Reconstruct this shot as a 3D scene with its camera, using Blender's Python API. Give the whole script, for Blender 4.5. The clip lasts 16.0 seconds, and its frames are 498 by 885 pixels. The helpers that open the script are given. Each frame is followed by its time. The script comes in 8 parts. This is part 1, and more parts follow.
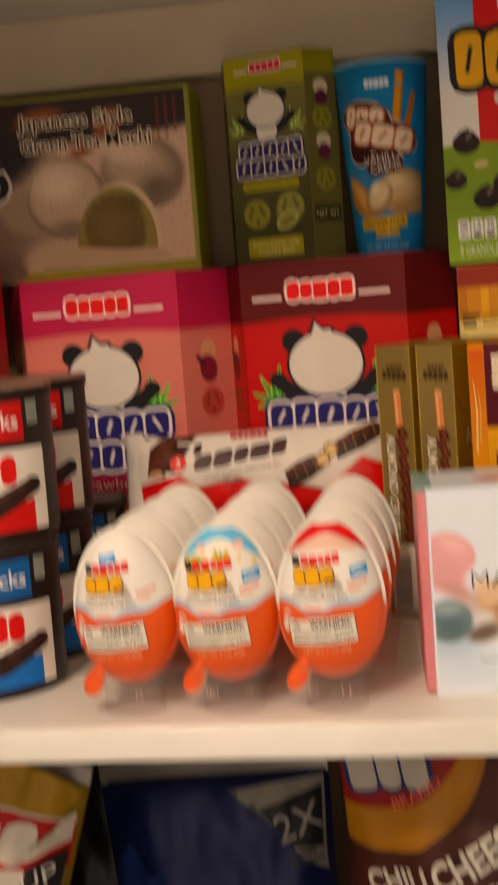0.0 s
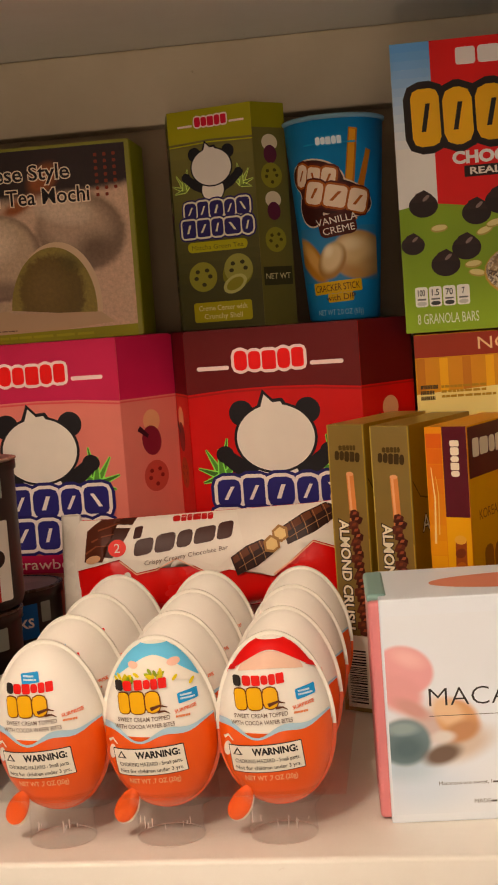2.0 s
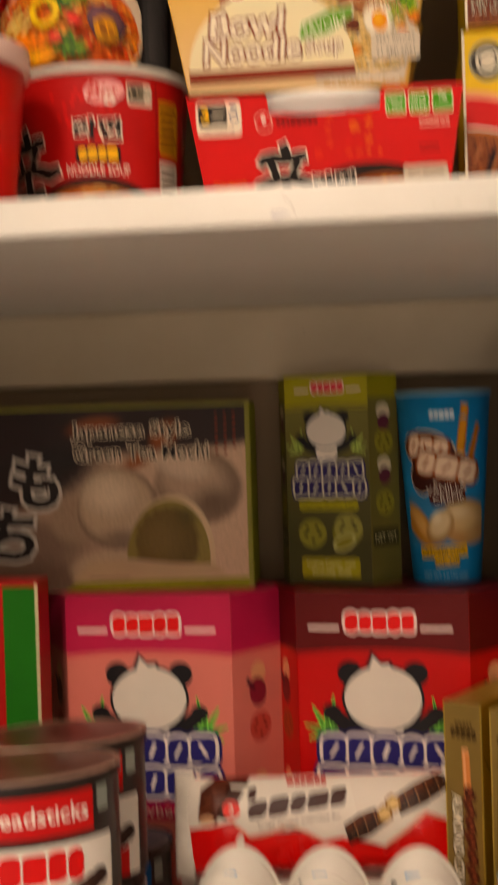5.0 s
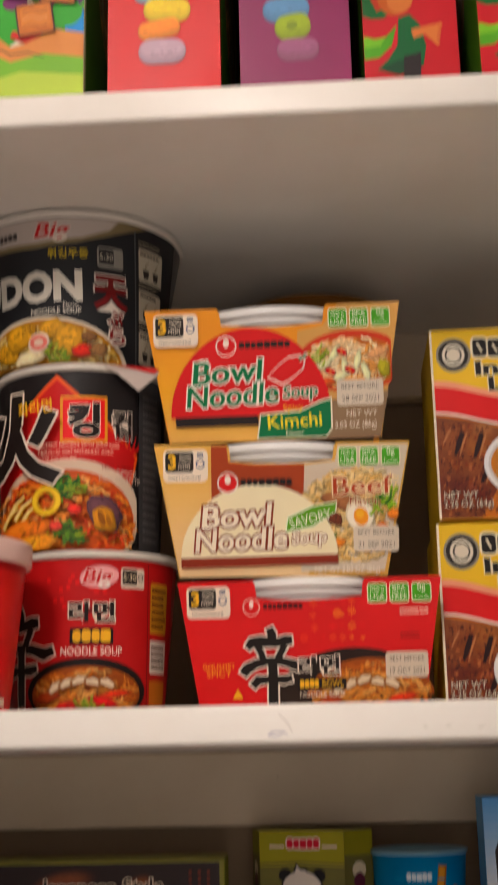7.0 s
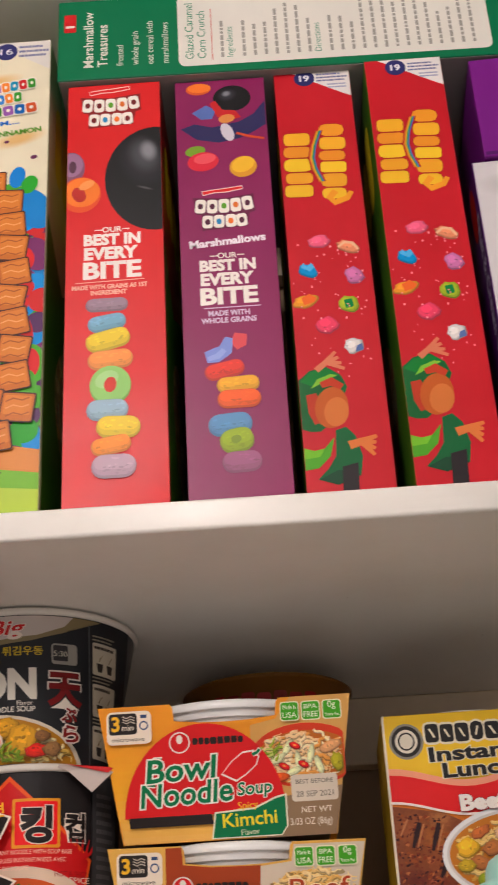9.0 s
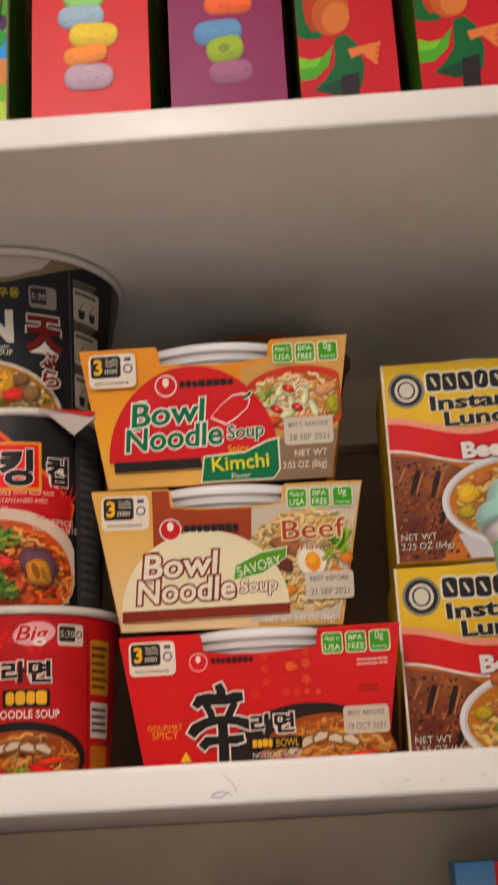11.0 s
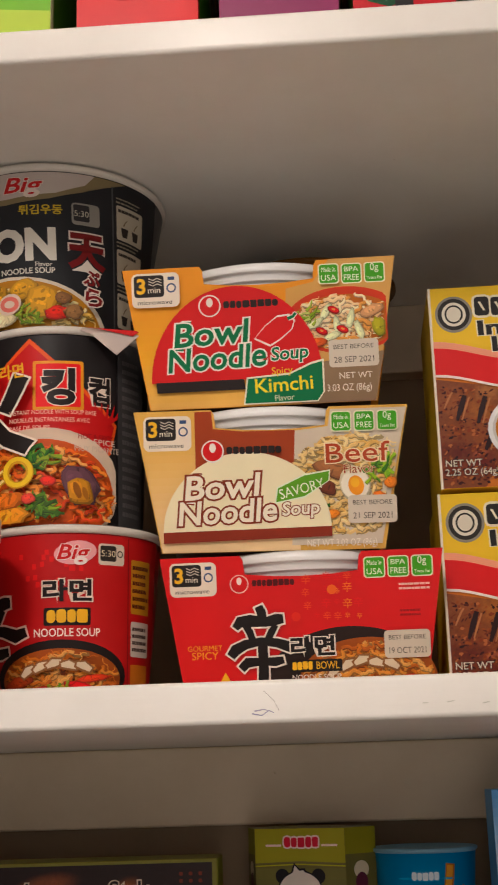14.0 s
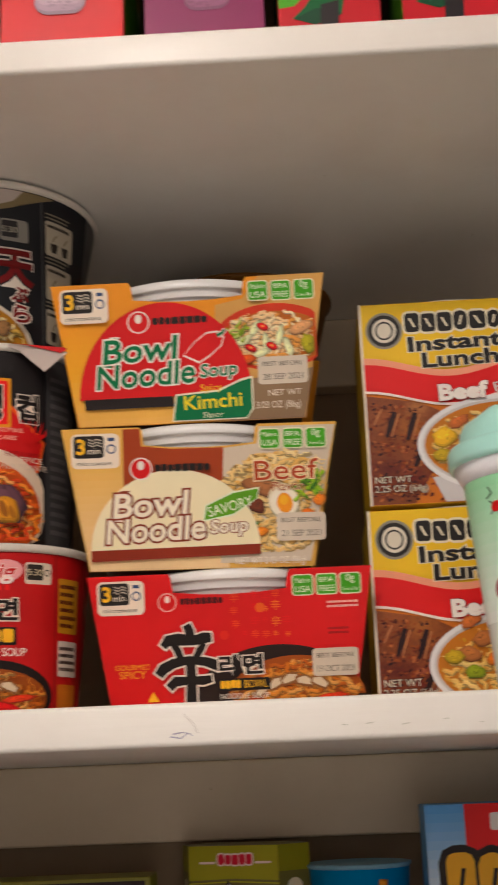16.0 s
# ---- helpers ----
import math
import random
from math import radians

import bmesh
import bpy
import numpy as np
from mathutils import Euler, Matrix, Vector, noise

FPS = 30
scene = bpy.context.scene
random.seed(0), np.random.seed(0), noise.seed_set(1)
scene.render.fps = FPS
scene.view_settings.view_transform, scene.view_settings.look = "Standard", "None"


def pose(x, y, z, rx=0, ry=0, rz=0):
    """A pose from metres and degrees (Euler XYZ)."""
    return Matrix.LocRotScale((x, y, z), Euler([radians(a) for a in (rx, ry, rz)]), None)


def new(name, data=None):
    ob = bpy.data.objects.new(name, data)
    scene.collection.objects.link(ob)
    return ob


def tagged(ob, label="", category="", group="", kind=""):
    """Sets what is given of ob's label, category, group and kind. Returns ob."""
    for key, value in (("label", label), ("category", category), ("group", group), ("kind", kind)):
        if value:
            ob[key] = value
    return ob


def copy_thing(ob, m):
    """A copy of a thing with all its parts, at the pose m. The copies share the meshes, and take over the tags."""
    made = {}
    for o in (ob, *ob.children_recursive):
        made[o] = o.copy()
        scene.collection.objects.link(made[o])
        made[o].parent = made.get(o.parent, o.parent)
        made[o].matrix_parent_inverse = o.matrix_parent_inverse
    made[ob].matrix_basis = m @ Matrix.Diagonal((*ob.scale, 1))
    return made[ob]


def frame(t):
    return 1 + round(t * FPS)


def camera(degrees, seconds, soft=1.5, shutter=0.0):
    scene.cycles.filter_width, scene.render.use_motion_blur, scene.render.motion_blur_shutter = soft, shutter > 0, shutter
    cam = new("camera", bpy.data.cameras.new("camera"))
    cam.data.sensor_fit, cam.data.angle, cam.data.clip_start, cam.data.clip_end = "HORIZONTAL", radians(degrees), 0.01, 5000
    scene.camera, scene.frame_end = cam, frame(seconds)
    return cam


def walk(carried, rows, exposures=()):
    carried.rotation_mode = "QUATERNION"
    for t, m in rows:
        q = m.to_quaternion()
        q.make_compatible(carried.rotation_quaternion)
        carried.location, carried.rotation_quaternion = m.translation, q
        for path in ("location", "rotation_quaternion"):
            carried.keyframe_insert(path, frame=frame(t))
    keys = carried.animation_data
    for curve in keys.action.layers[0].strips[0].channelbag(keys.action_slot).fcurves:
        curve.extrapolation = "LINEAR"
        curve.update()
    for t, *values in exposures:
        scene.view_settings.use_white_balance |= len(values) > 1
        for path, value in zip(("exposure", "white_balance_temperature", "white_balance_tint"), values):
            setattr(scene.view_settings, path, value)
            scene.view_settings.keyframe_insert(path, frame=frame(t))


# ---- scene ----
cam = camera(22.39, 16.0, soft=1.9, shutter=0.7)

# seconds, eye, (yaw, pitch, roll) in degrees
PATH = [
    (0, (0.1330, -0.5641, 0.1932), (9.09, -6.02, -4.28)),
    (0.1, (0.1314, -0.5614, 0.2081), (9.12, -5.63, -4.38)),
    (0.2, (0.1290, -0.5585, 0.2232), (8.88, -5.49, -4.42)),
    (0.5, (0.1291, -0.5417, 0.2393), (8.42, -5.09, -4.45)),
    (1, (0.1431, -0.5236, 0.2305), (7.94, -5.30, -4.43)),
    (1.5, (0.1332, -0.5164, 0.2286), (7.60, -5.41, -4.36)),
    (2, (0.1396, -0.5081, 0.2275), (7.45, -5.56, -4.22)),
    (2.5, (0.1340, -0.5026, 0.2185), (7.28, -5.48, -4.07)),
    (3, (0.1287, -0.4999, 0.2153), (7.14, -5.52, -3.77)),
    (3.5, (0.1269, -0.4914, 0.2058), (7.20, -5.22, -3.42)),
    (4, (0.1257, -0.4949, 0.2023), (7.40, -4.23, -2.98)),
    (4.5, (0.1056, -0.5145, 0.2426), (7.59, -3.31, -2.40)),
    (5, (0.0647, -0.5422, 0.3255), (6.32, -0.45, -1.80)),
    (5.2, (0.0606, -0.5480, 0.3411), (6.38, 1.63, -1.61)),
    (7.3, (0.0410, -0.5840, 0.4139), (2.92, 16.74, -1.20)),
    (7.5, (0.0405, -0.5920, 0.4191), (3.48, 18.71, -1.20)),
    (8, (0.0448, -0.6046, 0.4442), (4.09, 23.10, -1.41)),
    (8.5, (0.0463, -0.6094, 0.4542), (2.69, 26.13, -2.32)),
    (9, (0.0556, -0.6107, 0.4602), (0.97, 27.09, -3.35)),
    (9.5, (0.0563, -0.5962, 0.4536), (-0.17, 25.55, -3.97)),
    (10, (0.0588, -0.5714, 0.4349), (-0.09, 22.79, -3.91)),
    (10.2, (0.0581, -0.5589, 0.4242), (0.19, 21.51, -3.83)),
    (12.3, (0.0568, -0.5199, 0.3920), (3.37, 15.05, -2.12)),
    (12.5, (0.0566, -0.5198, 0.3918), (3.32, 14.96, -2.14)),
    (13, (0.0577, -0.5211, 0.3936), (3.40, 14.91, -2.02)),
    (13.5, (0.0538, -0.5205, 0.3936), (3.34, 14.82, -1.98)),
    (14, (0.0520, -0.5201, 0.3939), (3.61, 14.87, -1.78)),
    (14.5, (0.0454, -0.5206, 0.3911), (3.99, 14.88, -1.62)),
    (15, (0.0458, -0.5279, 0.3967), (4.02, 14.91, -1.57)),
    (15.5, (0.0549, -0.5284, 0.3997), (3.49, 14.98, -1.84)),
    (16, (0.0692, -0.5182, 0.4002), (1.77, 15.04, -2.31)),
]
walk(cam, [(t, pose(*eye, 90, 0, yaw) @ pose(0, 0, 0, pitch) @ pose(0, 0, 0, 0, 0, roll)) for t, eye, (yaw, pitch, roll) in PATH],
     exposures=[(0.0, 0.34, 7000, 9), (4.0, 0.42, 7000, 9), (5.2, 0.20, 6900, 8.5), (7.4, 0.08, 5700, 9), (9.0, 0.12, 5550, 9), (10.2, 0.03, 5580, 8.5), (12.4, 0.07, 5750, 7), (16.0, 0.07, 5750, 7)])

# ---------------------------------------------------------------- light
world = bpy.data.worlds.new("room_air")
world.use_nodes = True
world.node_tree.nodes["Background"].inputs[0].default_value = (1.0, 0.86, 0.72, 1)
world.node_tree.nodes["Background"].inputs[1].default_value = 0.008
scene.world = world


def lamp(name, place, watts, colour, size):
    data = bpy.data.lights.new(name, "POINT")
    data.energy, data.color, data.shadow_soft_size = watts, colour, size
    ob = new(name, data)
    ob.matrix_world = pose(*place)
    return ob


# the room's ceiling lamp, and two unseen fill lights added to brighten the shelves
WARM = (1.0, 0.82, 0.69)
lamp("ceiling_lamp_light", (-0.25, -1.30, 1.35), 40, WARM, 0.11)
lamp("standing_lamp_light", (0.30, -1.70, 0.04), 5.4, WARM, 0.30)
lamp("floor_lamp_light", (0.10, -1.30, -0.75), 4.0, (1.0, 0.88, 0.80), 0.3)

# ---------------------------------------------------------------- materials
MATS = {}


def nodes_of(name):
    m = bpy.data.materials.new(name)
    m.use_nodes = True
    t = m.node_tree
    return m, t, t.nodes["Principled BSDF"]


def srgb(c):
    """Linear colour from a hex triple."""
    out = []
    for k in (0, 2, 4):
        v = int(c[k:k + 2], 16) / 255
        out.append(v / 12.92 if v <= 0.04045 else ((v + 0.055) / 1.055) ** 2.4)
    return (*out, 1)


def vivid(c, k=1.3):
    """The same colour with fuller ink."""
    grey = 0.3 * c[0] + 0.6 * c[1] + 0.1 * c[2]
    return tuple(min(0.9, max(0.003, grey + (v - grey) * k)) for v in c[:3]) + (1,)


def noise_tex(t, scale, detail=3.0, rough=0.55):
    co = t.nodes.new("ShaderNodeTexCoord")
    n = t.nodes.new("ShaderNodeTexNoise")
    n.inputs["Scale"].default_value, n.inputs["Detail"].default_value, n.inputs["Roughness"].default_value = scale, detail, rough
    t.links.new(co.outputs["Object"], n.inputs["Vector"])
    return n


def card(colour, rough=0.42, spec=0.2, vary=0.10, metal=0.0, bump=0.03, coat=0.0):
    """Printed or painted board: one ink with faint mottling and the tooth of the paper."""
    key = (colour, rough, spec, vary, metal, bump, coat)
    if key in MATS:
        return MATS[key]
    m, t, p = nodes_of("ink_" + colour)
    base = vivid(srgb(colour))
    big, fine = noise_tex(t, 28.0), noise_tex(t, 900.0, 2.0)
    mix = t.nodes.new("ShaderNodeMix")
    mix.data_type, mix.blend_type = "RGBA", "MIX"
    mix.inputs[6].default_value = tuple(c * (1 - vary) for c in base[:3]) + (1,)
    mix.inputs[7].default_value = tuple(min(1, c * (1 + vary) + 0.004) for c in base[:3]) + (1,)
    t.links.new(big.outputs["Fac"], mix.inputs[0])
    t.links.new(mix.outputs[2], p.inputs["Base Color"])
    mr = t.nodes.new("ShaderNodeMapRange")
    mr.inputs[3].default_value, mr.inputs[4].default_value = max(0.02, rough - 0.08), min(1, rough + 0.1)
    t.links.new(big.outputs["Fac"], mr.inputs[0])
    t.links.new(mr.outputs[0], p.inputs["Roughness"])
    p.inputs["Specular IOR Level"].default_value, p.inputs["Metallic"].default_value = spec, metal
    p.inputs["Coat Weight"].default_value = coat
    if bump:
        b = t.nodes.new("ShaderNodeBump")
        b.inputs["Strength"].default_value, b.inputs["Distance"].default_value = bump, 0.0006
        t.links.new(fine.outputs["Fac"], b.inputs["Height"])
        t.links.new(b.outputs[0], p.inputs["Normal"])
    MATS[key] = m
    return m


def food(name, colours, scale=90.0, rough=0.4, stretch=(1, 1, 1)):
    """A printed photograph of food: cells of a few colours, broken up by noise."""
    if name in MATS:
        return MATS[name]
    m, t, p = nodes_of("photo_" + name)
    co = t.nodes.new("ShaderNodeTexCoord")
    mp = t.nodes.new("ShaderNodeMapping")
    mp.inputs["Scale"].default_value = stretch
    n = noise_tex(t, scale * 1.6, 4.0)
    add = t.nodes.new("ShaderNodeMix")
    add.data_type, add.blend_type = "RGBA", "LINEAR_LIGHT"
    add.inputs[0].default_value = 0.012
    t.links.new(co.outputs["Object"], mp.inputs[0])
    t.links.new(mp.outputs[0], add.inputs[6])
    t.links.new(n.outputs["Color"], add.inputs[7])
    v = t.nodes.new("ShaderNodeTexVoronoi")
    v.inputs["Scale"].default_value = scale
    t.links.new(add.outputs[2], v.inputs["Vector"])
    sep = t.nodes.new("ShaderNodeSeparateColor")
    t.links.new(v.outputs["Color"], sep.inputs[0])
    ramp = t.nodes.new("ShaderNodeValToRGB")
    ramp.color_ramp.interpolation = "LINEAR"
    while len(ramp.color_ramp.elements) < len(colours):
        ramp.color_ramp.elements.new(0.5)
    for k, c in enumerate(colours):
        ramp.color_ramp.elements[k].position = k / max(1, len(colours) - 1)
        ramp.color_ramp.elements[k].color = srgb(c)
    t.links.new(sep.outputs[0], ramp.inputs[0])
    dark = t.nodes.new("ShaderNodeMix")
    dark.data_type, dark.blend_type = "RGBA", "MULTIPLY"
    dark.inputs[0].default_value = 0.75
    shade = t.nodes.new("ShaderNodeValToRGB")
    shade.color_ramp.elements[0].color, shade.color_ramp.elements[1].color = (1.15, 1.15, 1.15, 1), (0.3, 0.25, 0.2, 1)
    shade.color_ramp.elements[1].position = 0.75
    t.links.new(v.outputs["Distance"], shade.inputs[0])
    t.links.new(ramp.outputs[0], dark.inputs[6])
    t.links.new(shade.outputs[0], dark.inputs[7])
    t.links.new(dark.outputs[2], p.inputs["Base Color"])
    p.inputs["Roughness"].default_value, p.inputs["Specular IOR Level"].default_value = rough, 0.4
    MATS[name] = m
    return m


def picture(name, ground, blobs, strands=None, edge=0.75, crumble=0.0, rough=0.36):
    """A printed photograph: soft or crumbly patches of colour (x, z, half width, half height, turn, colour) in metres on a plain ground,
    or on curling noodle strands (colour, colour, bands in a metre)."""
    if name in MATS:
        return MATS[name]
    m, t, p = nodes_of("photo_" + name)
    lk, nd = t.links.new, t.nodes.new
    co = nd("ShaderNodeTexCoord")
    rgb = nd("ShaderNodeRGB")
    rgb.outputs[0].default_value = vivid(srgb(ground), 1.12)
    last = rgb.outputs[0]
    if strands:
        wave = nd("ShaderNodeTexWave")
        wave.inputs["Scale"].default_value, wave.inputs["Distortion"].default_value = strands[2], 9.0
        wave.inputs["Detail"].default_value, wave.inputs["Detail Scale"].default_value = 1.0, 2.2
        lk(co.outputs["Object"], wave.inputs["Vector"])
        ramp = nd("ShaderNodeValToRGB")
        ramp.color_ramp.elements[0].position, ramp.color_ramp.elements[1].position = 0.12, 0.7
        ramp.color_ramp.elements[0].color, ramp.color_ramp.elements[1].color = vivid(srgb(strands[0]), 1.12), vivid(srgb(strands[1]), 1.12)
        lk(wave.outputs["Fac"], ramp.inputs[0])
        patch = noise_tex(t, strands[2] * 0.9, 2.0)
        cut = nd("ShaderNodeMapRange")
        cut.interpolation_type = "SMOOTHSTEP"
        cut.inputs[1].default_value, cut.inputs[2].default_value = 0.36, 0.5
        lk(patch.outputs["Fac"], cut.inputs[0])
        mix = nd("ShaderNodeMix")
        mix.data_type = "RGBA"
        lk(cut.outputs[0], mix.inputs[0])
        lk(last, mix.inputs[6])
        lk(ramp.outputs[0], mix.inputs[7])
        last = mix.outputs[2]
    rag = noise_tex(t, 320.0, 5.0, 0.65)
    grain = noise_tex(t, 420.0, 5.0, 0.7)
    for x, z, rx, rz, turn, colour, *own in blobs:
        soft = own[0] if own else edge
        mp = nd("ShaderNodeMapping")
        mp.vector_type = "TEXTURE"
        mp.inputs["Location"].default_value = (x, 0, z)
        mp.inputs["Rotation"].default_value = (0, -radians(turn), 0)
        mp.inputs["Scale"].default_value = (rx, 10.0, rz)
        lk(co.outputs["Object"], mp.inputs[0])
        ln = nd("ShaderNodeVectorMath")
        ln.operation = "LENGTH"
        lk(mp.outputs[0], ln.inputs[0])
        add = nd("ShaderNodeMath")
        add.operation = "MULTIPLY_ADD"
        add.inputs[1].default_value = crumble
        lk(rag.outputs["Fac"], add.inputs[0])
        lk(ln.outputs["Value"], add.inputs[2])
        mr = nd("ShaderNodeMapRange")
        mr.interpolation_type = "SMOOTHSTEP"
        half = 1.0 + crumble * 0.5
        mr.inputs[1].default_value, mr.inputs[2].default_value = half * (1 - soft), half * (1 + soft * 0.35)
        mr.inputs[3].default_value, mr.inputs[4].default_value = 1.0, 0.0
        lk(add.outputs[0], mr.inputs[0])
        mix = nd("ShaderNodeMix")
        mix.data_type = "RGBA"
        lk(mr.outputs[0], mix.inputs[0])
        lk(last, mix.inputs[6])
        mix.inputs[7].default_value = vivid(srgb(colour), 1.12)
        last = mix.outputs[2]
    if crumble:
        tone = nd("ShaderNodeMapRange")
        tone.inputs[3].default_value, tone.inputs[4].default_value = 0.55, 1.4
        lk(grain.outputs["Fac"], tone.inputs[0])
        mul = nd("ShaderNodeMix")
        mul.data_type, mul.blend_type = "RGBA", "MULTIPLY"
        mul.inputs[0].default_value = 1.0
        lk(last, mul.inputs[6])
        lk(tone.outputs[0], mul.inputs[7])
        last = mul.outputs[2]
    lk(last, p.inputs["Base Color"])
    p.inputs["Roughness"].default_value, p.inputs["Specular IOR Level"].default_value = rough, 0.24
    MATS[name] = m
    return m


def spots(unit, *rows):
    """Picture patches given in a sheet's own units."""
    return [(x * unit, z * unit, rx * unit, rz * unit, turn, colour, *own) for x, z, rx, rz, turn, colour, *own in rows]


def clear_plastic():
    if "clear" in MATS:
        return MATS["clear"]
    m = bpy.data.materials.new("clear_plastic")
    m.use_nodes = True
    t = m.node_tree
    t.nodes.clear()
    out, mix = t.nodes.new("ShaderNodeOutputMaterial"), t.nodes.new("ShaderNodeMixShader")
    tr, gl, fr = t.nodes.new("ShaderNodeBsdfTransparent"), t.nodes.new("ShaderNodeBsdfGlossy"), t.nodes.new("ShaderNodeLayerWeight")
    tr.inputs[0].default_value = (0.995, 0.99, 0.985, 1)
    gl.inputs[1].default_value = 0.1
    n = noise_tex(t, 120.0)
    b = t.nodes.new("ShaderNodeBump")
    b.inputs["Strength"].default_value, b.inputs["Distance"].default_value = 0.5, 0.002
    t.links.new(n.outputs["Fac"], b.inputs["Height"])
    t.links.new(b.outputs[0], gl.inputs["Normal"])
    mr = t.nodes.new("ShaderNodeMapRange")
    mr.inputs[3].default_value, mr.inputs[4].default_value = 0.04, 0.2
    t.links.new(fr.outputs["Facing"], mr.inputs[0])
    t.links.new(mr.outputs[0], mix.inputs[0])
    t.links.new(tr.outputs[0], mix.inputs[1])
    t.links.new(gl.outputs[0], mix.inputs[2])
    t.links.new(mix.outputs[0], out.inputs[0])
    MATS["clear"] = m
    return m


def paint(name, colour, rough=0.5, scuffs=0.25):
    """Brushed wall or shelf paint with faint strokes, grubby patches and small nicks."""
    if name in MATS:
        return MATS[name]
    m, t, p = nodes_of(name)
    base = srgb(colour)
    co, mp = t.nodes.new("ShaderNodeTexCoord"), t.nodes.new("ShaderNodeMapping")
    mp.inputs["Scale"].default_value = (3, 40, 40)
    strokes = t.nodes.new("ShaderNodeTexNoise")
    strokes.inputs["Scale"].default_value, strokes.inputs["Detail"].default_value = 9.0, 5.0
    t.links.new(co.outputs["Object"], mp.inputs[0])
    t.links.new(mp.outputs[0], strokes.inputs["Vector"])
    patch = noise_tex(t, 14.0, 6.0, 0.65)
    ramp = t.nodes.new("ShaderNodeValToRGB")
    ramp.color_ramp.elements[0].position, ramp.color_ramp.elements[1].position = 0.42, 0.72
    ramp.color_ramp.elements[0].color = base
    ramp.color_ramp.elements[1].color = tuple(c * (1 - scuffs * k) for c, k in zip(base[:3], (0.5, 0.62, 0.8))) + (1,)
    t.links.new(patch.outputs["Fac"], ramp.inputs[0])
    nick = noise_tex(t, 75.0, 8.0, 0.7)
    nr = t.nodes.new("ShaderNodeValToRGB")
    nr.color_ramp.elements[0].position, nr.color_ramp.elements[1].position = 0.69, 0.74
    nr.color_ramp.elements[0].color, nr.color_ramp.elements[1].color = (1, 1, 1, 1), (0.62, 0.56, 0.5, 1)
    t.links.new(nick.outputs["Fac"], nr.inputs[0])
    mul = t.nodes.new("ShaderNodeMix")
    mul.data_type, mul.blend_type = "RGBA", "MULTIPLY"
    mul.inputs[0].default_value = 1.0
    t.links.new(ramp.outputs[0], mul.inputs[6])
    t.links.new(nr.outputs[0], mul.inputs[7])
    t.links.new(mul.outputs[2], p.inputs["Base Color"])
    p.inputs["Roughness"].default_value = rough
    b = t.nodes.new("ShaderNodeBump")
    b.inputs["Strength"].default_value, b.inputs["Distance"].default_value = 0.12, 0.001
    t.links.new(strokes.outputs["Fac"], b.inputs["Height"])
    t.links.new(b.outputs[0], p.inputs["Normal"])
    MATS[name] = m
    return m


SHELF_PAINT = paint("shelf_paint", "f2ede3", 0.4, 0.10)
ROOM_PAINT = paint("room_paint", "d2d3d4", 0.65, 0.08)
TRIM_PAINT = paint("batten_paint", "d2bea0", 0.5, 0.15)
# back wall brown, darkened to stand in for shade behind the food
WALL_SHADE_PAINT = paint("wall_paint", "927858", 0.65, 0.2)
# dark tone for the added side walls, so they bounce little light
SIDE_BLOCKER_PAINT = paint("side_blocker_paint", "4a3d30", 0.65, 0.2)

# ---------------------------------------------------------------- mesh helpers


def part(name, bm, mats, parent, label="", smooth=False):
    me = bpy.data.meshes.new(name)
    bm.normal_update()
    bm.to_mesh(me)
    bm.free()
    for m in (mats if isinstance(mats, (list, tuple)) else [mats]):
        me.materials.append(m)
    if smooth:
        me.shade_smooth()
    ob = new(name, me)
    ob.parent = parent
    if label:
        ob["label"] = label
    return ob


def thing(name, m, label, category, group=""):
    ob = new(name)
    ob.empty_display_size = 0.02
    ob.matrix_world = m
    return tagged(ob, label, category, group)


def box_bm(x0, x1, y0, y1, z0, z1, bevel=0.0006, segs=2):
    bm = bmesh.new()
    bmesh.ops.create_cube(bm, size=1.0)
    for v in bm.verts:
        v.co = ((x0 + x1) / 2 + v.co.x * (x1 - x0), (y0 + y1) / 2 + v.co.y * (y1 - y0), (z0 + z1) / 2 + v.co.z * (z1 - z0))
    if bevel:
        bmesh.ops.bevel(bm, geom=bm.edges[:], offset=bevel, segments=segs, profile=0.5, affect="EDGES")
    return bm


def prism_bm(pts, z0, z1, bevel=0.0008):
    """Upright prism over a footprint."""
    bm = bmesh.new()
    low = [bm.verts.new((x, y, z0)) for x, y in pts]
    high = [bm.verts.new((x, y, z1)) for x, y in pts]
    n = len(pts)
    bm.faces.new(low[::-1])
    bm.faces.new(high)
    for k in range(n):
        bm.faces.new((low[k], low[(k + 1) % n], high[(k + 1) % n], high[k]))
    bmesh.ops.recalc_face_normals(bm, faces=bm.faces[:])
    if bevel:
        bmesh.ops.bevel(bm, geom=bm.edges[:], offset=bevel, segments=2, profile=0.5, affect="EDGES")
    return bm


def lathe_bm(profile, n=64, sx=1.0, sy=1.0, cap=True):
    """Turned shape: profile of (radius, z), from bottom to top."""
    bm = bmesh.new()
    rings = []
    for r, z in profile:
        rings.append([bm.verts.new((r * sx * math.sin(2 * math.pi * k / n), -r * sy * math.cos(2 * math.pi * k / n), z)) for k in range(n)])
    for a, b in zip(rings, rings[1:]):
        for k in range(n):
            bm.faces.new((a[k], a[(k + 1) % n], b[(k + 1) % n], b[k]))
    if cap:
        if profile[0][0] > 0.0005:
            bm.faces.new(rings[0][::-1])
        if profile[-1][0] > 0.0005:
            bm.faces.new(rings[-1])
    bmesh.ops.recalc_face_normals(bm, faces=bm.faces[:])
    return bm


TEXTS = {}


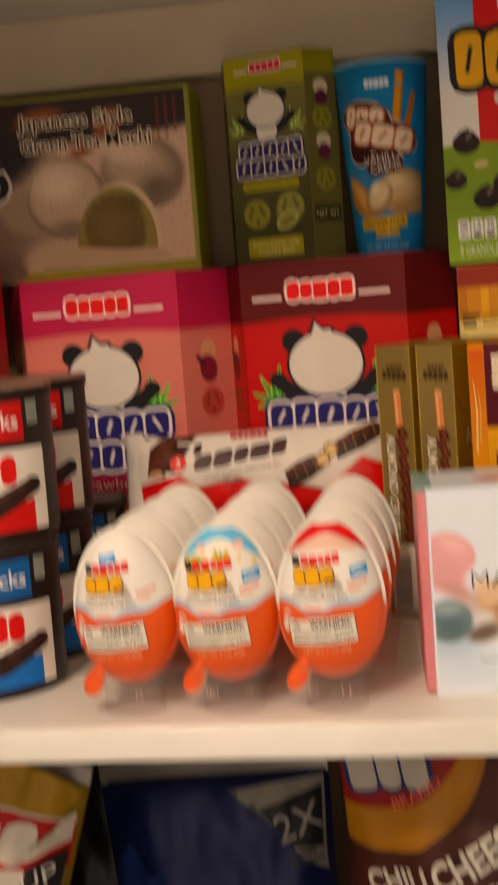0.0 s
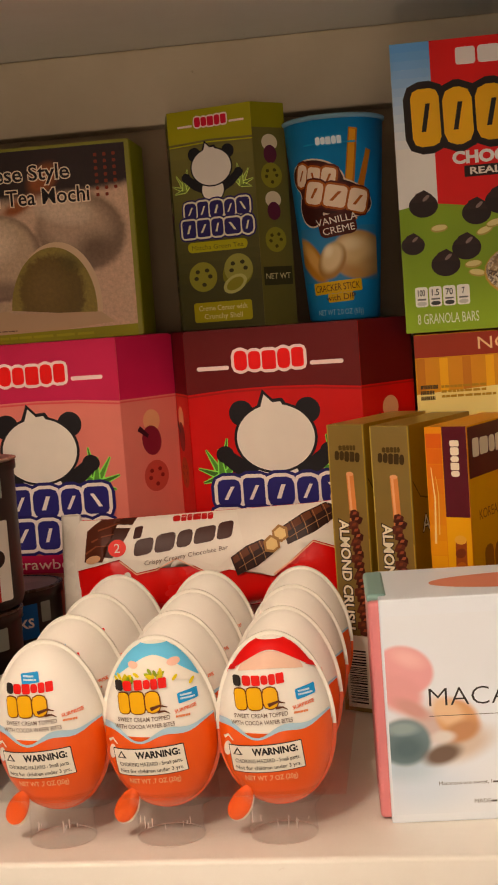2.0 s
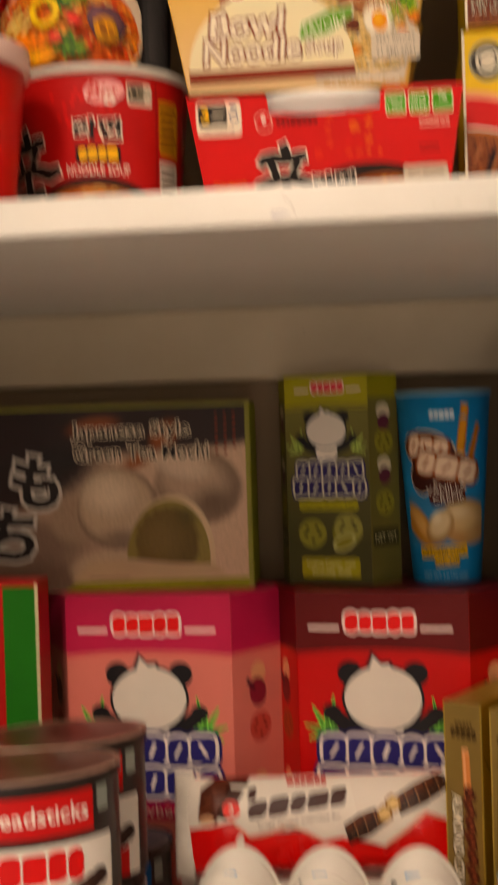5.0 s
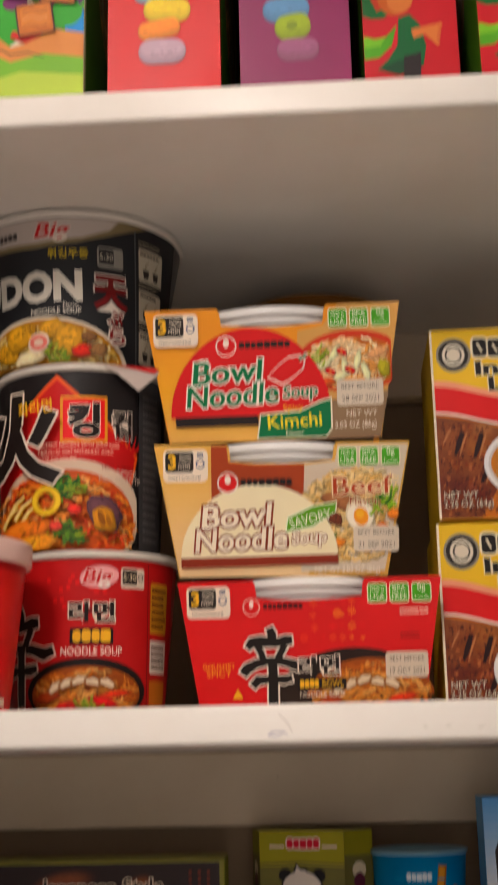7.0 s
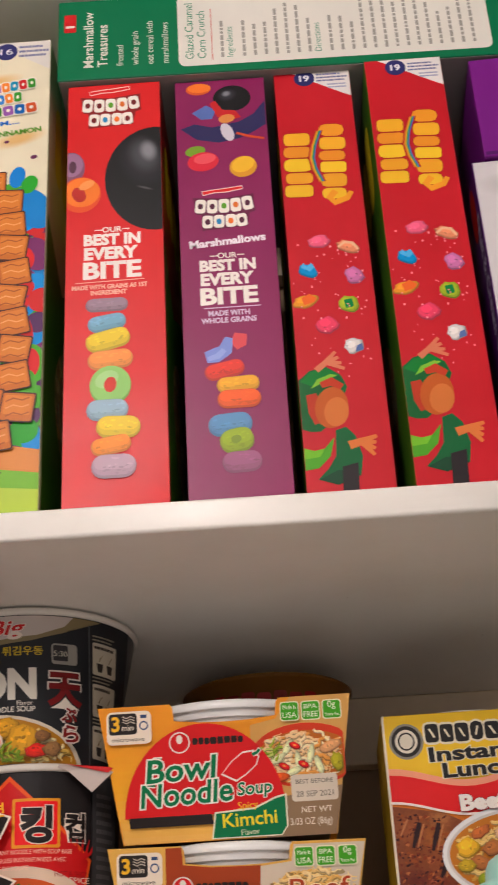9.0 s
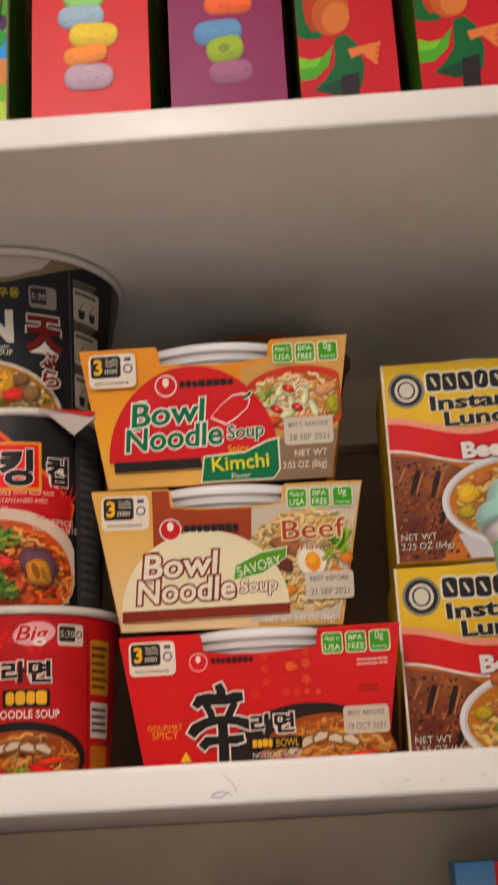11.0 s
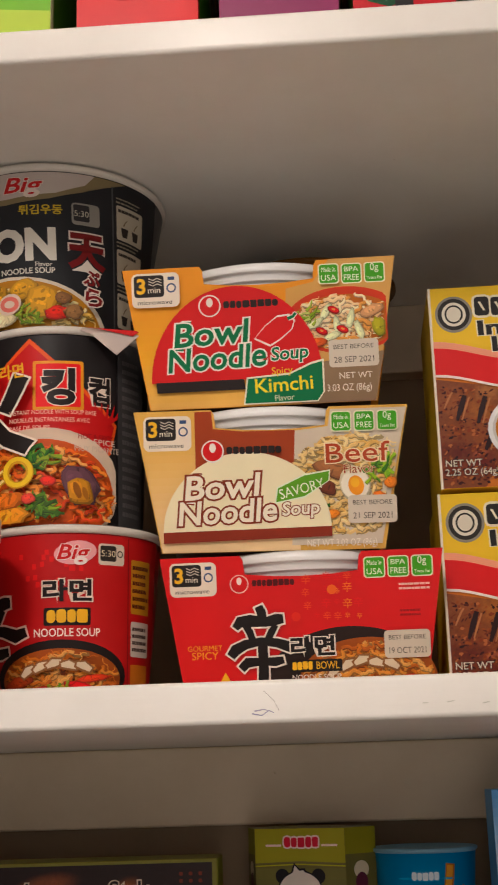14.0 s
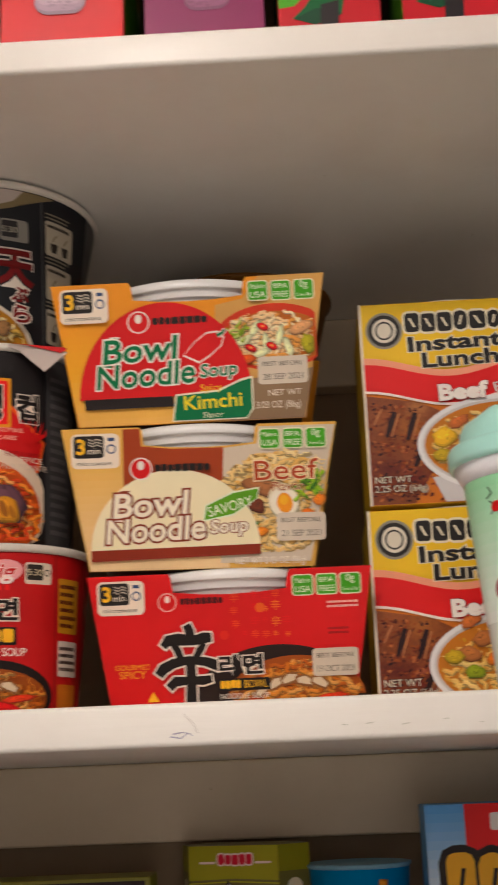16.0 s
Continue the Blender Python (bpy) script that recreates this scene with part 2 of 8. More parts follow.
def letters(body, fat=0.0, shear=0.0):
    """Flat mesh data of a line of lettering, one unit high capitals."""
    key = (body, fat, shear)
    if key not in TEXTS:
        cu = bpy.data.curves.new("lettering", "FONT")
        cu.body, cu.size, cu.fill_mode, cu.offset, cu.shear, cu.resolution_u = body, 1.0, "FRONT", fat, shear, 3
        ob = bpy.data.objects.new("lettering", cu)
        me = bpy.data.meshes.new_from_object(ob)
        vs = [tuple(v.co[:2]) for v in me.vertices]
        fs = [tuple(f.vertices) for f in me.polygons]
        bpy.data.objects.remove(ob)
        bpy.data.meshes.remove(me)
        bpy.data.curves.remove(cu)
        TEXTS[key] = (vs, fs)
    return TEXTS[key]


HOSTS = ("body", "cup", "wrapper", "sleeve", "bag")


class Sheet:
    """A printed face: flat shapes stacked as thin layers of ink. Units: a hundredth of the face's width; x to the right, y up."""

    def __init__(self, unit, step=0.00004, gloss=(0.42, 0.2)):
        self.unit, self.step, self.items, self.boxes, self.low = unit, step, [], [], None
        self.gloss, self.heap, self.only = gloss, None, None

    def add(self, vs, fs, colour):
        if self.low is not None:
            vs = [(x, max(self.low, y)) for x, y in vs]
        if self.only and not all(self.only(x, y) for x, y in vs):
            return
        xs, ys = [v[0] for v in vs], [v[1] for v in vs]
        box = (min(xs), min(ys), max(xs), max(ys))
        if self.heap is not None:
            self.heap += 0.06
            self.items.append((vs, fs, colour, self.heap))
            return
        under = [lv for (q, lv) in self.boxes if q[0] < box[2] and q[2] > box[0] and q[1] < box[3] and q[3] > box[1]]
        level = 1 + max(under, default=0)
        self.boxes.append((box, level))
        self.items.append((vs, fs, colour, level))

    def pile(self, x0, y0, x1, y1, only=None):
        """Begins a heap of many small overlapping marks inside a box; only: a test that every corner has to pass."""
        under = [lv for (q, lv) in self.boxes if q[0] < x1 and q[2] > x0 and q[1] < y1 and q[3] > y0]
        self.heap, self.only, self.area = max(under, default=0), only, (x0, y0, x1, y1)

    def done(self):
        """Ends a heap."""
        self.boxes.append((self.area, self.heap + 1))
        self.heap, self.only = None, None

    def brush(self, pts, colour, grow=0.0):
        """A brush stroke along (x, y, width) points with blunt, slightly ragged ends."""
        vs, n = [], len(pts)
        for k, (x, y, w) in enumerate(pts):
            xa, ya, _ = pts[max(0, k - 1)]
            xb, yb, _ = pts[min(n - 1, k + 1)]
            d = math.hypot(xb - xa, yb - ya) or 1
            tx, ty, h = (xb - xa) / d, (yb - ya) / d, w / 2 + grow
            out = grow if k == n - 1 else -grow if k == 0 else 0.0
            cx, cy = x + tx * out, y + ty * out
            vs += [(cx - ty * h, cy + tx * h), (cx + ty * h, cy - tx * h)]
        self.add(vs, [(2 * k, 2 * k + 1, 2 * k + 3, 2 * k + 2) for k in range(n - 1)], colour)

    def poly(self, pts, colour):
        self.add(list(pts), [tuple(range(len(pts)))], colour)

    def rect(self, x0, y0, x1, y1, colour, r=0.0, turn=0.0):
        cx, cy, w, h = (x0 + x1) / 2, (y0 + y1) / 2, abs(x1 - x0) / 2, abs(y1 - y0) / 2
        pts = []
        r = min(r, w, h)
        for sx, sy, a0 in ((1, 1, 0), (-1, 1, 90), (-1, -1, 180), (1, -1, 270)):
            for k in range(5 if r else 1):
                a = radians(a0 + 22.5 * k)
                pts.append((sx * (w - r) + r * math.cos(a), sy * (h - r) + r * math.sin(a)) if r else (sx * w, sy * h))
        c, s = math.cos(radians(turn)), math.sin(radians(turn))
        self.poly([(cx + x * c - y * s, cy + x * s + y * c) for x, y in pts], colour)

    def oval(self, cx, cy, rx, ry, colour, turn=0.0, a0=0.0, a1=360.0, n=36, clip=None):
        c, s = math.cos(radians(turn)), math.sin(radians(turn))
        pts = []
        m = n if a1 - a0 >= 360 else n + 1
        for k in range(m):
            a = radians(a0 + (a1 - a0) * k / n)
            x, y = rx * math.cos(a), ry * math.sin(a)
            x, y = cx + x * c - y * s, cy + x * s + y * c
            pts.append((max(clip[0], min(clip[1], x)), y) if clip else (x, y))
        self.poly(pts, colour)

    def soft(self, cx, cy, rx, ry, colour, ground, turn=0.0, n=22, clip=None):
        """An out-of-focus blob: steps of tint from the ground colour to the colour."""
        for k in range(n):
            f = (k + 1) / n
            mixed = "".join("%02x" % round(int(ground[j:j + 2], 16) * (1 - f) + int(colour[j:j + 2], 16) * f) for j in (0, 2, 4))
            g = 1.0 - 0.62 * k / (n - 1)
            self.oval(cx, cy, rx * g, ry * g, mixed, turn, clip=clip)

    def ring(self, cx, cy, rx, ry, width, colour, n=36):
        vs, fs = [], []
        for k in range(n):
            a = 2 * math.pi * k / n
            vs += [(cx + rx * math.cos(a), cy + ry * math.sin(a)), (cx + (rx - width) * math.cos(a), cy + (ry - width) * math.sin(a))]
            j = (k + 1) % n
            fs.append((2 * k, 2 * j, 2 * j + 1, 2 * k + 1))
        self.add(vs, fs, colour)

    def stroke(self, pts, width, colour, w1=None):
        """A brush stroke along a line of points, tapering to w1."""
        w1 = width if w1 is None else w1
        vs, n = [], len(pts)
        for k, (x, y) in enumerate(pts):
            xa, ya = pts[max(0, k - 1)]
            xb, yb = pts[min(n - 1, k + 1)]
            d = math.hypot(xb - xa, yb - ya) or 1
            w = (width + (w1 - width) * k / (n - 1)) / 2
            vs += [(x - (yb - ya) / d * w, y + (xb - xa) / d * w), (x + (yb - ya) / d * w, y - (xb - xa) / d * w)]
        self.add(vs, [(2 * k, 2 * k + 1, 2 * k + 3, 2 * k + 2) for k in range(n - 1)], colour)

    def text(self, body, x, y, h, colour, w=None, turn=0.0, fat=0.0, shear=0.0, align=0.5, edge=None, edge_fat=0.05):
        """One line of lettering, capitals h high, w wide if given, with its lower edge at y."""
        for f, c in (((fat + edge_fat, edge), (fat, colour)) if edge else ((fat, colour),)):
            vs, fs = letters(body, f, shear)
            ref, _ = letters(body, fat, shear)
            if not vs:
                return
            x0, x1 = min(v[0] for v in ref), max(v[0] for v in ref)
            k = h / 0.69
            kx = w / (x1 - x0) if w else k
            co, si = math.cos(radians(turn)), math.sin(radians(turn))
            out = []
            for a, b in vs:
                a, b = (a - x0 - (x1 - x0) * align) * kx, b * k
                out.append((x + a * co - b * si, y + a * si + b * co))
            self.add(out, fs, c)

    def blocks(self, x0, y0, x1, y1, n, colour, edge=None, seed=1, turn=0.0, pad=1.0, lean=0.0, rim=None, slit=True, tints=None):
        """A word mark as a row of plain rounded blocks, each with its outline and a slanting slit."""
        rng = random.Random(seed)
        ws = [rng.uniform(0.8, 1.2) for _ in range(n)]
        gap = (x1 - x0) * 0.10 / n
        k = (x1 - x0 - gap * (n - 1)) / sum(ws)
        cx, cy = (x0 + x1) / 2, (y0 + y1) / 2
        co, si = math.cos(radians(turn)), math.sin(radians(turn))

        def put(pts, c):
            out = []
            for px, py in pts:
                px, py = px - cx + lean * (py - cy), py - cy
                out.append((cx + px * co - py * si, cy + px * si + py * co))
            self.poly(out, c)

        def block(xa, ya, xb, yb, r):
            pts, rr = [], min(r, (xb - xa) / 2, (yb - ya) / 2)
            for sx, sy, a0 in ((1, 1, 0), (-1, 1, 90), (-1, -1, 180), (1, -1, 270)):
                for j in range(3):
                    a = radians(a0 + 45 * j)
                    pts.append(((xa + xb) / 2 + sx * ((xb - xa) / 2 - rr) + rr * math.cos(a), (ya + yb) / 2 + sy * ((yb - ya) / 2 - rr) + rr * math.sin(a)))
            return pts
        cells, x, hh = [], x0, y1 - y0
        for w in ws:
            cells.append((x, y0 + rng.uniform(-0.04, 0.04) * hh, x + w * k, y1 + rng.uniform(-0.04, 0.06) * hh, hh * rng.uniform(0.12, 0.3)))
            x += w * k + gap
        g = min(pad, gap * 0.45 + pad * 0.5)
        for c, grow in ((rim, pad * 1.9), (edge, pad)):
            if c:
                for xa, ya, xb, yb, r in cells:
                    put(block(xa - grow, ya - grow, xb + grow, yb + grow, r + grow), c)
        for j, (xa, ya, xb, yb, r) in enumerate(cells):
            put(block(xa, ya, xb, yb, r), tints[j % len(tints)] if tints else colour)
            if edge and slit:
                w, h = xb - xa, yb - ya
                d = (0.16, -0.16, 0.1)[rng.randrange(3)] * w
                mx = (xa + xb) / 2
                put([(mx - d - w * 0.08, ya + h * 0.26), (mx - d + w * 0.08, ya + h * 0.26), (mx + d + w * 0.08, ya + h * 0.74), (mx + d - w * 0.08, ya + h * 0.74)], edge)

    def lines(self, x0, y0, x1, y1, n, colour, seed=1, fill=0.5):
        """Small print as plain bars."""
        rng = random.Random(seed)
        pitch = (y1 - y0) / n
        for k in range(n):
            ya = y1 - pitch * (k + 0.5)
            x = x0
            end = x0 + (x1 - x0) * rng.uniform(0.72, 1.0)
            while x < end:
                w = min(rng.uniform(0.05, 0.16) * (x1 - x0), end - x)
                self.rect(x, ya - pitch * fill / 2, x + w * 0.86, ya + pitch * fill / 2, colour)
                x += w
        return self

    def build(self, name, parent, m=None, warp=None, strip=0.0, label="", lift=0.00012, rise=0.00011):
        """One mesh. m: pose of the face's lower left corner (x right, z up, ink towards -y). warp: (x, z, height) -> place."""
        bm = bmesh.new()
        mats, index = [], {}
        step = max(self.step, rise) if warp else self.step
        for vs, fs, colour, level in self.items:
            mat = colour if not isinstance(colour, str) else card(colour, *self.gloss)
            if mat.name not in index:
                index[mat.name] = len(mats)
                mats.append(mat)
            made = [bm.verts.new((x * self.unit, -(lift + level * step), y * self.unit)) for x, y in vs]
            for f in fs:
                try:
                    face = bm.faces.new([made[k] for k in f])
                except ValueError:
                    continue
                face.material_index = index[mat.name]
        if warp:
            if strip:
                bmesh.ops.triangulate(bm, faces=[f for f in bm.faces if len(f.verts) > 4], ngon_method="EAR_CLIP")
                for axis in (0, 2):
                    lo, hi = min(v.co[axis] for v in bm.verts), max(v.co[axis] for v in bm.verts)
                    c = lo + strip
                    while c < hi:
                        co, no = [0, 0, 0], [0, 0, 0]
                        co[axis], no[axis] = c, 1
                        bmesh.ops.bisect_plane(bm, geom=bm.verts[:] + bm.edges[:] + bm.faces[:], plane_co=co, plane_no=no, dist=1e-7)
                        c += strip
            for v in bm.verts:
                v.co = warp(v.co.x, v.co.z, -v.co.y)
        host = next((o for o in parent.children if o.name.split(".")[0] in HOSTS and o.type == "MESH"), parent) if parent.type == "EMPTY" else parent
        ob = part(name, bm, mats, host, label, warp is not None)
        if m is not None:
            ob.matrix_basis = m
        return ob


def around(cx, cy, radius):
    """Wraps a sheet round an upright cup whose radius at height z is radius(z); x = 0 faces -y."""
    def warp(x, z, h):
        r = radius(z) + h
        a = x / radius(z)
        return (cx + r * math.sin(a), cy - r * math.cos(a), z)
    return warp

# ---------------------------------------------------------------- the cupboard and the room round it
X0, X1, BACK = -0.27, 0.345, 0.37
FLOOR, CEIL, REAR = -1.16, 1.42, -2.3


def slab(name, x0, x1, y0, y1, z0, z1, mat, label, bevel=0.003):
    ob = part(name, box_bm(x0, x1, y0, y1, z0, z1, bevel), mat, None)
    return tagged(ob, label, name.split("_")[0], kind="structure")


# the topmost board is unseen, added to shade the wall above the cereal
for nm, top in (("shelf_bottom", -0.36), ("shelf_low", 0.0), ("shelf_middle", 0.432), ("shelf_high", 0.741), ("shelf_top", 1.19)):
    bm = box_bm(X0, X1, 0.0, BACK - 0.001, top - 0.0175, top, 0.0)
    front = [e for e in bm.edges if all(v.co.y < 0.001 for v in e.verts) and abs(e.verts[0].co.z - e.verts[1].co.z) < 1e-5]
    bmesh.ops.bevel(bm, geom=front, offset=0.0024, segments=5, profile=0.5, affect="EDGES")
    board = part(nm, bm, SHELF_PAINT, None)
    for f in board.data.polygons:
        f.use_smooth = f.center.y < 0.0024
    tagged(board, "white painted wooden shelf board with a rounded front edge", "shelf", kind="structure")
    bm = box_bm(X0, X1, BACK - 0.021, BACK - 0.001, top - 0.069, top - 0.0177, 0.0015)
    tagged(part("trim", bm, TRIM_PAINT, None), "beige painted wooden batten under a shelf board", "batten", kind="structure")

slab("wall_back", X0 - 0.1, X1 + 0.1, BACK, BACK + 0.08, FLOOR, CEIL, WALL_SHADE_PAINT, "brown back wall of the cupboard, its paint darkened for shade", 0)
# unseen side walls, set close in and dark to keep light off the shelves
slab("wall_west", X0 - 0.08, X0, -0.02, BACK, FLOOR, CEIL, SIDE_BLOCKER_PAINT, "unseen dark side wall added to cut light in the cupboard", 0)
slab("wall_east", X1, X1 + 0.08, -0.02, BACK, FLOOR, CEIL, SIDE_BLOCKER_PAINT, "unseen dark side wall added to cut light in the cupboard", 0)
slab("wall_front_west", -1.6, X0 - 0.081, -0.02, 0.08, FLOOR, CEIL, ROOM_PAINT, "grey painted wall beside the cupboard", 0)
slab("wall_front_east", X1 + 0.081, 1.6, -0.02, 0.08, FLOOR, CEIL, ROOM_PAINT, "grey painted wall beside the cupboard", 0)
slab("wall_room_west", -1.68, -1.6, REAR, 0.08, FLOOR, CEIL, ROOM_PAINT, "grey painted room wall", 0)
slab("wall_room_east", 1.6, 1.68, REAR, 0.08, FLOOR, CEIL, ROOM_PAINT, "grey painted room wall", 0)
slab("wall_rear", -1.68, 1.68, REAR - 0.08, REAR, FLOOR, CEIL, ROOM_PAINT, "grey painted room wall", 0)
slab("floor", -1.7, 1.7, REAR - 0.1, BACK + 0.1, FLOOR - 0.06, FLOOR, paint("floor_boards", "aaa59d", 0.5, 0.3), "warm wooden room floor", 0)
slab("ceiling", -1.7, 1.7, REAR - 0.1, BACK + 0.1, CEIL, CEIL + 0.06, paint("ceiling_paint", "efe9df", 0.7, 0.05), "white painted ceiling", 0)

# scuffs on the middle board's edge
scuff = Sheet(0.001)
scuff.stroke([(0, 2), (4, 1.2), (7, 3.2), (9, 2.0)], 0.5, "8d88a0", 0.2)
scuff.stroke([(1, 3), (5, 3.6), (8, 2.6)], 0.6, "a09aa8", 0.2)
scuff.stroke([(5, 11), (9, 7), (11, 3)], 0.25, "b8b0a8")
for k in range(8):
    scuff.oval(70 + 13 * k + 3 * math.sin(5 * k), 4 + 2 * math.sin(3 * k), 1.2 + math.sin(k) * 0.6, 0.2, "cfccc0", 12 * math.sin(k))
tagged(scuff.build("scuff", bpy.data.objects["shelf_middle"], pose(0.017, 0, 0.4165)), "faint grey pen scuffs")

# ---------------------------------------------------------------- shared print motifs


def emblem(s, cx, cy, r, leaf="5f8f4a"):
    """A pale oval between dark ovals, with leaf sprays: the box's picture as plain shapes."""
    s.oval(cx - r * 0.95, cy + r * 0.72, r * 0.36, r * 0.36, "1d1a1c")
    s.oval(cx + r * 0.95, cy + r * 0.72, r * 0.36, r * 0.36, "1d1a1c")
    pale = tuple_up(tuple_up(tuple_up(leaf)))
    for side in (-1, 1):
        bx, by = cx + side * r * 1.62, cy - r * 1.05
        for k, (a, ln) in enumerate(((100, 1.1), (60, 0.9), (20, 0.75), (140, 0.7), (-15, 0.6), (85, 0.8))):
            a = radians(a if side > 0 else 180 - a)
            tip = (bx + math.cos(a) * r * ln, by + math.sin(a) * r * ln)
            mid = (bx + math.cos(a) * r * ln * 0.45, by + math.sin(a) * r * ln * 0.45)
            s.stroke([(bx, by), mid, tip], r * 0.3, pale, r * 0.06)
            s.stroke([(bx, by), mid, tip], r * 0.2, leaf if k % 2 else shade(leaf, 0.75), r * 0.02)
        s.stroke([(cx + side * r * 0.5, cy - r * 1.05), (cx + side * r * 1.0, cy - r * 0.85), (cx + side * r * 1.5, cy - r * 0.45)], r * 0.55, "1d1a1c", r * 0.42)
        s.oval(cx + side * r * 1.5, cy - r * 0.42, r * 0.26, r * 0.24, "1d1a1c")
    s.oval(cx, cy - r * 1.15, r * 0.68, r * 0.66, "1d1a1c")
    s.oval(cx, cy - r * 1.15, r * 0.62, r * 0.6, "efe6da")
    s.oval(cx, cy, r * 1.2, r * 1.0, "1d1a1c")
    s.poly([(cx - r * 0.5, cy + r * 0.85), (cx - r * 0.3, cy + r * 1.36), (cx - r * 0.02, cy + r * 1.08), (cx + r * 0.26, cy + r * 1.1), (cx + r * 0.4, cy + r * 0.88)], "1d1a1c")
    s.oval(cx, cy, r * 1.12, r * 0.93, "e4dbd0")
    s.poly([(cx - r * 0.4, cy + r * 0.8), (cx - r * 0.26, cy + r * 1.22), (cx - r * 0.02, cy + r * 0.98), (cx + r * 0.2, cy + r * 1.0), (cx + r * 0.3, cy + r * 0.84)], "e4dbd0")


def bar_logo(s, cx, cy, w, h, ink="d8283c", edge="f4d9d2"):
    """The maker's mark: a red block between two thin rules."""
    s.blocks(cx - w / 2, cy - h / 2, cx + w / 2, cy + h / 2, 5, ink, edge, seed=4, pad=h * 0.16, slit=False)
    s.rect(cx - w * 1.05, cy - h * 0.42, cx - w * 0.58, cy - h * 0.2, edge, h * 0.1)
    s.rect(cx + w * 0.58, cy - h * 0.42, cx + w * 1.05, cy - h * 0.2, edge, h * 0.1)


def biscuit(s, cx, cy, r, tone="a9915a", dots="5a4526"):
    s.oval(cx, cy, r, r * 0.95, tone)
    for k in range(5):
        a = k * 2.4
        s.oval(cx + r * 0.5 * math.cos(a), cy + r * 0.5 * math.sin(a), r * 0.16, r * 0.13, dots)


def tuple_up(c):
    """A lighter tint of a hex colour."""
    return "".join("%02x" % min(255, int(int(c[k:k + 2], 16) * 1.14 + 6)) for k in (0, 2, 4))


def shade(c, k):
    """A hex colour made darker or lighter."""
    return "".join("%02x" % max(0, min(255, int(int(c[j:j + 2], 16) * k))) for j in (0, 2, 4))


def strands(s, x0, y0, x1, y1, n, tones, seed, width=1.1, length=9.0, only=None):
    """Curling noodles inside a box, each with its dark underside and a lighter ridge."""
    rng = random.Random(seed)
    s.pile(x0, y0, x1, y1, only)
    for k in range(n):
        x, y, a = rng.uniform(x0, x1), rng.uniform(y0, y1), rng.uniform(-0.9, 0.9) + (math.pi if rng.random() < 0.5 else 0)
        w, ln, f, ph = width * rng.uniform(0.75, 1.2), length * rng.uniform(0.6, 1.2), rng.uniform(1.2, 2.4), rng.uniform(0, 6)
        pts = []
        for j in range(9):
            pts.append((x, y))
            x, y = x + math.cos(a) * ln / 8, y + math.sin(a) * ln / 8 * 0.8
            a += 0.95 * math.cos(f * j * 0.8 + ph)
        tone = rng.choice(tones)
        s.stroke([(px + w * 0.1, py - w * 0.28) for px, py in pts], w * 1.3, shade(tone, 0.68), w * 1.15)
        s.stroke(pts, w, tone, w * 0.9)
        s.stroke([(px - w * 0.1, py + w * 0.2) for px, py in pts[1:-1]], w * 0.32, shade(tone, 1.1), w * 0.25)
    s.done()


def chunk(s, cx, cy, rx, ry, c, turn=0.0, seed=0, marks=5):
    """An uneven piece of food: shadow, body, lit upper side and a few flecks."""
    rng = random.Random(seed * 31 + int(cx * 7 + cy * 3))
    co, si = math.cos(radians(turn)), math.sin(radians(turn))
    rad = [rng.uniform(0.84, 1.14) for _ in range(14)]

    def put(k, dx, dy, colour, j0=0, n=14):
        pts = []
        for j in range(n):
            a = 2 * math.pi * (j + j0) / 14
            x, y = rx * k * rad[(j + j0) % 14] * math.cos(a) + dx * rx, ry * k * rad[(j + j0) % 14] * math.sin(a) + dy * ry
            pts.append((cx + x * co - y * si, cy + x * si + y * co))
        s.poly(pts, colour)
    x0, y0 = cx - 1.5 * max(rx, ry), cy - 1.5 * max(rx, ry)
    s.pile(x0, y0, 2 * cx - x0, 2 * cy - y0, s.only)
    put(1.06, 0.03, -0.14, shade(c, 0.66))
    put(1.0, 0, 0, shade(c, 0.88))
    put(0.86, -0.04, 0.08, c)
    put(0.5, -0.14, 0.26, shade(c, 1.1))
    for k in range(marks):
        a, r = rng.uniform(0, 6.3), rng.uniform(0.1, 0.7)
        x, y = rx * r * math.cos(a), ry * r * math.sin(a)
        s.oval(cx + x * co - y * si, cy + x * si + y * co, rx * rng.uniform(0.08, 0.2), ry * rng.uniform(0.06, 0.14), shade(c, rng.choice((0.75, 0.85, 1.2))), rng.uniform(0, 180), n=8)
    s.done()


def slice_of(s, cx, cy, rx, ry, flesh, rind, turn=0.0):
    """A pale slice with a dark rind along its upper side."""
    s.oval(cx + rx * 0.06, cy - ry * 0.12, rx * 1.03, ry * 1.06, shade(rind, 0.8), turn, n=18)
    s.oval(cx, cy, rx, ry, rind, turn, n=18)
    s.oval(cx + 0.06 * rx, cy - 0.1 * ry, rx * 0.94, ry * 0.88, flesh, turn, n=18)
    s.oval(cx + 0.02 * rx, cy + 0.12 * ry, rx * 0.5, ry * 0.3, shade(flesh, 1.12), turn, n=12)


def leaves(s, cx, cy, r, n, tones, seed):
    """Chopped green leaves."""
    rng = random.Random(seed)
    s.pile(cx - 2 * r, cy - 2 * r, cx + 2 * r, cy + 2 * r, s.only)
    for k in range(n):
        x, y, a = cx + rng.gauss(0, 0.45) * r, cy + rng.gauss(0, 0.4) * r, rng.uniform(0, 6.3)
        ln, c = r * rng.uniform(0.3, 0.6), rng.choice(tones)
        p = [(x - math.cos(a) * ln, y - math.sin(a) * ln), (x, y), (x + math.cos(a + 0.5) * ln, y + math.sin(a + 0.5) * ln)]
        s.stroke([(u, v - r * 0.07) for u, v in p], r * 0.25, shade(c, 0.68), r * 0.1)
        s.stroke(p, r * 0.22, c, r * 0.06)
    s.done()


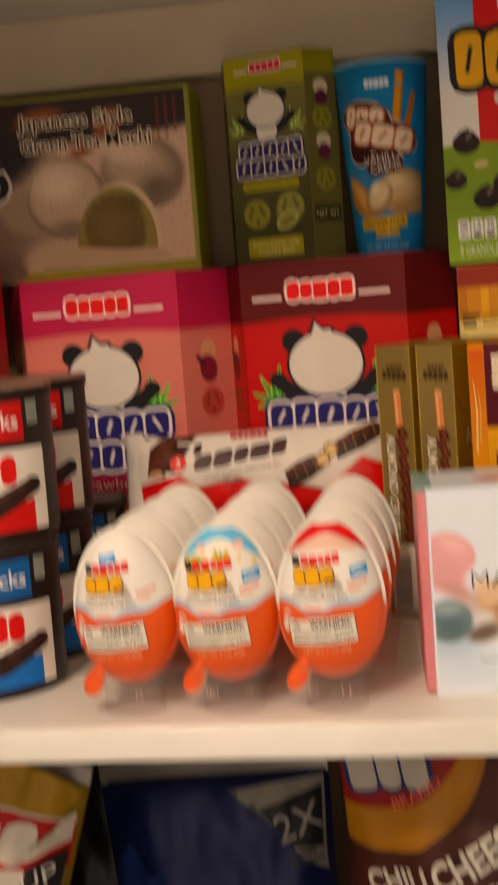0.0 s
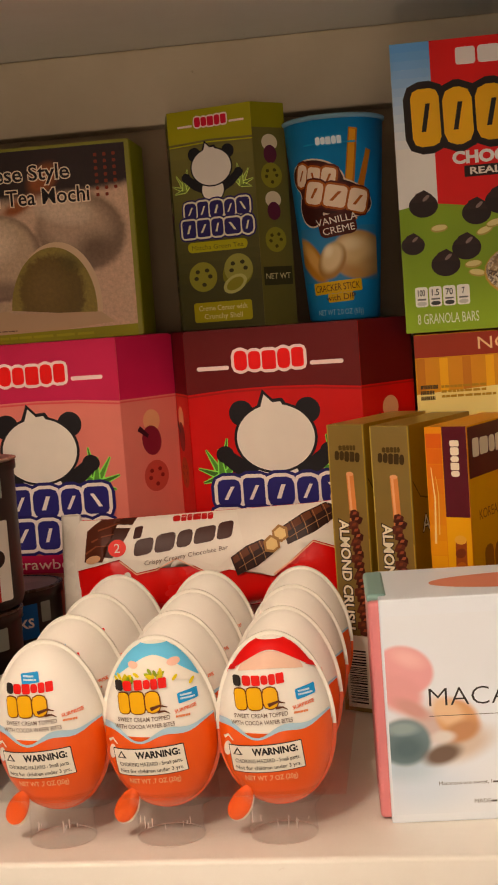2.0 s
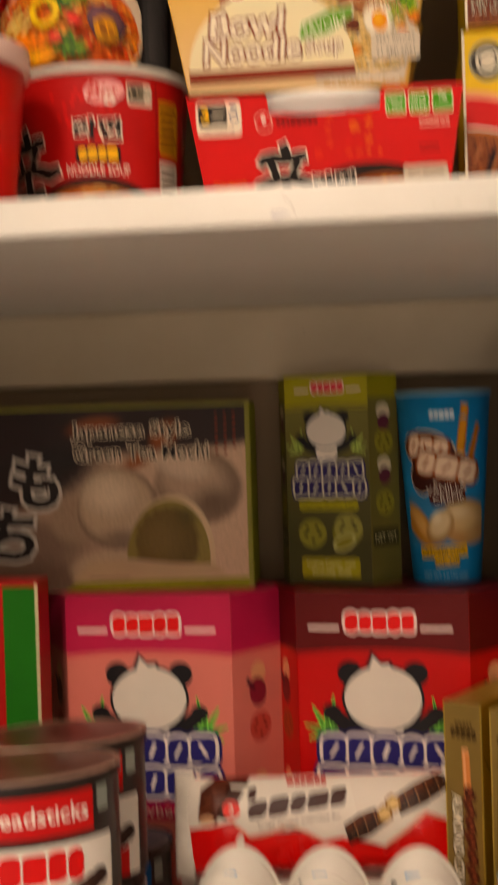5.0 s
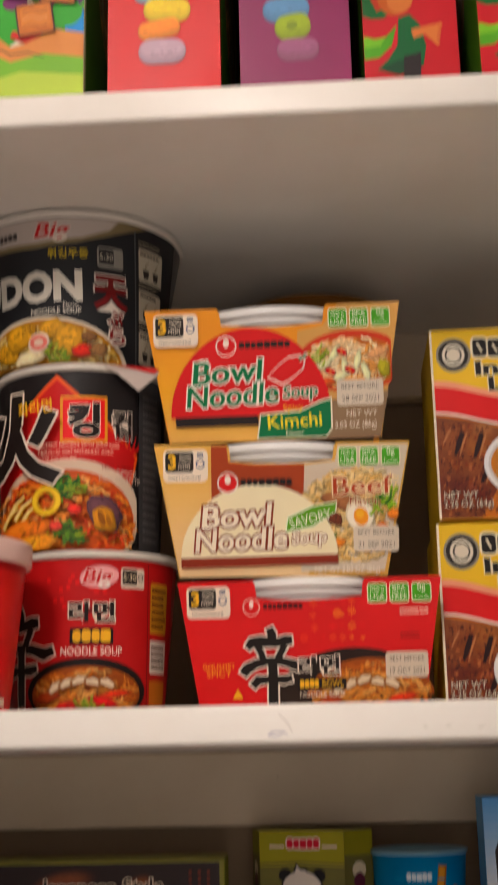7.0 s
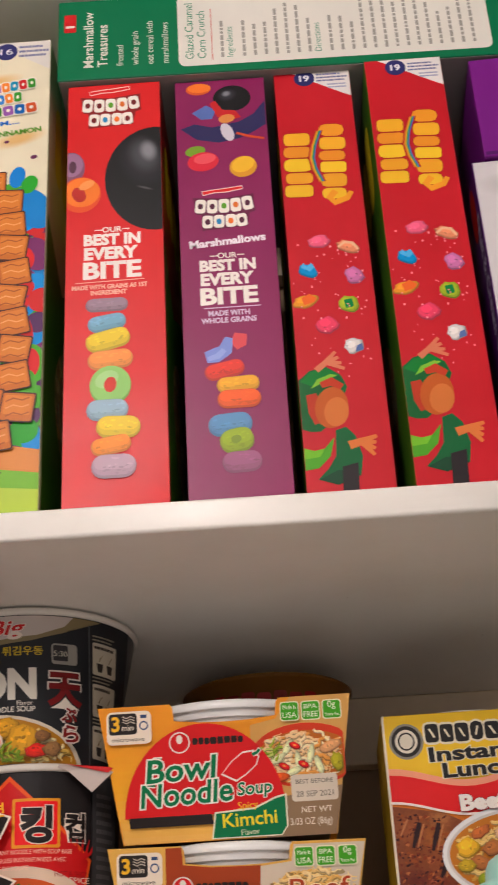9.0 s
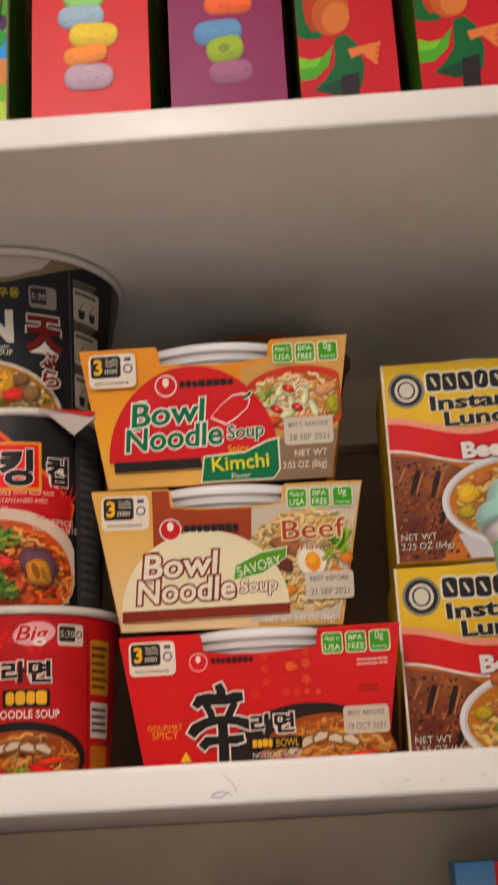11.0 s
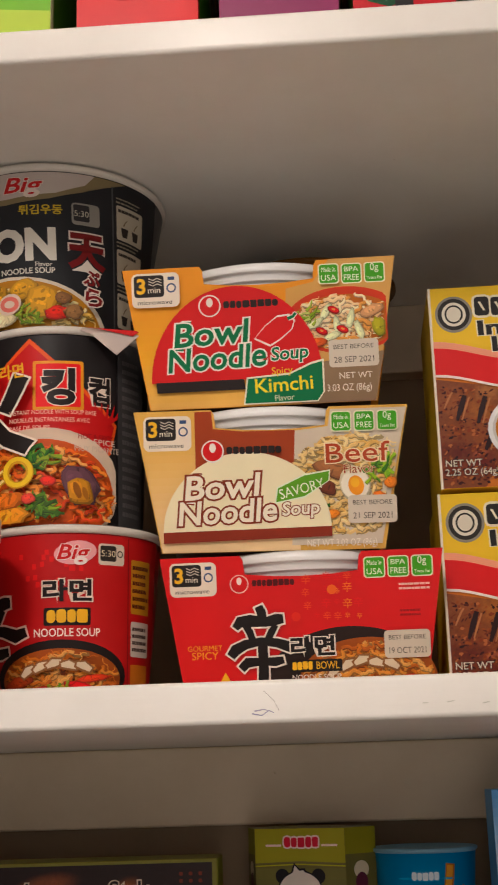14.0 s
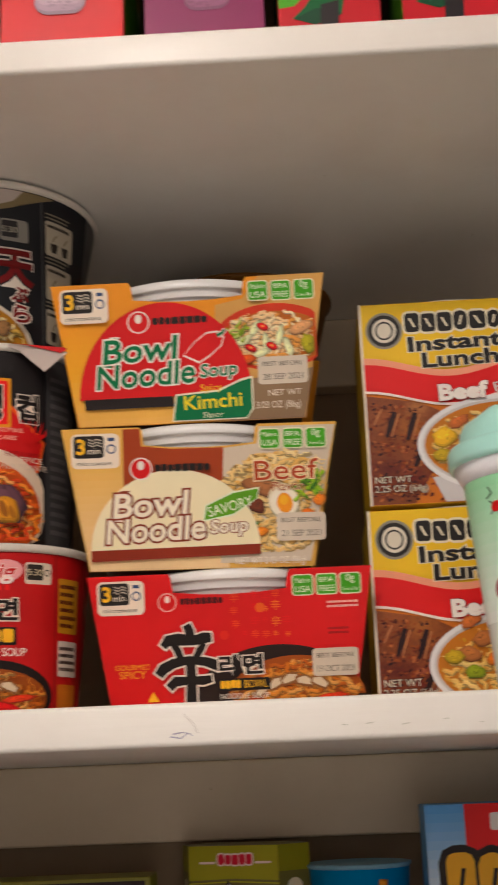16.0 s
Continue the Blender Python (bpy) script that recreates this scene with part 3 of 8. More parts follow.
def brush_sign(s, ox, oy, k, ink="16100e", edge="e9ddd0", grow=0.75):
    """The big brushed sign: a dot, three bars, two short legs and a long stem."""
    strokes = (((12.4, 33.4, 3.0), (13.4, 31, 3.6), (13.6, 28.6, 3.4)),
               ((3.2, 25.4, 2.6), (5, 27.6, 4.2), (9, 28, 4.6), (15, 27.4, 3.6), (19, 28.2, 4.2), (21.6, 28.4, 3.2)),
               ((7.2, 26.4, 2.6), (8.6, 24, 2.8), (9.8, 20.6, 2.6)),
               ((18.6, 26.2, 2.4), (17, 23.6, 2.8), (15.4, 20.6, 2.6)),
               ((1.2, 14.8, 3.4), (3, 17.2, 4.2), (7, 19.2, 3.6), (13, 20.2, 3.0), (19, 19.4, 3.4), (24, 17.6, 4.2), (27.6, 18.8, 3.0)),
               ((5, 10.0, 3.2), (7.4, 12.4, 3.8), (13, 12.6, 2.8), (18, 12.4, 3.4), (21.2, 13.0, 2.6)),
               ((13.4, 20, 3.6), (13.5, 12, 3.8), (13.3, 5, 4.0), (13.4, 0.4, 3.8)))
    x0, y0, x1, y1 = ox, oy, ox + 29 * k, oy + 36 * k
    s.pile(x0, y0, x1, y1)
    for c, g in ((edge, grow), (ink, 0.0)):
        for st in strokes:
            s.brush([(ox + x * k, oy + y * k, w * k) for x, y, w in st], c, g)
    s.done()


NOODLE = ["dcbc88", "e6cda0", "d2ac74", "dfc290"]
RED_NOODLE = ["d8703a", "e0905a", "c8582a", "d98448", "e6a874"]
GREENS = ["5f8a2c", "7fa63c", "3f6a24", "9ab850"]


def beef_dish(s, inside):
    s.only = inside
    s.oval(82, 25, 26, 19, "b88452")
    s.only = None
    strands(s, 57, 22, 99, 43, 230, NOODLE, 3, 1.3, 10, inside)
    strands(s, 58, 5, 97, 20, 170, NOODLE, 4, 1.4, 10, inside)
    s.only = inside
    chunk(s, 73, 29, 8, 3.0, "9a6a4c", -14, 1)
    chunk(s, 68, 24, 6, 2.6, "6a3a2a", -30, 2)
    s.only = None
    slice_of(s, 80, 24, 5.4, 6.2, "efe6d4", "d8ccb0", 12)
    s.oval(80.6, 23, 2.8, 3.6, "e09a3c", 12)
    s.oval(80.2, 24, 1.6, 1.8, "eab458", 12)
    s.only = inside
    leaves(s, 90, 29, 5.5, 26, GREENS, 5)
    leaves(s, 66, 14, 4.5, 16, GREENS, 6)
    chunk(s, 93, 24, 2.2, 1.8, "d8862c", 20, 4)
    chunk(s, 89, 19, 2.6, 1.6, "cf7a2c", -20, 5)
    chunk(s, 72, 13, 2.4, 1.5, "d88a34", 10, 6)
    s.only = None


def kimchi_dish(s, inside):
    s.only = inside
    s.poly([(58, 30), (97, 30), (95, 14), (66, 12)], "a04424")
    s.only = None
    s.oval(81, 30, 21.5, 12.2, "bc4c28", clip=(50, 96.2))
    s.oval(81, 29.2, 19.5, 10.2, "b06a3c", clip=(50, 95.8))
    strands(s, 60, 18, 97, 41, 260, ["e2bc90", "efd8b4", "d29a64", "e8c8a0"], 13, 1.2, 9, lambda x, y: inside(x, y) and ((x - 80) / 19.5) ** 2 + ((y - 29.5) / 10.6) ** 2 < 1)
    s.only = inside
    for x, y, a in ((74, 33, 60), (78, 28, 100), (83, 30, 80), (70, 29, 30), (86, 26, 110), (76, 24, 20)):
        chunk(s, x, y, 3.6, 1.3, "dcdcb4", a, 3, 3)
    leaves(s, 68, 31, 4.4, 12, ["a8b860", "c2c880", "8aa048"], 8)
    chunk(s, 91, 33, 4.4, 2.0, "cfa07a", 20, 3)
    chunk(s, 93, 27, 2.4, 3.4, "a8a04c", 10, 4)
    chunk(s, 70, 22, 4.0, 1.8, "c8662c", 10, 5)
    for x, y in ((77, 33.6), (80, 26.4), (72.4, 26)):
        s.oval(x, y, 2.4, 1.3, "8a1a12", -25, n=14)
        s.oval(x, y + 0.2, 1.9, 0.9, "cf3a24", -25, n=14)
        s.oval(x, y + 0.2, 0.7, 0.4, "e6a06a", -25, n=10)
    s.only = None


def pot_dish(s, cx, cy, rx, ry, seed, k=1.0, low=0.4):
    """Red noodle soup with pale mushroom slices in a dark pot."""
    def inside(x, y):
        return ((x - cx) / rx) ** 2 + ((y - cy) / ry) ** 2 < 1 and y > low
    strands(s, cx - rx, max(low, cy - ry), cx + rx, cy + ry, 240, ["bc7440", "cc8e58", "b06636", "d4a26c"], seed, 1.2 * k, 9 * k, inside)
    s.only = inside
    chunk(s, cx - rx * 0.66, cy - ry * 0.1, 5 * k, 2.2 * k, "a04a24", 15, seed)
    chunk(s, cx + rx * 0.3, cy - ry * 0.3, 6 * k, 1.6 * k, "c23a22", -12, seed + 1)
    chunk(s, cx + rx * 0.5, cy - ry * 0.02, 6 * k, 1.3 * k, "d0542c", 8, seed + 2)
    chunk(s, cx - rx * 0.3, cy - ry * 0.45, 5 * k, 2 * k, "b03a20", 10, seed + 3)
    leaves(s, cx + rx * 0.05, cy - ry * 0.5, 4.5 * k, 16, ["8a9a4a", "6a8a34", "a8ac5c"], seed + 4)
    s.only = None
    for dx, dy, a in ((-0.5, 0.22, 40), (-0.3, 0.36, 30), (-0.1, 0.46, 20), (0.12, 0.4, -10), (0.34, 0.36, -24)):
        s.brush([(cx + dx * rx - 2.6 * k * math.cos(radians(a)), cy + dy * ry - 2.6 * k * math.sin(radians(a)), 1.6 * k), (cx + dx * rx, cy + dy * ry + 0.5 * k, 3.2 * k), (cx + dx * rx + 3.0 * k * math.cos(radians(a)), cy + dy * ry + 3.0 * k * math.sin(radians(a)), 2.0 * k)], "8a6244", 0.5 * k)
        s.brush([(cx + dx * rx - 2.4 * k * math.cos(radians(a)), cy + dy * ry - 2.4 * k * math.sin(radians(a)), 1.4 * k), (cx + dx * rx, cy + dy * ry + 0.6 * k, 2.8 * k), (cx + dx * rx + 2.8 * k * math.cos(radians(a)), cy + dy * ry + 2.8 * k * math.sin(radians(a)), 1.6 * k)], "d8c8b0")


def fire_dish(s):
    def inside(x, y):
        return ((x + 5) / 46) ** 2 + ((y - 14) / 31) ** 2 < 0.98 and x < 42 and y > 0.5
    strands(s, -52, 0, 42, 46, 420, RED_NOODLE, 21, 1.7, 13, inside)
    s.only = inside
    for x, y, a in ((-26, 26, 50), (-21, 24, 60), (-17, 21, 40), (-30, 20, 70)):
        s.stroke([(x - 6, y - 6), (x - 1, y + 1), (x + 5, y + 5)], 3.6, "c8a050", 1.6)
        s.stroke([(x - 6, y - 5.6), (x - 1, y + 1.4), (x + 5, y + 5.4)], 2.2, "ecd498", 1.0)
    leaves(s, 1, 36, 9, 34, ["4f7a24", "7a9a34", "8a9a2c", "35601c"], 22)
    leaves(s, 3, 9, 8, 30, ["5f8024", "8aa03c", "405c1c"], 23)
    s.ring(-8, 27, 7.6, 8.4, 3.6, "c89a24")
    s.ring(-8, 27.4, 7.2, 8, 2.2, "e4c42c")
    chunk(s, 20, 21, 8.6, 10, "5e4048", 20, 24, 3)
    chunk(s, 20, 17, 6.0, 7, "c08a4c", 20, 25)
    s.oval(19, 17, 1.6, 4.4, "8a5a30", 15)
    s.oval(22.6, 15.5, 1.2, 3.4, "9a6836", 15)
    chunk(s, -20, 12, 14, 5, "e0842c", 10, 26)
    chunk(s, -14, 4, 11, 4.4, "e8a03a", 6, 27)
    chunk(s, 6, 22, 3.2, 2.6, "cf4a3c", 0, 28)
    chunk(s, -3, 13, 3.0, 2.6, "d05a50", 0, 29)
    chunk(s, -36, 6, 6, 4, "b8341c", 10, 30)
    s.only = None


def udon_dish(s):
    def inside(x, y):
        return ((x + 10) / 50) ** 2 + ((y + 2) / 27.6) ** 2 < 0.97 and y > 0.5
    strands(s, -58, 0, 40, 28, 230, ["dcc48c", "ead8ac", "c9a868"], 31, 1.9, 12, inside)
    s.only = inside
    for x, y, rx, ry, a in ((-42, 14, 9, 7, 20), (-30, 9, 9, 6, -10), (-20, 17, 11, 7.6, 10), (-1, 20, 7, 5, 20), (8, 13, 8, 9.6, -20)):
        chunk(s, x, y, rx, ry, "c4974e", a, 32, 14)
    leaves(s, 2, 5, 7, 16, ["8a9a4a", "a8ac5c", "6f8438"], 33)
    chunk(s, 16, 7, 6, 3.6, "c2452c", 10, 34)
    chunk(s, 24, 8, 5, 3.6, "8a6a4c", 20, 35)
    chunk(s, 19, 15, 4, 3, "7a5a40", 20, 36)
    chunk(s, -14, 4, 9, 4, "e0d2ae", 8, 37)
    s.oval(-8, 12, 6.4, 5.4, "d8c4b4", 30)
    s.ring(-8, 12, 5, 4.2, 2.2, "cf7a70")
    s.only = None


def lunch_dish(s, inside):
    s.only = None
    strands(s, 32, 0.5, 99, 62, 230, ["d8b478", "e2c48c", "c89e60", "dcbc80"], 41, 2.0, 13, inside)
    s.only = inside
    for x, y, rx, ry, c, a in ((42, 36, 6.5, 5, "e2b83c", 10), (50, 44, 6, 2.8, "b8704c", 25), (62, 43, 5, 3.0, "cfae90", 30), (48, 27, 6, 3.6, "a8704c", -20), (40, 26, 5, 3.4, "b8a04c", 0), (56, 35, 6, 4, "a8704c", 10), (60, 24, 4.4, 3, "c87a44", 20), (50, 18, 5, 3.4, "8f9a44", 0)):
        chunk(s, x, y, rx, ry, c, a, 42)
    for x, y, a in ((76, 44, 20), (84, 40, 0), (72, 36, -20), (90, 46, 30)):
        chunk(s, x, y, 8, 5, "dcb268", a, 43, 9)
    s.only = None


# ---------------------------------------------------------------- low shelf: hexagonal biscuit boxes


def hex_points(w, dx, dy):
    """Footprint of a stretched hexagonal box, front face on y = 0 and centred on x = 0."""
    return [(-w / 2, 0), (w / 2, 0), (w / 2 + dx, dy), (w / 2, 2 * dy), (-w / 2, 2 * dy), (-w / 2 - dx, dy)]


def facet(w, dx, dy, side):
    """Pose of a slanted facet beside the front face."""
    a = math.degrees(math.atan2(dy, dx))
    return pose(w / 2, 0, 0, 0, 0, a) if side > 0 else pose(-w / 2 - dx, dy, 0, 0, 0, -a)


def big_hex_box(name, m, label, field, head, line, sub, strip_text):
    w, dx, dy, h = 0.1105, 0.0250, 0.041, 0.222
    t = thing(name, m, label, "biscuit box", "hexagonal biscuit boxes")
    part("body", prism_bm(hex_points(w, dx, dy), 0, h), card(field, 0.36), t)
    part("lid_flap", prism_bm([(x * 0.985, y * 0.985 + 0.0006) for x, y in hex_points(w, dx, dy)], h, h + 0.0008, 0), card(head, 0.4), t)
    u = w / 100
    s = Sheet(u)
    top = h / u
    s.poly([(0, top - 35), (0, top), (100, top), (100, top - 35), (75, top - 33), (50, top - 32.4), (25, top - 33)], head)
    s.stroke([(0, top - 36.5), (25, top - 34.4), (50, top - 33.8), (75, top - 34.4), (100, top - 36.5)], 1.0, line)
    bar_logo(s, 49, top - 17.5, 40, 10.5)
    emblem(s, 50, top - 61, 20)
    for y0, y1, x0, x1, sd in ((99, 83, 14, 89, 7), (118, 102, 12, 91, 9)):
        s.blocks(x0, top - y0, x1, top - y1, 5, "2a2663", "efe4dc", seed=sd, pad=2.0, rim="241f58")
    s.rect(14, top - 132, 88, top - 121.5, sub, 5)
    s.text(strip_text, 51, top - 129.6, 6.0, "f0dccf", w=50)
    s.build("front_print", t, pose(-w / 2, 0, 0))
    n = math.hypot(dx, dy)
    for side in (-1, 1):
        s = Sheet(n / 100)
        tp = h / (n / 100)
        s.rect(0, 0, 100, tp, field)
        s.poly([(0, tp - 80), (0, tp), (100, tp), (100, tp - 80)], head)
        s.stroke([(0, tp - 83), (100, tp - 83)], 2, line)
        for yy in (112, 262):
            s.oval(52, tp - yy, 15, 15, "d9a888")
            s.oval(50, tp - yy - 26, 17, 20, "7d2f3a" if side > 0 else "6d2326", 15)
            s.stroke([(28, tp - yy - 8), (44, tp - yy - 20)], 8, "3a1a22", 5)
            biscuit(s, 54, tp - yy - 74, 22, "b85a52" if field.startswith("d") else "9a4a2c", "7a2c2a")
        s.build("side_print", t, facet(w, dx, dy, side))
    return t


big_hex_box("biscuit_box", pose(-0.0945, 0.2615, 0, 0, 0, -4), "pink hexagonal card biscuit box on the white shelf", "d4867c", "b84058", "cc6464", "b83c56", "Strawberry")
big_hex_box("biscuit_box", pose(0.0565, 0.2565, 0, 0, 0, -9), "red hexagonal card biscuit box with dark red band", "b8281a", "5a160c", "98301f", "7c1f14", "Chocolate")


def small_hex_box():
    w, dx, dy, h = 0.0585, 0.0128, 0.0225, 0.139
    t = thing("biscuit_box", pose(0.0240, 0.2935, 0.2231, 0, 0, -17), "small olive green hexagonal biscuit box standing on larger boxes", "biscuit box", "hexagonal biscuit boxes")
    part("body", prism_bm(hex_points(w, dx, dy), 0, h), card("716a42", 0.4), t)
    u = w / 100
    s, tp = Sheet(u), h / u
    s.poly([(0, tp - 35), (0, tp), (100, tp), (100, tp - 35), (50, tp - 33)], "a09a32")
    s.stroke([(0, tp - 38), (50, tp - 36), (100, tp - 38)], 1.2, "b9b455")
    bar_logo(s, 52, tp - 14, 38, 10, "c8344a")
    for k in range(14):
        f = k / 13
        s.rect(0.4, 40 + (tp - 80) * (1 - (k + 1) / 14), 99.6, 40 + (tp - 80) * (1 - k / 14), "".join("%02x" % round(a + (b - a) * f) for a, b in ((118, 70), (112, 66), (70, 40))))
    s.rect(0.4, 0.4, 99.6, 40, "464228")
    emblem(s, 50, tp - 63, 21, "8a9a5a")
    for y0, y1, x0, x1, sd in ((117, 99, 14, 92, 7), (137, 119, 10, 95, 9)):
        s.blocks(x0, tp - y0, x1, tp - y1, 5, "2c2455", "e4dcc8", seed=sd, pad=2, rim="2c2455")
    s.rect(14, tp - 153, 86, tp - 142, "aba44a", 5)
    s.text("Matcha Green Tea", 50, tp - 150.5, 5, "6a6630", w=62)
    biscuit(s, 30, tp - 180, 17, "8f8a4c", "3a3620")
    s.oval(72, tp - 178, 19, 16, "7a763c", 30)
    biscuit(s, 73, tp - 174, 17, "98935a", "3a3620")
    s.oval(68, tp - 190, 15, 9, "b8b27c", 25)
    s.oval(68, tp - 190, 11, 6, "8a8446", 25)
    s.rect(16, tp - 229.6, 86, tp - 208, "aaa02c", 3)
    s.text("Creme Center with", 51, tp - 217, 5.5, "e8e0b0", w=58)
    s.text("Crunchy Shell", 51, tp - 226, 5.5, "e8e0b0", w=46)
    s.build("front_print", t, pose(-w / 2, 0, 0))
    n = math.hypot(dx, dy)
    for side in (-1, 1):
        s = Sheet(n / 100)
        tp = h / (n / 100)
        s.rect(0, 0, 100, tp, "6a643e")
        s.rect(0, tp - 60, 100, tp, "8a852c")
        for k, yy in enumerate((108, 175, 245, 330)):
            if k % 2:
                biscuit(s, 50, tp - yy, 32, "8f8a4c", "4a4420")
            else:
                s.oval(50, tp - yy + 12, 24, 20, "d8ccb4")
                s.oval(50, tp - yy - 16, 20, 22, "5a2a3a")
        s.rect(6, tp - 440, 94, tp - 395, "3a3824")
        s.text("NET WT", 50, tp - 425, 14, "d8d0a8")
        s.build("side_print", t, facet(w, dx, dy, side))


small_hex_box()


def mochi_box():
    x0, x1, h, d = -0.245, -0.0262, 0.1235, 0.045
    w = x1 - x0
    t = thing("mochi_box", pose((x0 + x1) / 2, 0.281, 0.2231, 0, 0, 1.2), "brown and green card box of round mochi sweets", "food box")
    part("body", box_bm(-w / 2, w / 2, 0, d, 0, h), card("8c874e", 0.42), t)
    u = w / 100
    s, tp = Sheet(u), h / u
    s.rect(0, 0, 98.6, tp - 1.0, picture("mochi_table", "d0ac92", spots(u,
        (4, 42, 54, 22, 0, "241009", 0.2), (50, 54, 60, 14, 0, "26110a", 0.2), (84, 53, 34, 11, 0, "28120a", 0.2), (52, 50, 9, 3.4, 10, "8a4a2c", 0.6), (74, 47, 6, 4, 40, "93502c", 0.5), (66, 39.5, 7, 2.4, 25, "96542f", 0.6), (40, 40, 10, 5, 0, "1e0f0a", 0.6),
        (24, 14, 34, 12, 0, "866a58", 0.5), (34, 4, 34, 7, 0, "7a5f4f", 0.6),
        (60, 5, 17, 7.6, -6, "c2a488", 0.2), (46, 22, 9, 8, 0, "a88a72", 0.3),
        (84, 31, 14.0, 11.8, -12, "846a56", 0.14), (82.2, 33.4, 12.0, 9.0, -14, "b89a82", 0.4), (79.0, 37.6, 9.6, 4.4, -14, "d8bca4", 0.6), (88, 26, 7, 5.4, 0, "755c49", 0.8),
        (59, 25, 13.0, 12.7, 0, "7a604e", 0.06), (58.6, 25.8, 12.4, 12.0, 0, "c4a68a", 0.2), (56.4, 29.4, 8.6, 6.8, 0, "e4caae", 0.7), (60, 15.6, 8, 3.4, 0, "8a705d", 0.8)), edge=0.16, crumble=0.12))
    s.oval(75.4, 9.4, 13.2, 19.2, "d2b89c", -3, -5, 180)
    s.oval(74.2, 9.0, 12.8, 18.2, picture("bean_paste", "8f7c3e", spots(u, (74, 14, 10.2, 11.4, 0, "675020", 0.12), (72, 15, 8, 9, 0, "7a6030", 0.7), (80, 22, 4, 3, -30, "5a4a1c", 0.8)), crumble=0.5), -3, -5, 180)
    s.poly([(44, 2.8), (50, 8.6), (60, 9.6), (62, 8.6), (88, 7.6), (92, 4.4), (70, 2.6)], "bfa388")
    s.poly([(42, 0), (98.6, 0), (98.6, 3.4), (46, 2.6)], "8f8a34")
    s.lines(50, 0.9, 96, 2.3, 1, "a49e50", 4)
    s.lines(50, 3.4, 64, 4.0, 1, "5a4636", 5)
    s.text("Japanese Style", 63.6, 46.8, 4.2, "180c07", w=36.6, fat=0.015, edge="ecd8c0", edge_fat=0.05)
    s.text("Green Tea Mochi", 66.6, 39.8, 4.4, "180c07", w=41.6, fat=0.012, edge="ecd8c0", edge_fat=0.05)
    for k in range(3):
        for j in range(7 if k < 2 else 6):
            s.rect(89.4 + k * 2.7, tp - 4.4 - j * 1.9, 90.4 + k * 2.7, tp - 3.4 - j * 1.9, "74331f", 0.3)
    for body, cx, cy in (("も", 33, 27), ("ち", 25, 11)):
        s.text(body, cx, cy, 12, "1c1210", w=15, turn=-8, fat=0.035, edge="c9bfb4", edge_fat=0.06)
    s.build("front_print", t, pose(-w / 2, 0, 0))
    part("side_panel", box_bm(w / 2, w / 2 + 0.0003, 0.001, d - 0.001, 0.001, h - 0.001, 0), card("8b8d34", 0.45), t, "olive green end panel")


mochi_box()


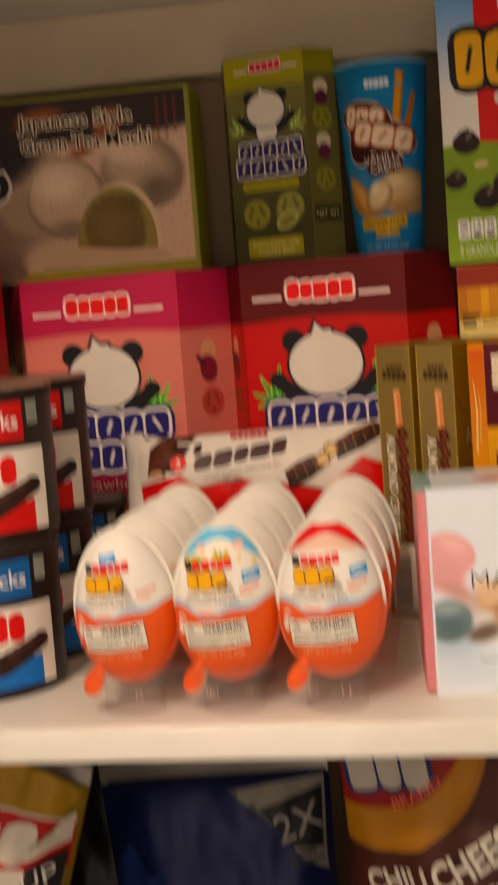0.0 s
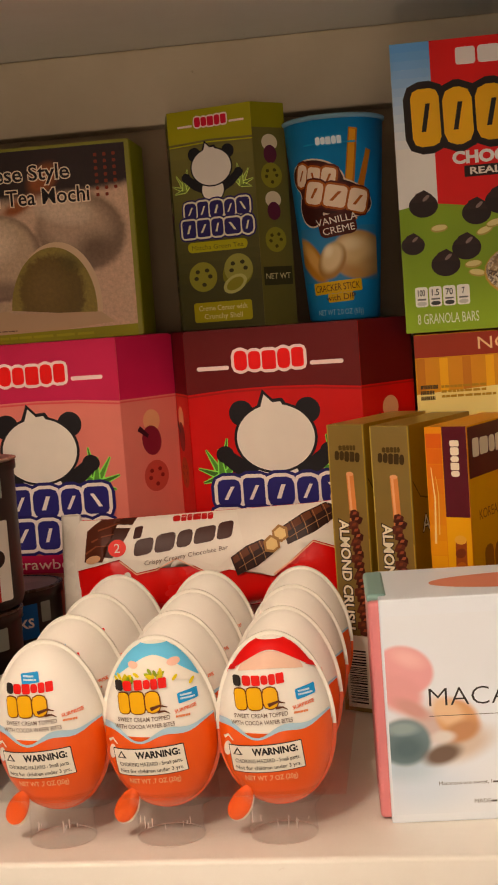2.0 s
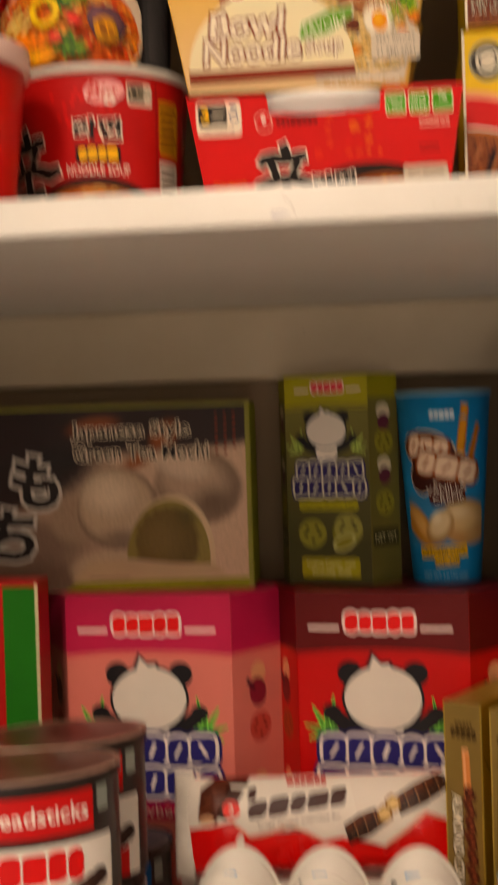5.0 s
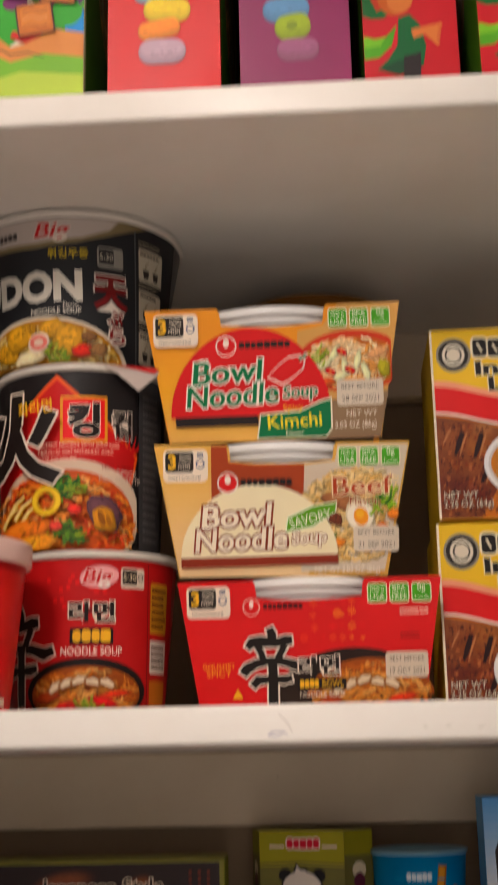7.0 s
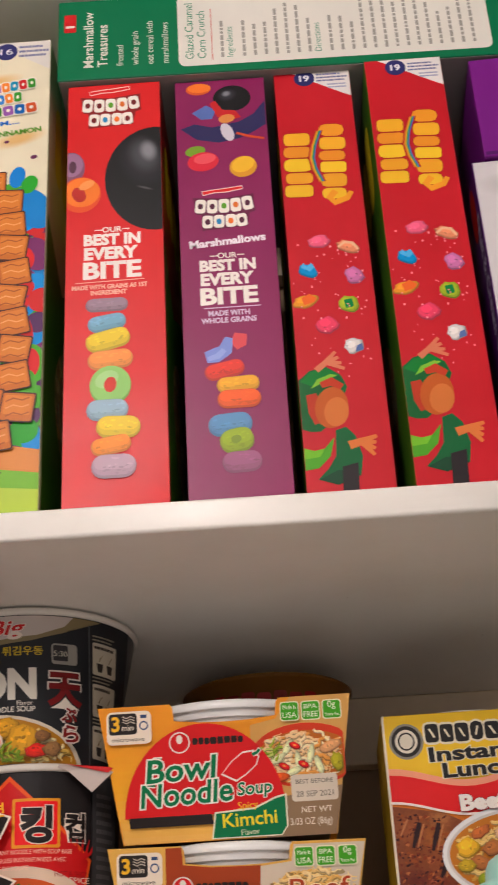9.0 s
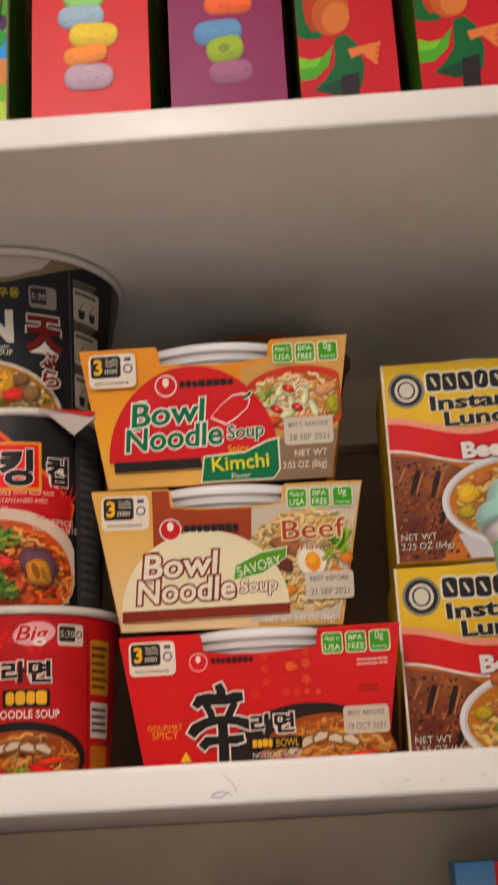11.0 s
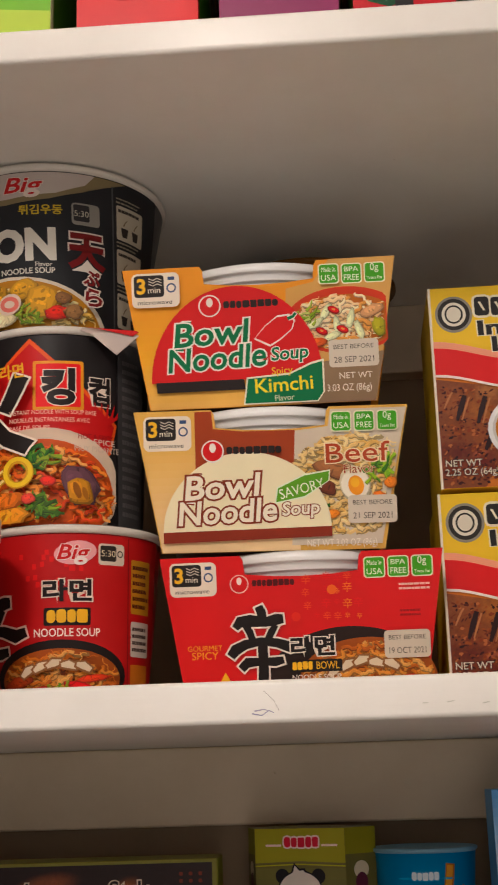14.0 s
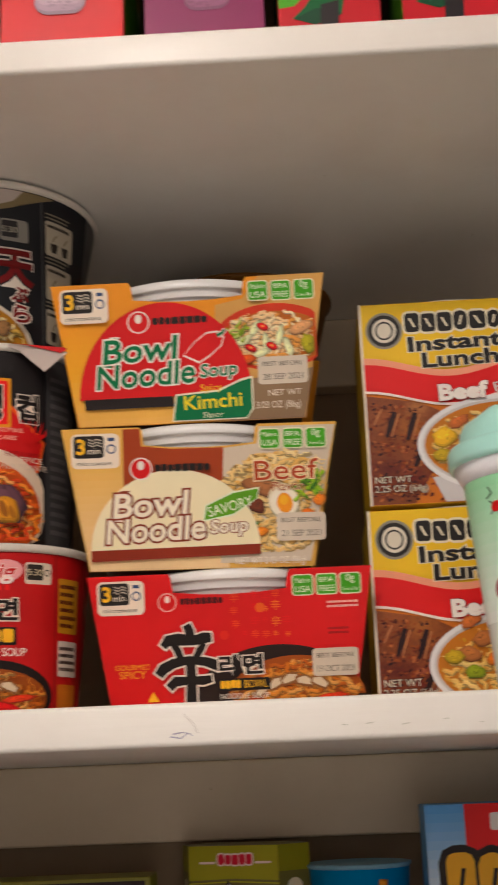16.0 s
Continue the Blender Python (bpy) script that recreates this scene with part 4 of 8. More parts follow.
def stick_cup():
    z1, r0, r1 = 0.126, 0.0225, 0.0315
    t = thing("snack_cup", pose(0.1012, 0.309, 0.2231, 0, 0, -4), "tapered blue paper cup of cracker sticks with dip", "snack cup")

    def rad(z):
        return r0 + (r1 - r0) * z / z1
    part("cup", lathe_bm([(r0 - 0.001, 0), (r0, 0.001), (r1, z1 - 0.002)]), card("4088ba", 0.35), t, smooth=True)
    part("rim", lathe_bm([(r1, z1 - 0.003), (r1 + 0.0012, z1 - 0.002), (r1 + 0.0012, z1 - 0.0005), (r1, z1), (r1 - 0.002, z1 - 0.001), (0.0, z1 - 0.0015)]), card("86a4b4", 0.4), t, smooth=True)
    s = Sheet(0.001)
    s.stroke([(8, 62), (12, 88), (16, 117)], 6.4, "a86c34", 6)
    s.stroke([(7.6, 62), (11.6, 88), (15.6, 116)], 4.4, "d29a58", 4)
    s.stroke([(12, 62), (20, 86), (26, 104)], 5, "b8783c", 4)
    s.rect(-27, 24, 30, 58, picture("dip", "3a80ae", [(x * 0.001, z * 0.001, a * 0.001, b * 0.001, r, c, e) for x, z, a, b, r, c, e in (
        (-16, 38, 7, 17, 30, "b8803c", 0.2), (-15, 39, 4, 14, 30, "d8a868", 0.6), (13, 40, 16.5, 15.5, 0, "b88c58", 0.12), (12, 43, 13.5, 11, 0, "d8b888", 0.6), (9, 47, 8, 5, 0, "e8d2a8", 0.9), (20, 33, 8, 7, 0, "c09a68", 0.9),
        (-3, 37, 8.6, 12.6, -28, "a87c48", 0.16), (-3, 39, 7, 10.6, -28, "e0c89c", 0.4), (-5, 43, 3.4, 4.6, -28, "f0e0c0", 0.9))], edge=0.3))
    bar_logo(s, 0, 110, 16, 4.6, "dfe8ee", "2f8fb8")
    for cx, cy, rx, ry, a in ((-10, 88, 17, 10, -12), (2, 76, 23, 10, -14), (-14, 70, 7, 10, 10)):
        s.oval(cx, cy, rx + 2.0, ry + 2.0, "e6d2bc", a)
    for cx, cy, rx, ry, a in ((-10, 88, 17, 10, -12), (2, 76, 23, 10, -14), (-14, 70, 7, 10, 10)):
        s.oval(cx, cy, rx + 1.0, ry + 1.0, "3a1810", a)
    s.blocks(-23, 82, 3, 95, 3, "efd9c2", "a8623c", seed=17, turn=-12, pad=1.3, rim="5a2616")
    s.blocks(-16, 69.5, 21, 82.5, 3, "efd9c2", "a8623c", seed=18, turn=-14, pad=1.3, rim="5a2616")
    s.rect(-9, 52, 13, 66, "4a2016", 4, 8)
    s.text("VANILLA", 2, 60, 4.2, "f2e6d8", turn=8)
    s.text("CREME", 3, 54, 4.2, "f2e6d8", turn=8)
    s.rect(-17, 17, 15, 24.5, "d9b23c", 1, 3)
    s.text("CRACKER STICK", -1, 18.6, 4.2, "4a2a16", w=29, turn=3)
    s.rect(-7, 11.5, 9, 17, "d9b23c", 1, 3)
    s.text("with DIP", 1, 12.6, 3.6, "4a2a16", turn=3)
    s.text("NET WT 2.0 OZ (57g)", 0, 3.5, 3.4, "a8cbdc", w=30)
    s.build("label_print", t, None, around(0, 0, rad), 0.003)


stick_cup()


def granola_box():
    x0, w, h, d = 0.1397, 0.165, 0.17, 0.045
    t = thing("granola_bar_box", pose(x0, 0.2585, 0.2121, 0, 0, -1.0), "blue, white, red and green card box of granola bars", "food box")
    part("body", box_bm(0, w, 0, d, 0, h), card("6aa4d4", 0.38), t)
    u = w / 100
    s, tp = Sheet(u), h / u
    s.rect(0, 0, 100, tp, "f0ece6")
    for k in range(12):
        f = k / 11
        shade = "".join("%02x" % round(lo + (hi - lo) * f) for lo, hi in ((232, 118), (232, 166), (232, 218)))
        s.rect(0, 66 + (tp - 66) * k / 12, 14, 66 + (tp - 66) * (k + 1) / 12, shade)
    s.rect(14, 40, 100, tp, "d42a30")
    s.poly([(0, 0), (100, 0), (100, 52), (76, 46), (50, 42.5), (30, 43.6), (16, 45.6), (8, 46), (0, 44.6)], "8ca450")
    s.blocks(23, 94, 72, 99.6, 6, "efe8e4", None, seed=3)
    s.blocks(6.4, 66, 62, 86, 5, "f4b828", "1f1410", seed=33, pad=2.6, turn=1)
    s.text("CHOCOLATE CHIP", 48, 59.4, 4.0, "f2ebe6", w=56, fat=0.05)
    s.rect(24, 54.4, 70, 58.4, "26140f", 0.4)
    s.text("REAL CHOCOLATE", 47, 55.3, 2.3, "e8dcd2", w=42, fat=0.03)
    for cx, cy, r in ((8.8, 45.5, 5.2), (27.5, 41.6, 5.2), (36, 45, 5.4), (4.3, 31.6, 4.2), (23.3, 29.4, 5.2), (15.6, 24, 5.2), (48, 40, 5.2), (60, 38, 5.2)):
        s.oval(cx, cy, r, r * 0.82, "241410")
        s.poly([(cx - r * 0.86, cy + r * 0.25), (cx - r * 0.5, cy + r * 0.82), (cx + r * 0.1, cy + r * 1.06), (cx + r * 0.62, cy + r * 0.7), (cx + r * 0.9, cy + r * 0.2)], "2e1c17")
        s.oval(cx + r * 0.2, cy + r * 0.5, r * 0.3, r * 0.12, "8a766e", 40)
    for cx, cy, a in ((14, 37, 5), (30, 35, 20), (33.6, 37.4, 15), (25.4, 23.4, 5), (26.6, 20.2, -10), (42, 34, 15), (55, 31, 0)):
        s.oval(cx, cy, 3.1, 1.4, "b8a468", a)
        s.oval(cx, cy + 0.2, 2.7, 1.0, "e6d8a4", a)
    s.oval(61, 20, 32, 13.5, "c2a064")
    s.oval(61, 20.4, 31.4, 13, food("oat_bar", ["b08c58", "dcc090", "f0e0bc", "5a3820"], 200))
    for k, words in enumerate(("100", "1.5", "70", "7")):
        xa = 4 + 5 * k
        s.rect(xa, 9.2, xa + 4.5, 16.4, "f2efe6", 0.9)
        s.text(words, xa + 2.25, 13.2, 2.2, "3a3a38", w=2.6 if len(words) > 1 else 1.0, fat=0.02)
        s.rect(xa + 0.7, 11.6, xa + 3.8, 12.2, "6a6a66")
        s.oval(xa + 2.25, 10.4, 1.7, 0.8, "3a3a38" if k in (1, 2) else "c8c6be")
    s.text("8 GRANOLA BARS", 15.4, 3, 3.6, "d9dcc4", w=22)
    s.build("front_print", t)
    s = Sheet(d / 100)
    s.rect(10, 20, 90, 200, "3a6a96")
    s.rect(20, 240, 80, 350, "7fb0d8")
    s.build("side_print", t, pose(0, d, 0, 0, 0, -90))


granola_box()


def orange_box():
    w, h, d = 0.165, 0.211, 0.06
    t = thing("food_carton", pose(0.1437, 0.2603, 0.0, 0, 0, -0.6), "golden yellow card carton with brown top band", "food box")
    part("body", box_bm(0, w, 0, d, 0, h), card("c98f2c", 0.4), t)
    u = w / 100
    s, tp = Sheet(u), h / u
    s.rect(0, tp - 8.6, 100, tp - 0.4, "8c3a1c")
    s.text("NO PRESERVATIVES", 58, tp - 6.6, 4.4, "e6c49a", w=70)
    for k in range(12):
        s.rect(0.5 + 8.3 * k, tp - 22, 3.5 + 8.3 * k, tp - 9, "e0ab48" if k % 2 else "b87a1e")
    s.poly([(0, tp - 44), (100, tp - 44), (100, tp - 24), (60, tp - 18), (0, tp - 22)], "e8d49a")
    s.lines(1.5, tp - 24.5, 8, tp - 18.4, 3, "4a3a20", 2, 0.7)
    s.lines(9, tp - 24, 30, tp - 18.6, 3, "a8823c", 4)
    s.oval(66, tp - 22, 16, 9, "c84a20", 10)
    s.oval(58, tp - 26, 10, 4, "4a6a24", 20)
    s.oval(48, tp - 25, 7, 3, "5a7a2c", -20)
    s.build("front_print", t)


orange_box()


def stick_box(m, field, label, word, kind):
    """Flat upright box, its narrow side to the front."""
    w, d, h = 0.0236, 0.076, 0.1655
    t = thing("chocolate_stick_box", m, label, "snack box", "chocolate stick boxes")
    part("body", box_bm(0, w, 0, d, 0, h, 0.0008), card(field, 0.34, 0.5, 0.1, 0.12), t)
    u = w / 100
    s, tp = Sheet(u), h / u
    if kind == "gold":
        s.rect(3, 2, 97, tp - 2, card("806c44", 0.33, 0.5, 0.12, 0.12))
        s.blocks(18, tp - 88, 86, tp - 64, 5, "3c2c16", None, seed=5, turn=-4)
        s.blocks(30, tp - 62, 76, tp - 50, 5, "4a3a1c", None, seed=6)
        s.rect(0.5, 0.5, 3.5, tp - 0.5, card("c8b070", 0.25, 0.6, 0.05, 0.3))
        s.rect(96.5, 0.5, 99.5, tp - 0.5, card("b89c5c", 0.25, 0.6, 0.05, 0.3))
        s.stroke([(56, tp - 118), (60, tp - 240)], 20, "cf8c64")
        s.stroke([(52, tp - 120), (56, tp - 240)], 6, "e0ac88")
        s.oval(56, tp - 118, 10, 5, "dca684")
        for k in range(22):
            x, y = 62 + 5 * math.sin(k * 2.1) + 0.5 * k, tp - 215 - 13.5 * k
            s.poly([(x - 14, y - 8), (x - 10 - 4 * math.sin(k), y + 9), (x + 2, y + 12), (x + 14 + 4 * math.sin(k * 1.7), y + 5), (x + 12, y - 9), (x, y - 12)], ("4a241c", "3c1a14", "5a3026")[k % 3])
            s.poly([(x - 6, y - 1), (x - 2, y + 6), (x + 8, y + 7), (x + 4, y)], ("8a4c3c", "a0604a", "74402f")[k % 3])
        s.text(word, 20, tp - 362, 25, "efe6d2", w=268, turn=-90, fat=0.03, edge="1a120a", edge_fat=0.06)
        s.rect(12, 12, 92, 190, "e6ddd0")
        rng = random.Random(2)
        y = 22
        while y < 150:
            b = rng.uniform(1.2, 4.4)
            s.rect(20, y, 68, y + b, "26201c")
            y += b + rng.uniform(1.5, 4)
    else:
        s.rect(1, 0, 42, tp, "d08c1c")
        s.rect(42, tp - 200, 99, tp, "4d1420")
        s.rect(42, 0, 99, tp - 200, "d9a424")
        for k in range(9):
            s.rect(3, tp - 320 + 34 * k, 40, tp - 287 + 34 * k, "".join("%02x" % round(a + (b - a) * k / 8) for a, b in ((216, 196), (158, 104), (40, 20))))
        s.stroke([(14, tp - 260), (18, tp - 160), (12, tp - 90)], 5, "e8d0a0", 2)
        s.stroke([(24, tp - 240), (27, tp - 150), (22, tp - 110)], 3, "e0b878", 1)
        s.blocks(30, tp - 80, 110, tp - 60, 5, "e8dcc8", None, seed=8, turn=-90)
        s.stroke([(74, tp - 250), (66, tp - 660)], 26, "8a4a1c", 30)
        for k in range(12):
            s.oval(72 - 0.4 * k, tp - 280 - 30 * k, 13, 10, ("6a3414", "a86428")[k % 2], 30)
        s.oval(73, tp - 250, 14, 10, "d9a868")
    s.build("narrow_print", t)
    s = Sheet(d / 100)
    tp = h / (d / 100)
    if kind == "gold":
        s.rect(1, 0, 99, tp, card("a07c3a", 0.33, 0.5, 0.12, 0.12))
        s.stroke([(2, tp - 40), (12, tp - 52), (30, tp - 56), (97, tp - 58)], 1.0, "5a4420")
        s.poly([(34, tp - 20), (46, tp - 34), (40, tp - 50), (26, tp - 36)], "1c140e")
        s.text(word.split()[0], 50, tp - 78, 12, "efe6d2", w=74, edge="2a1c10", edge_fat=0.04)
        s.oval(36, tp - 106, 12, 9, "b86a24")
        s.oval(64, tp - 112, 13, 10, "c47a34", 20)
        s.oval(30, tp - 140, 14, 9, "8a4a1c", -20)
    else:
        s.rect(1, 0, 99, tp, "d2a022")
        s.rect(1, tp - 36, 99, tp - 1, "4d1420")
        s.blocks(8, tp - 22, 74, tp - 10, 5, "e8dcc8", None, seed=8)
        s.text("KOREAN", 34, tp - 66, 7, "7a4a10")
        s.blocks(20, tp - 120, 92, tp - 86, 4, "8a5a14", None, seed=11)
    s.build("wide_print", t, pose(w, 0, 0, 0, 0, 90))
    return t


stick_box(pose(0.0918, 0.1985, 0, 0, 0, -28), "94804e", "slim gold card box of almond chocolate sticks", "ALMOND CRUSH", "gold")
stick_box(pose(0.1165, 0.175, 0, 0, 0, -28), "94804e", "slim gold card box of almond chocolate sticks", "ALMOND CRUSH", "gold")
stick_box(pose(0.1455, 0.149, 0, 0, 0, -26), "c98d20", "slim yellow and maroon card box of chocolate sticks", "NUTTY", "yellow")


def macaron_box():
    w, h, d = 0.2, 0.1015, 0.062
    t = thing("macaron_box", pose(0.1203, 0.0345, 0, 0, 0, 3.5), "white card macaron box with pink inner drawer on the shelf", "food box")
    white = "e3e9f0"
    part("sleeve", box_bm(0, w, 0, d, 0, h, 0.0008), card(white, 0.35, 0.4, 0.02), t, "white card sleeve")
    bm = box_bm(-0.0048, 0.012, 0.004, d - 0.002, 0.0008, h - 0.0018, 0.0022, 4)
    part("drawer", bm, card("d08a8c", 0.3, 0.5, 0.05), t, "pale pink card drawer end")
    bm = box_bm(-0.0052, 0.004, 0.008, d - 0.004, h - 0.0030, h + 0.0009, 0.0018, 4)
    part("drawer_flap", bm, card("86a09a", 0.4), t, "grey green card flap")
    u = w / 100
    s, tp = Sheet(u), h / u
    s.rect(0.6, 2, 32, 47, picture("macarons", white, spots(u, (7, 8, 13, 7, 0, "cfdcea", 0.9), (4, 12.6, 8, 4, 0, "b9cbd8", 0.8), (17, 17.5, 8, 4, 20, "cdbfb2", 0.7),
            (9, 22, 7, 5, 0, "c8b4b0", 0.7), (15.6, 23.4, 5.6, 4.6, -40, "d2a27a", 0.28), (13.6, 25, 5, 3.0, -45, "dfbf9e", 0.5), (16.4, 20.4, 5.0, 2.8, 20, "b98a68", 0.5),
            (4.6, 34.8, 6.8, 5.6, -20, "e0a6a8", 0.14), (3.4, 29.6, 6.0, 4.6, -30, "dba2a2", 0.4), (5.6, 37.4, 4.4, 2.2, -25, "eabcba", 0.8), (6, 26, 5, 2, -30, "c99a92", 0.6),
            (3.8, 18.6, 6.2, 5.6, 0, "6e8286", 0.2), (4.4, 17.2, 5.0, 3.8, 0, "55696e", 0.7), (3.4, 21.6, 4.4, 1.8, 0, "8fa2a4", 0.6), (12, 15.4, 5.0, 2.6, 15, "6e5c50", 0.5), (12.4, 19.4, 3.0, 1.6, 0, "d8d4d0", 0.6)), edge=0.5))
    s.text("MACARONS", 27.2, 26.4, 4.1, "2e2a2a", w=35, fat=-0.012)
    s.rect(9.6, 24.1, 46, 24.24, "4a4442")
    s.text("Macarons are sweet, l", 10.8, 8.4, 0.85, "4a4644", w=11.6, align=0.0)
    s.lines(22.6, 8.3, 40, 9.1, 1, "5a5654", 3)
    s.text("MADE", 18.4, 4.0, 0.95, "4a4644", align=0.0)
    s.lines(22, 3.9, 33, 4.8, 1, "5a5654", 6)
    s.build("front_print", t)
    s = Sheet(u)
    s.oval(36, 14, 24, 8, "d2907e", 0)
    s.build("top_print", t, pose(0, 0, h, -90, 0, 0))
    s = Sheet(d / 100)
    s.stroke([(20, 60), (45, 82), (75, 64)], 1.6, "f0dce0", 0.6)
    s.stroke([(80, 54), (56, 70), (30, 92)], 1.6, "f0dce0", 0.6)
    s.build("drawer_print", t, pose(-0.0049, d, 0, 0, 0, -90))


macaron_box()

# ---------------------------------------------------------------- low shelf: the tray of sweet eggs

EGG_W, EGG_H, EGG_D = 0.0248, 0.077, 0.70


def egg_half(t):
    """Half width at the share t of the height."""
    t = min(1.0, max(0.0, t))
    return EGG_W * (max(0.0, 1 - (2 * t - 1) ** 2)) ** 0.5 * (1.0 + 0.16 * (0.5 - t))


def egg_warp(x, z, h):
    w = max(egg_half(z / EGG_H), 0.0012)
    k = max(-0.995, min(0.995, x / w))
    return (w * k * (1 + h / w), -(w * EGG_D) * (1 - k * k) ** 0.5 - h, z)


def egg_body(t, front_print):
    prof = []
    for k in range(29):
        a = math.pi * k / 28
        v = (1 - math.cos(a)) / 2
        prof.append((max(egg_half(v), 0.0003), v * EGG_H))
    cut = 14
    part("lower_shell", lathe_bm(prof[:cut + 1], 48, 1, EGG_D, False), card("de6c42", 0.34, 0.4, 0.04, coat=0.1), t, "glossy orange red lower shell", True)
    part("upper_shell", lathe_bm(prof[cut:], 48, 1, EGG_D, False), card("efeae2", 0.48, 0.4, 0.03), t, "satin white upper shell", True)
    bm = bmesh.new()
    rings = []
    n = 72
    for r, y in ((-0.0012, -0.0009), (0.0014, -0.0009), (0.0014, 0.0009), (-0.0012, 0.0009)):
        ring = []
        for k in range(n):
            a = 2 * math.pi * k / n
            v = 0.5 - 0.5 * math.cos(a)
            x = egg_half(v) * (1 if a < math.pi else -1)
            cx, cz = x, v * EGG_H
            nx, nz = math.sin(a), -math.cos(a)
            ring.append(bm.verts.new((cx + nx * r, y, cz + nz * r)))
        rings.append(ring)
    for j in range(4):
        a, b = rings[j], rings[(j + 1) % 4]
        for k in range(n):
            f = bm.faces.new((a[k], a[(k + 1) % n], b[(k + 1) % n], b[k]))
            f.material_index = 0 if (a[k].co.z + a[(k + 1) % n].co.z) / 2 > 0.034 else 1
    bmesh.ops.recalc_face_normals(bm, faces=bm.faces[:])
    part("rim", bm, [card("f1ede4", 0.4, 0.5, 0.03), card("de6c42", 0.3, 0.5, 0.04)], t, "flat seam rim")
    for name, grow, drop, tone, words in (("tab", 0.0, 0.0, "de6c42", "orange red pull tab"), ("tab_edge", 0.0003, 0.0014, "efe6da", "white edge of the pull tab")):
        bm = bmesh.new()
        bmesh.ops.create_uvsphere(bm, u_segments=20, v_segments=12, radius=1.0)
        for v in bm.verts:
            x, y, z = v.co.x * (0.0048 + grow) * (1 - 0.18 * v.co.z), v.co.y * (0.0015 - grow), v.co.z * 0.0098
            v.co = (-0.0172 + x * 0.86 + z * 0.46, -0.0085 + y - z * 0.12 + drop * 1.2, 0.0040 - drop + z * 0.86 - x * 0.46)
        part(name, bm, card(tone, 0.35, 0.5, 0.04), t, words, True)
    if front_print:
        s = Sheet(0.001)

        def band(low, high, colour, kmax=0.97, n=30, rows=7):
            """Ink across the front of the egg between two heights, each a function of the share of the half width."""
            vs, fs = [], []
            for i in range(n + 1):
                k = -kmax + 2 * kmax * i / n
                for j in range(rows + 1):
                    z = low(k) + (high(k) - low(k)) * j / rows
                    vs.append((k * egg_half(z * 0.001 / EGG_H) * 1000, z))
            for i in range(n):
                for j in range(rows):
                    p = i * (rows + 1) + j
                    fs.append((p, p + rows + 1, p + rows + 2, p + 1))
            s.add(vs, fs, colour)

        def wave(k):
            return 39.0 + 1.4 * k - 2.0 * math.cos(3.4 * k + 0.4) + 1.5 * math.sin(7.0 * k + 0.8)
        band(lambda k: wave(k) - 0.2, lambda k: wave(k) + 2.0 + math.sin(5 * k), "b4cddb")
        band(lambda k: 1.0, wave, card("de6c42", 0.34, 0.4, 0.04, coat=0.1))
        if front_print == "blue":
            band(lambda k: 63.0 - 4 * k * k, lambda k: 75.8, "f0e9df")
            band(lambda k: 72.2 - 9.0 * k * k - 3.0 * k ** 4, lambda k: 75.9, "7cc0e0")
            rng = random.Random(4)
            for k in range(30):
                x = rng.uniform(-17, 17)
                s.oval(x, 64.6 - 0.012 * x * x + rng.uniform(-1.4, 1.4), 1.5, 0.7, rng.choice(("c9b83c", "a8b04a", "e0cc60", "8a9a4a")), rng.uniform(0, 180), n=10)
            s.oval(8.5, 69.0, 2.6, 1.6, "ecc4b4")
            s.oval(-8.5, 68.4, 2.2, 1.4, "ecc4b4")
        elif front_print == "red":
            band(lambda k: 65.4 - 2.5 * k * k, lambda k: 72.0 - 6.0 * k * k, "e2c2b0", 0.78)
            band(lambda k: 72.4 - 8.0 * k * k - 2.0 * k ** 4, lambda k: 75.8, "d0382c")
            s.stroke([(15, 65.6), (18.4, 63.2), (20.4, 60.4)], 1.6, "d0382c", 0.8)
            s.stroke([(-15, 65.2), (-18.2, 63.4), (-20, 61)], 1.4, "d0382c", 0.8)
        ox, up = -5.5, 3.2
        bx, bz = ((ox + 1, 61.9) if front_print == "plain" else (ox + 19.5, 51.4))
        s.rect(bx - 4, bz + up - 2.2, bx + 4, bz + up + 2.2, "3f95cc", 0.6, 8)
        s.lines(bx - 3, bz + up - 1.4, bx + 3, bz + up + 1.4, 2, "d8e6ee", 3, 0.55)
        s.blocks(ox - 10.5, 55.6 + up, ox + 11, 59.6 + up, 6, "cf4424", None, seed=12, turn=4, tints=("2a2422", "d2442a", "d2442a", "d2442a", "d2442a", "d2442a"))
        s.blocks(ox - 10, 45.6 + up, ox + 8, 54.4 + up, 3, "e0b024", "6a3c12", seed=14, pad=0.5, turn=4, slit=False)
        s.stroke([(ox + 4, 47.6 + up), (ox + 8, 49 + up), (ox + 11, 48.2 + up)], 1.6, "5a3424", 0.4)
        s.stroke([(ox + 7, 46.4 + up), (ox + 10, 46.6 + up), (ox + 12, 45.4 + up)], 1.2, "5a3424", 0.3)
        s.text("SWEET CREAM TOPPED", ox + 0.5, 42.2 + up, 1.8, "76665e", w=23, turn=3, fat=0.01)
        s.text("WITH COCOA WAFER BITES", ox + 0.8, 39.3 + up, 1.8, "76665e", w=26, turn=3, fat=0.01)
        s.text("SURPRISE", ox + 18.6, 45.6 + up, 1.5, "e0704c", w=9, turn=10, fat=0.02)
        s.lines(ox + 14.4, 42.6 + up, ox + 22, 44.4 + up, 1, "e0906c", 4)
        s.oval(-20.5, 30, 1.6, 3.8, "efe8e0", -14)
        s.stroke([(-21.6, 35), (-19.6, 36.6), (-17.6, 34.4)], 1.4, "efe8e0", 0.6)
        s.rect(ox - 13.8, 17.4 + up, ox + 17.2, 30.6 + up, "3a3230", 0.5, 5)
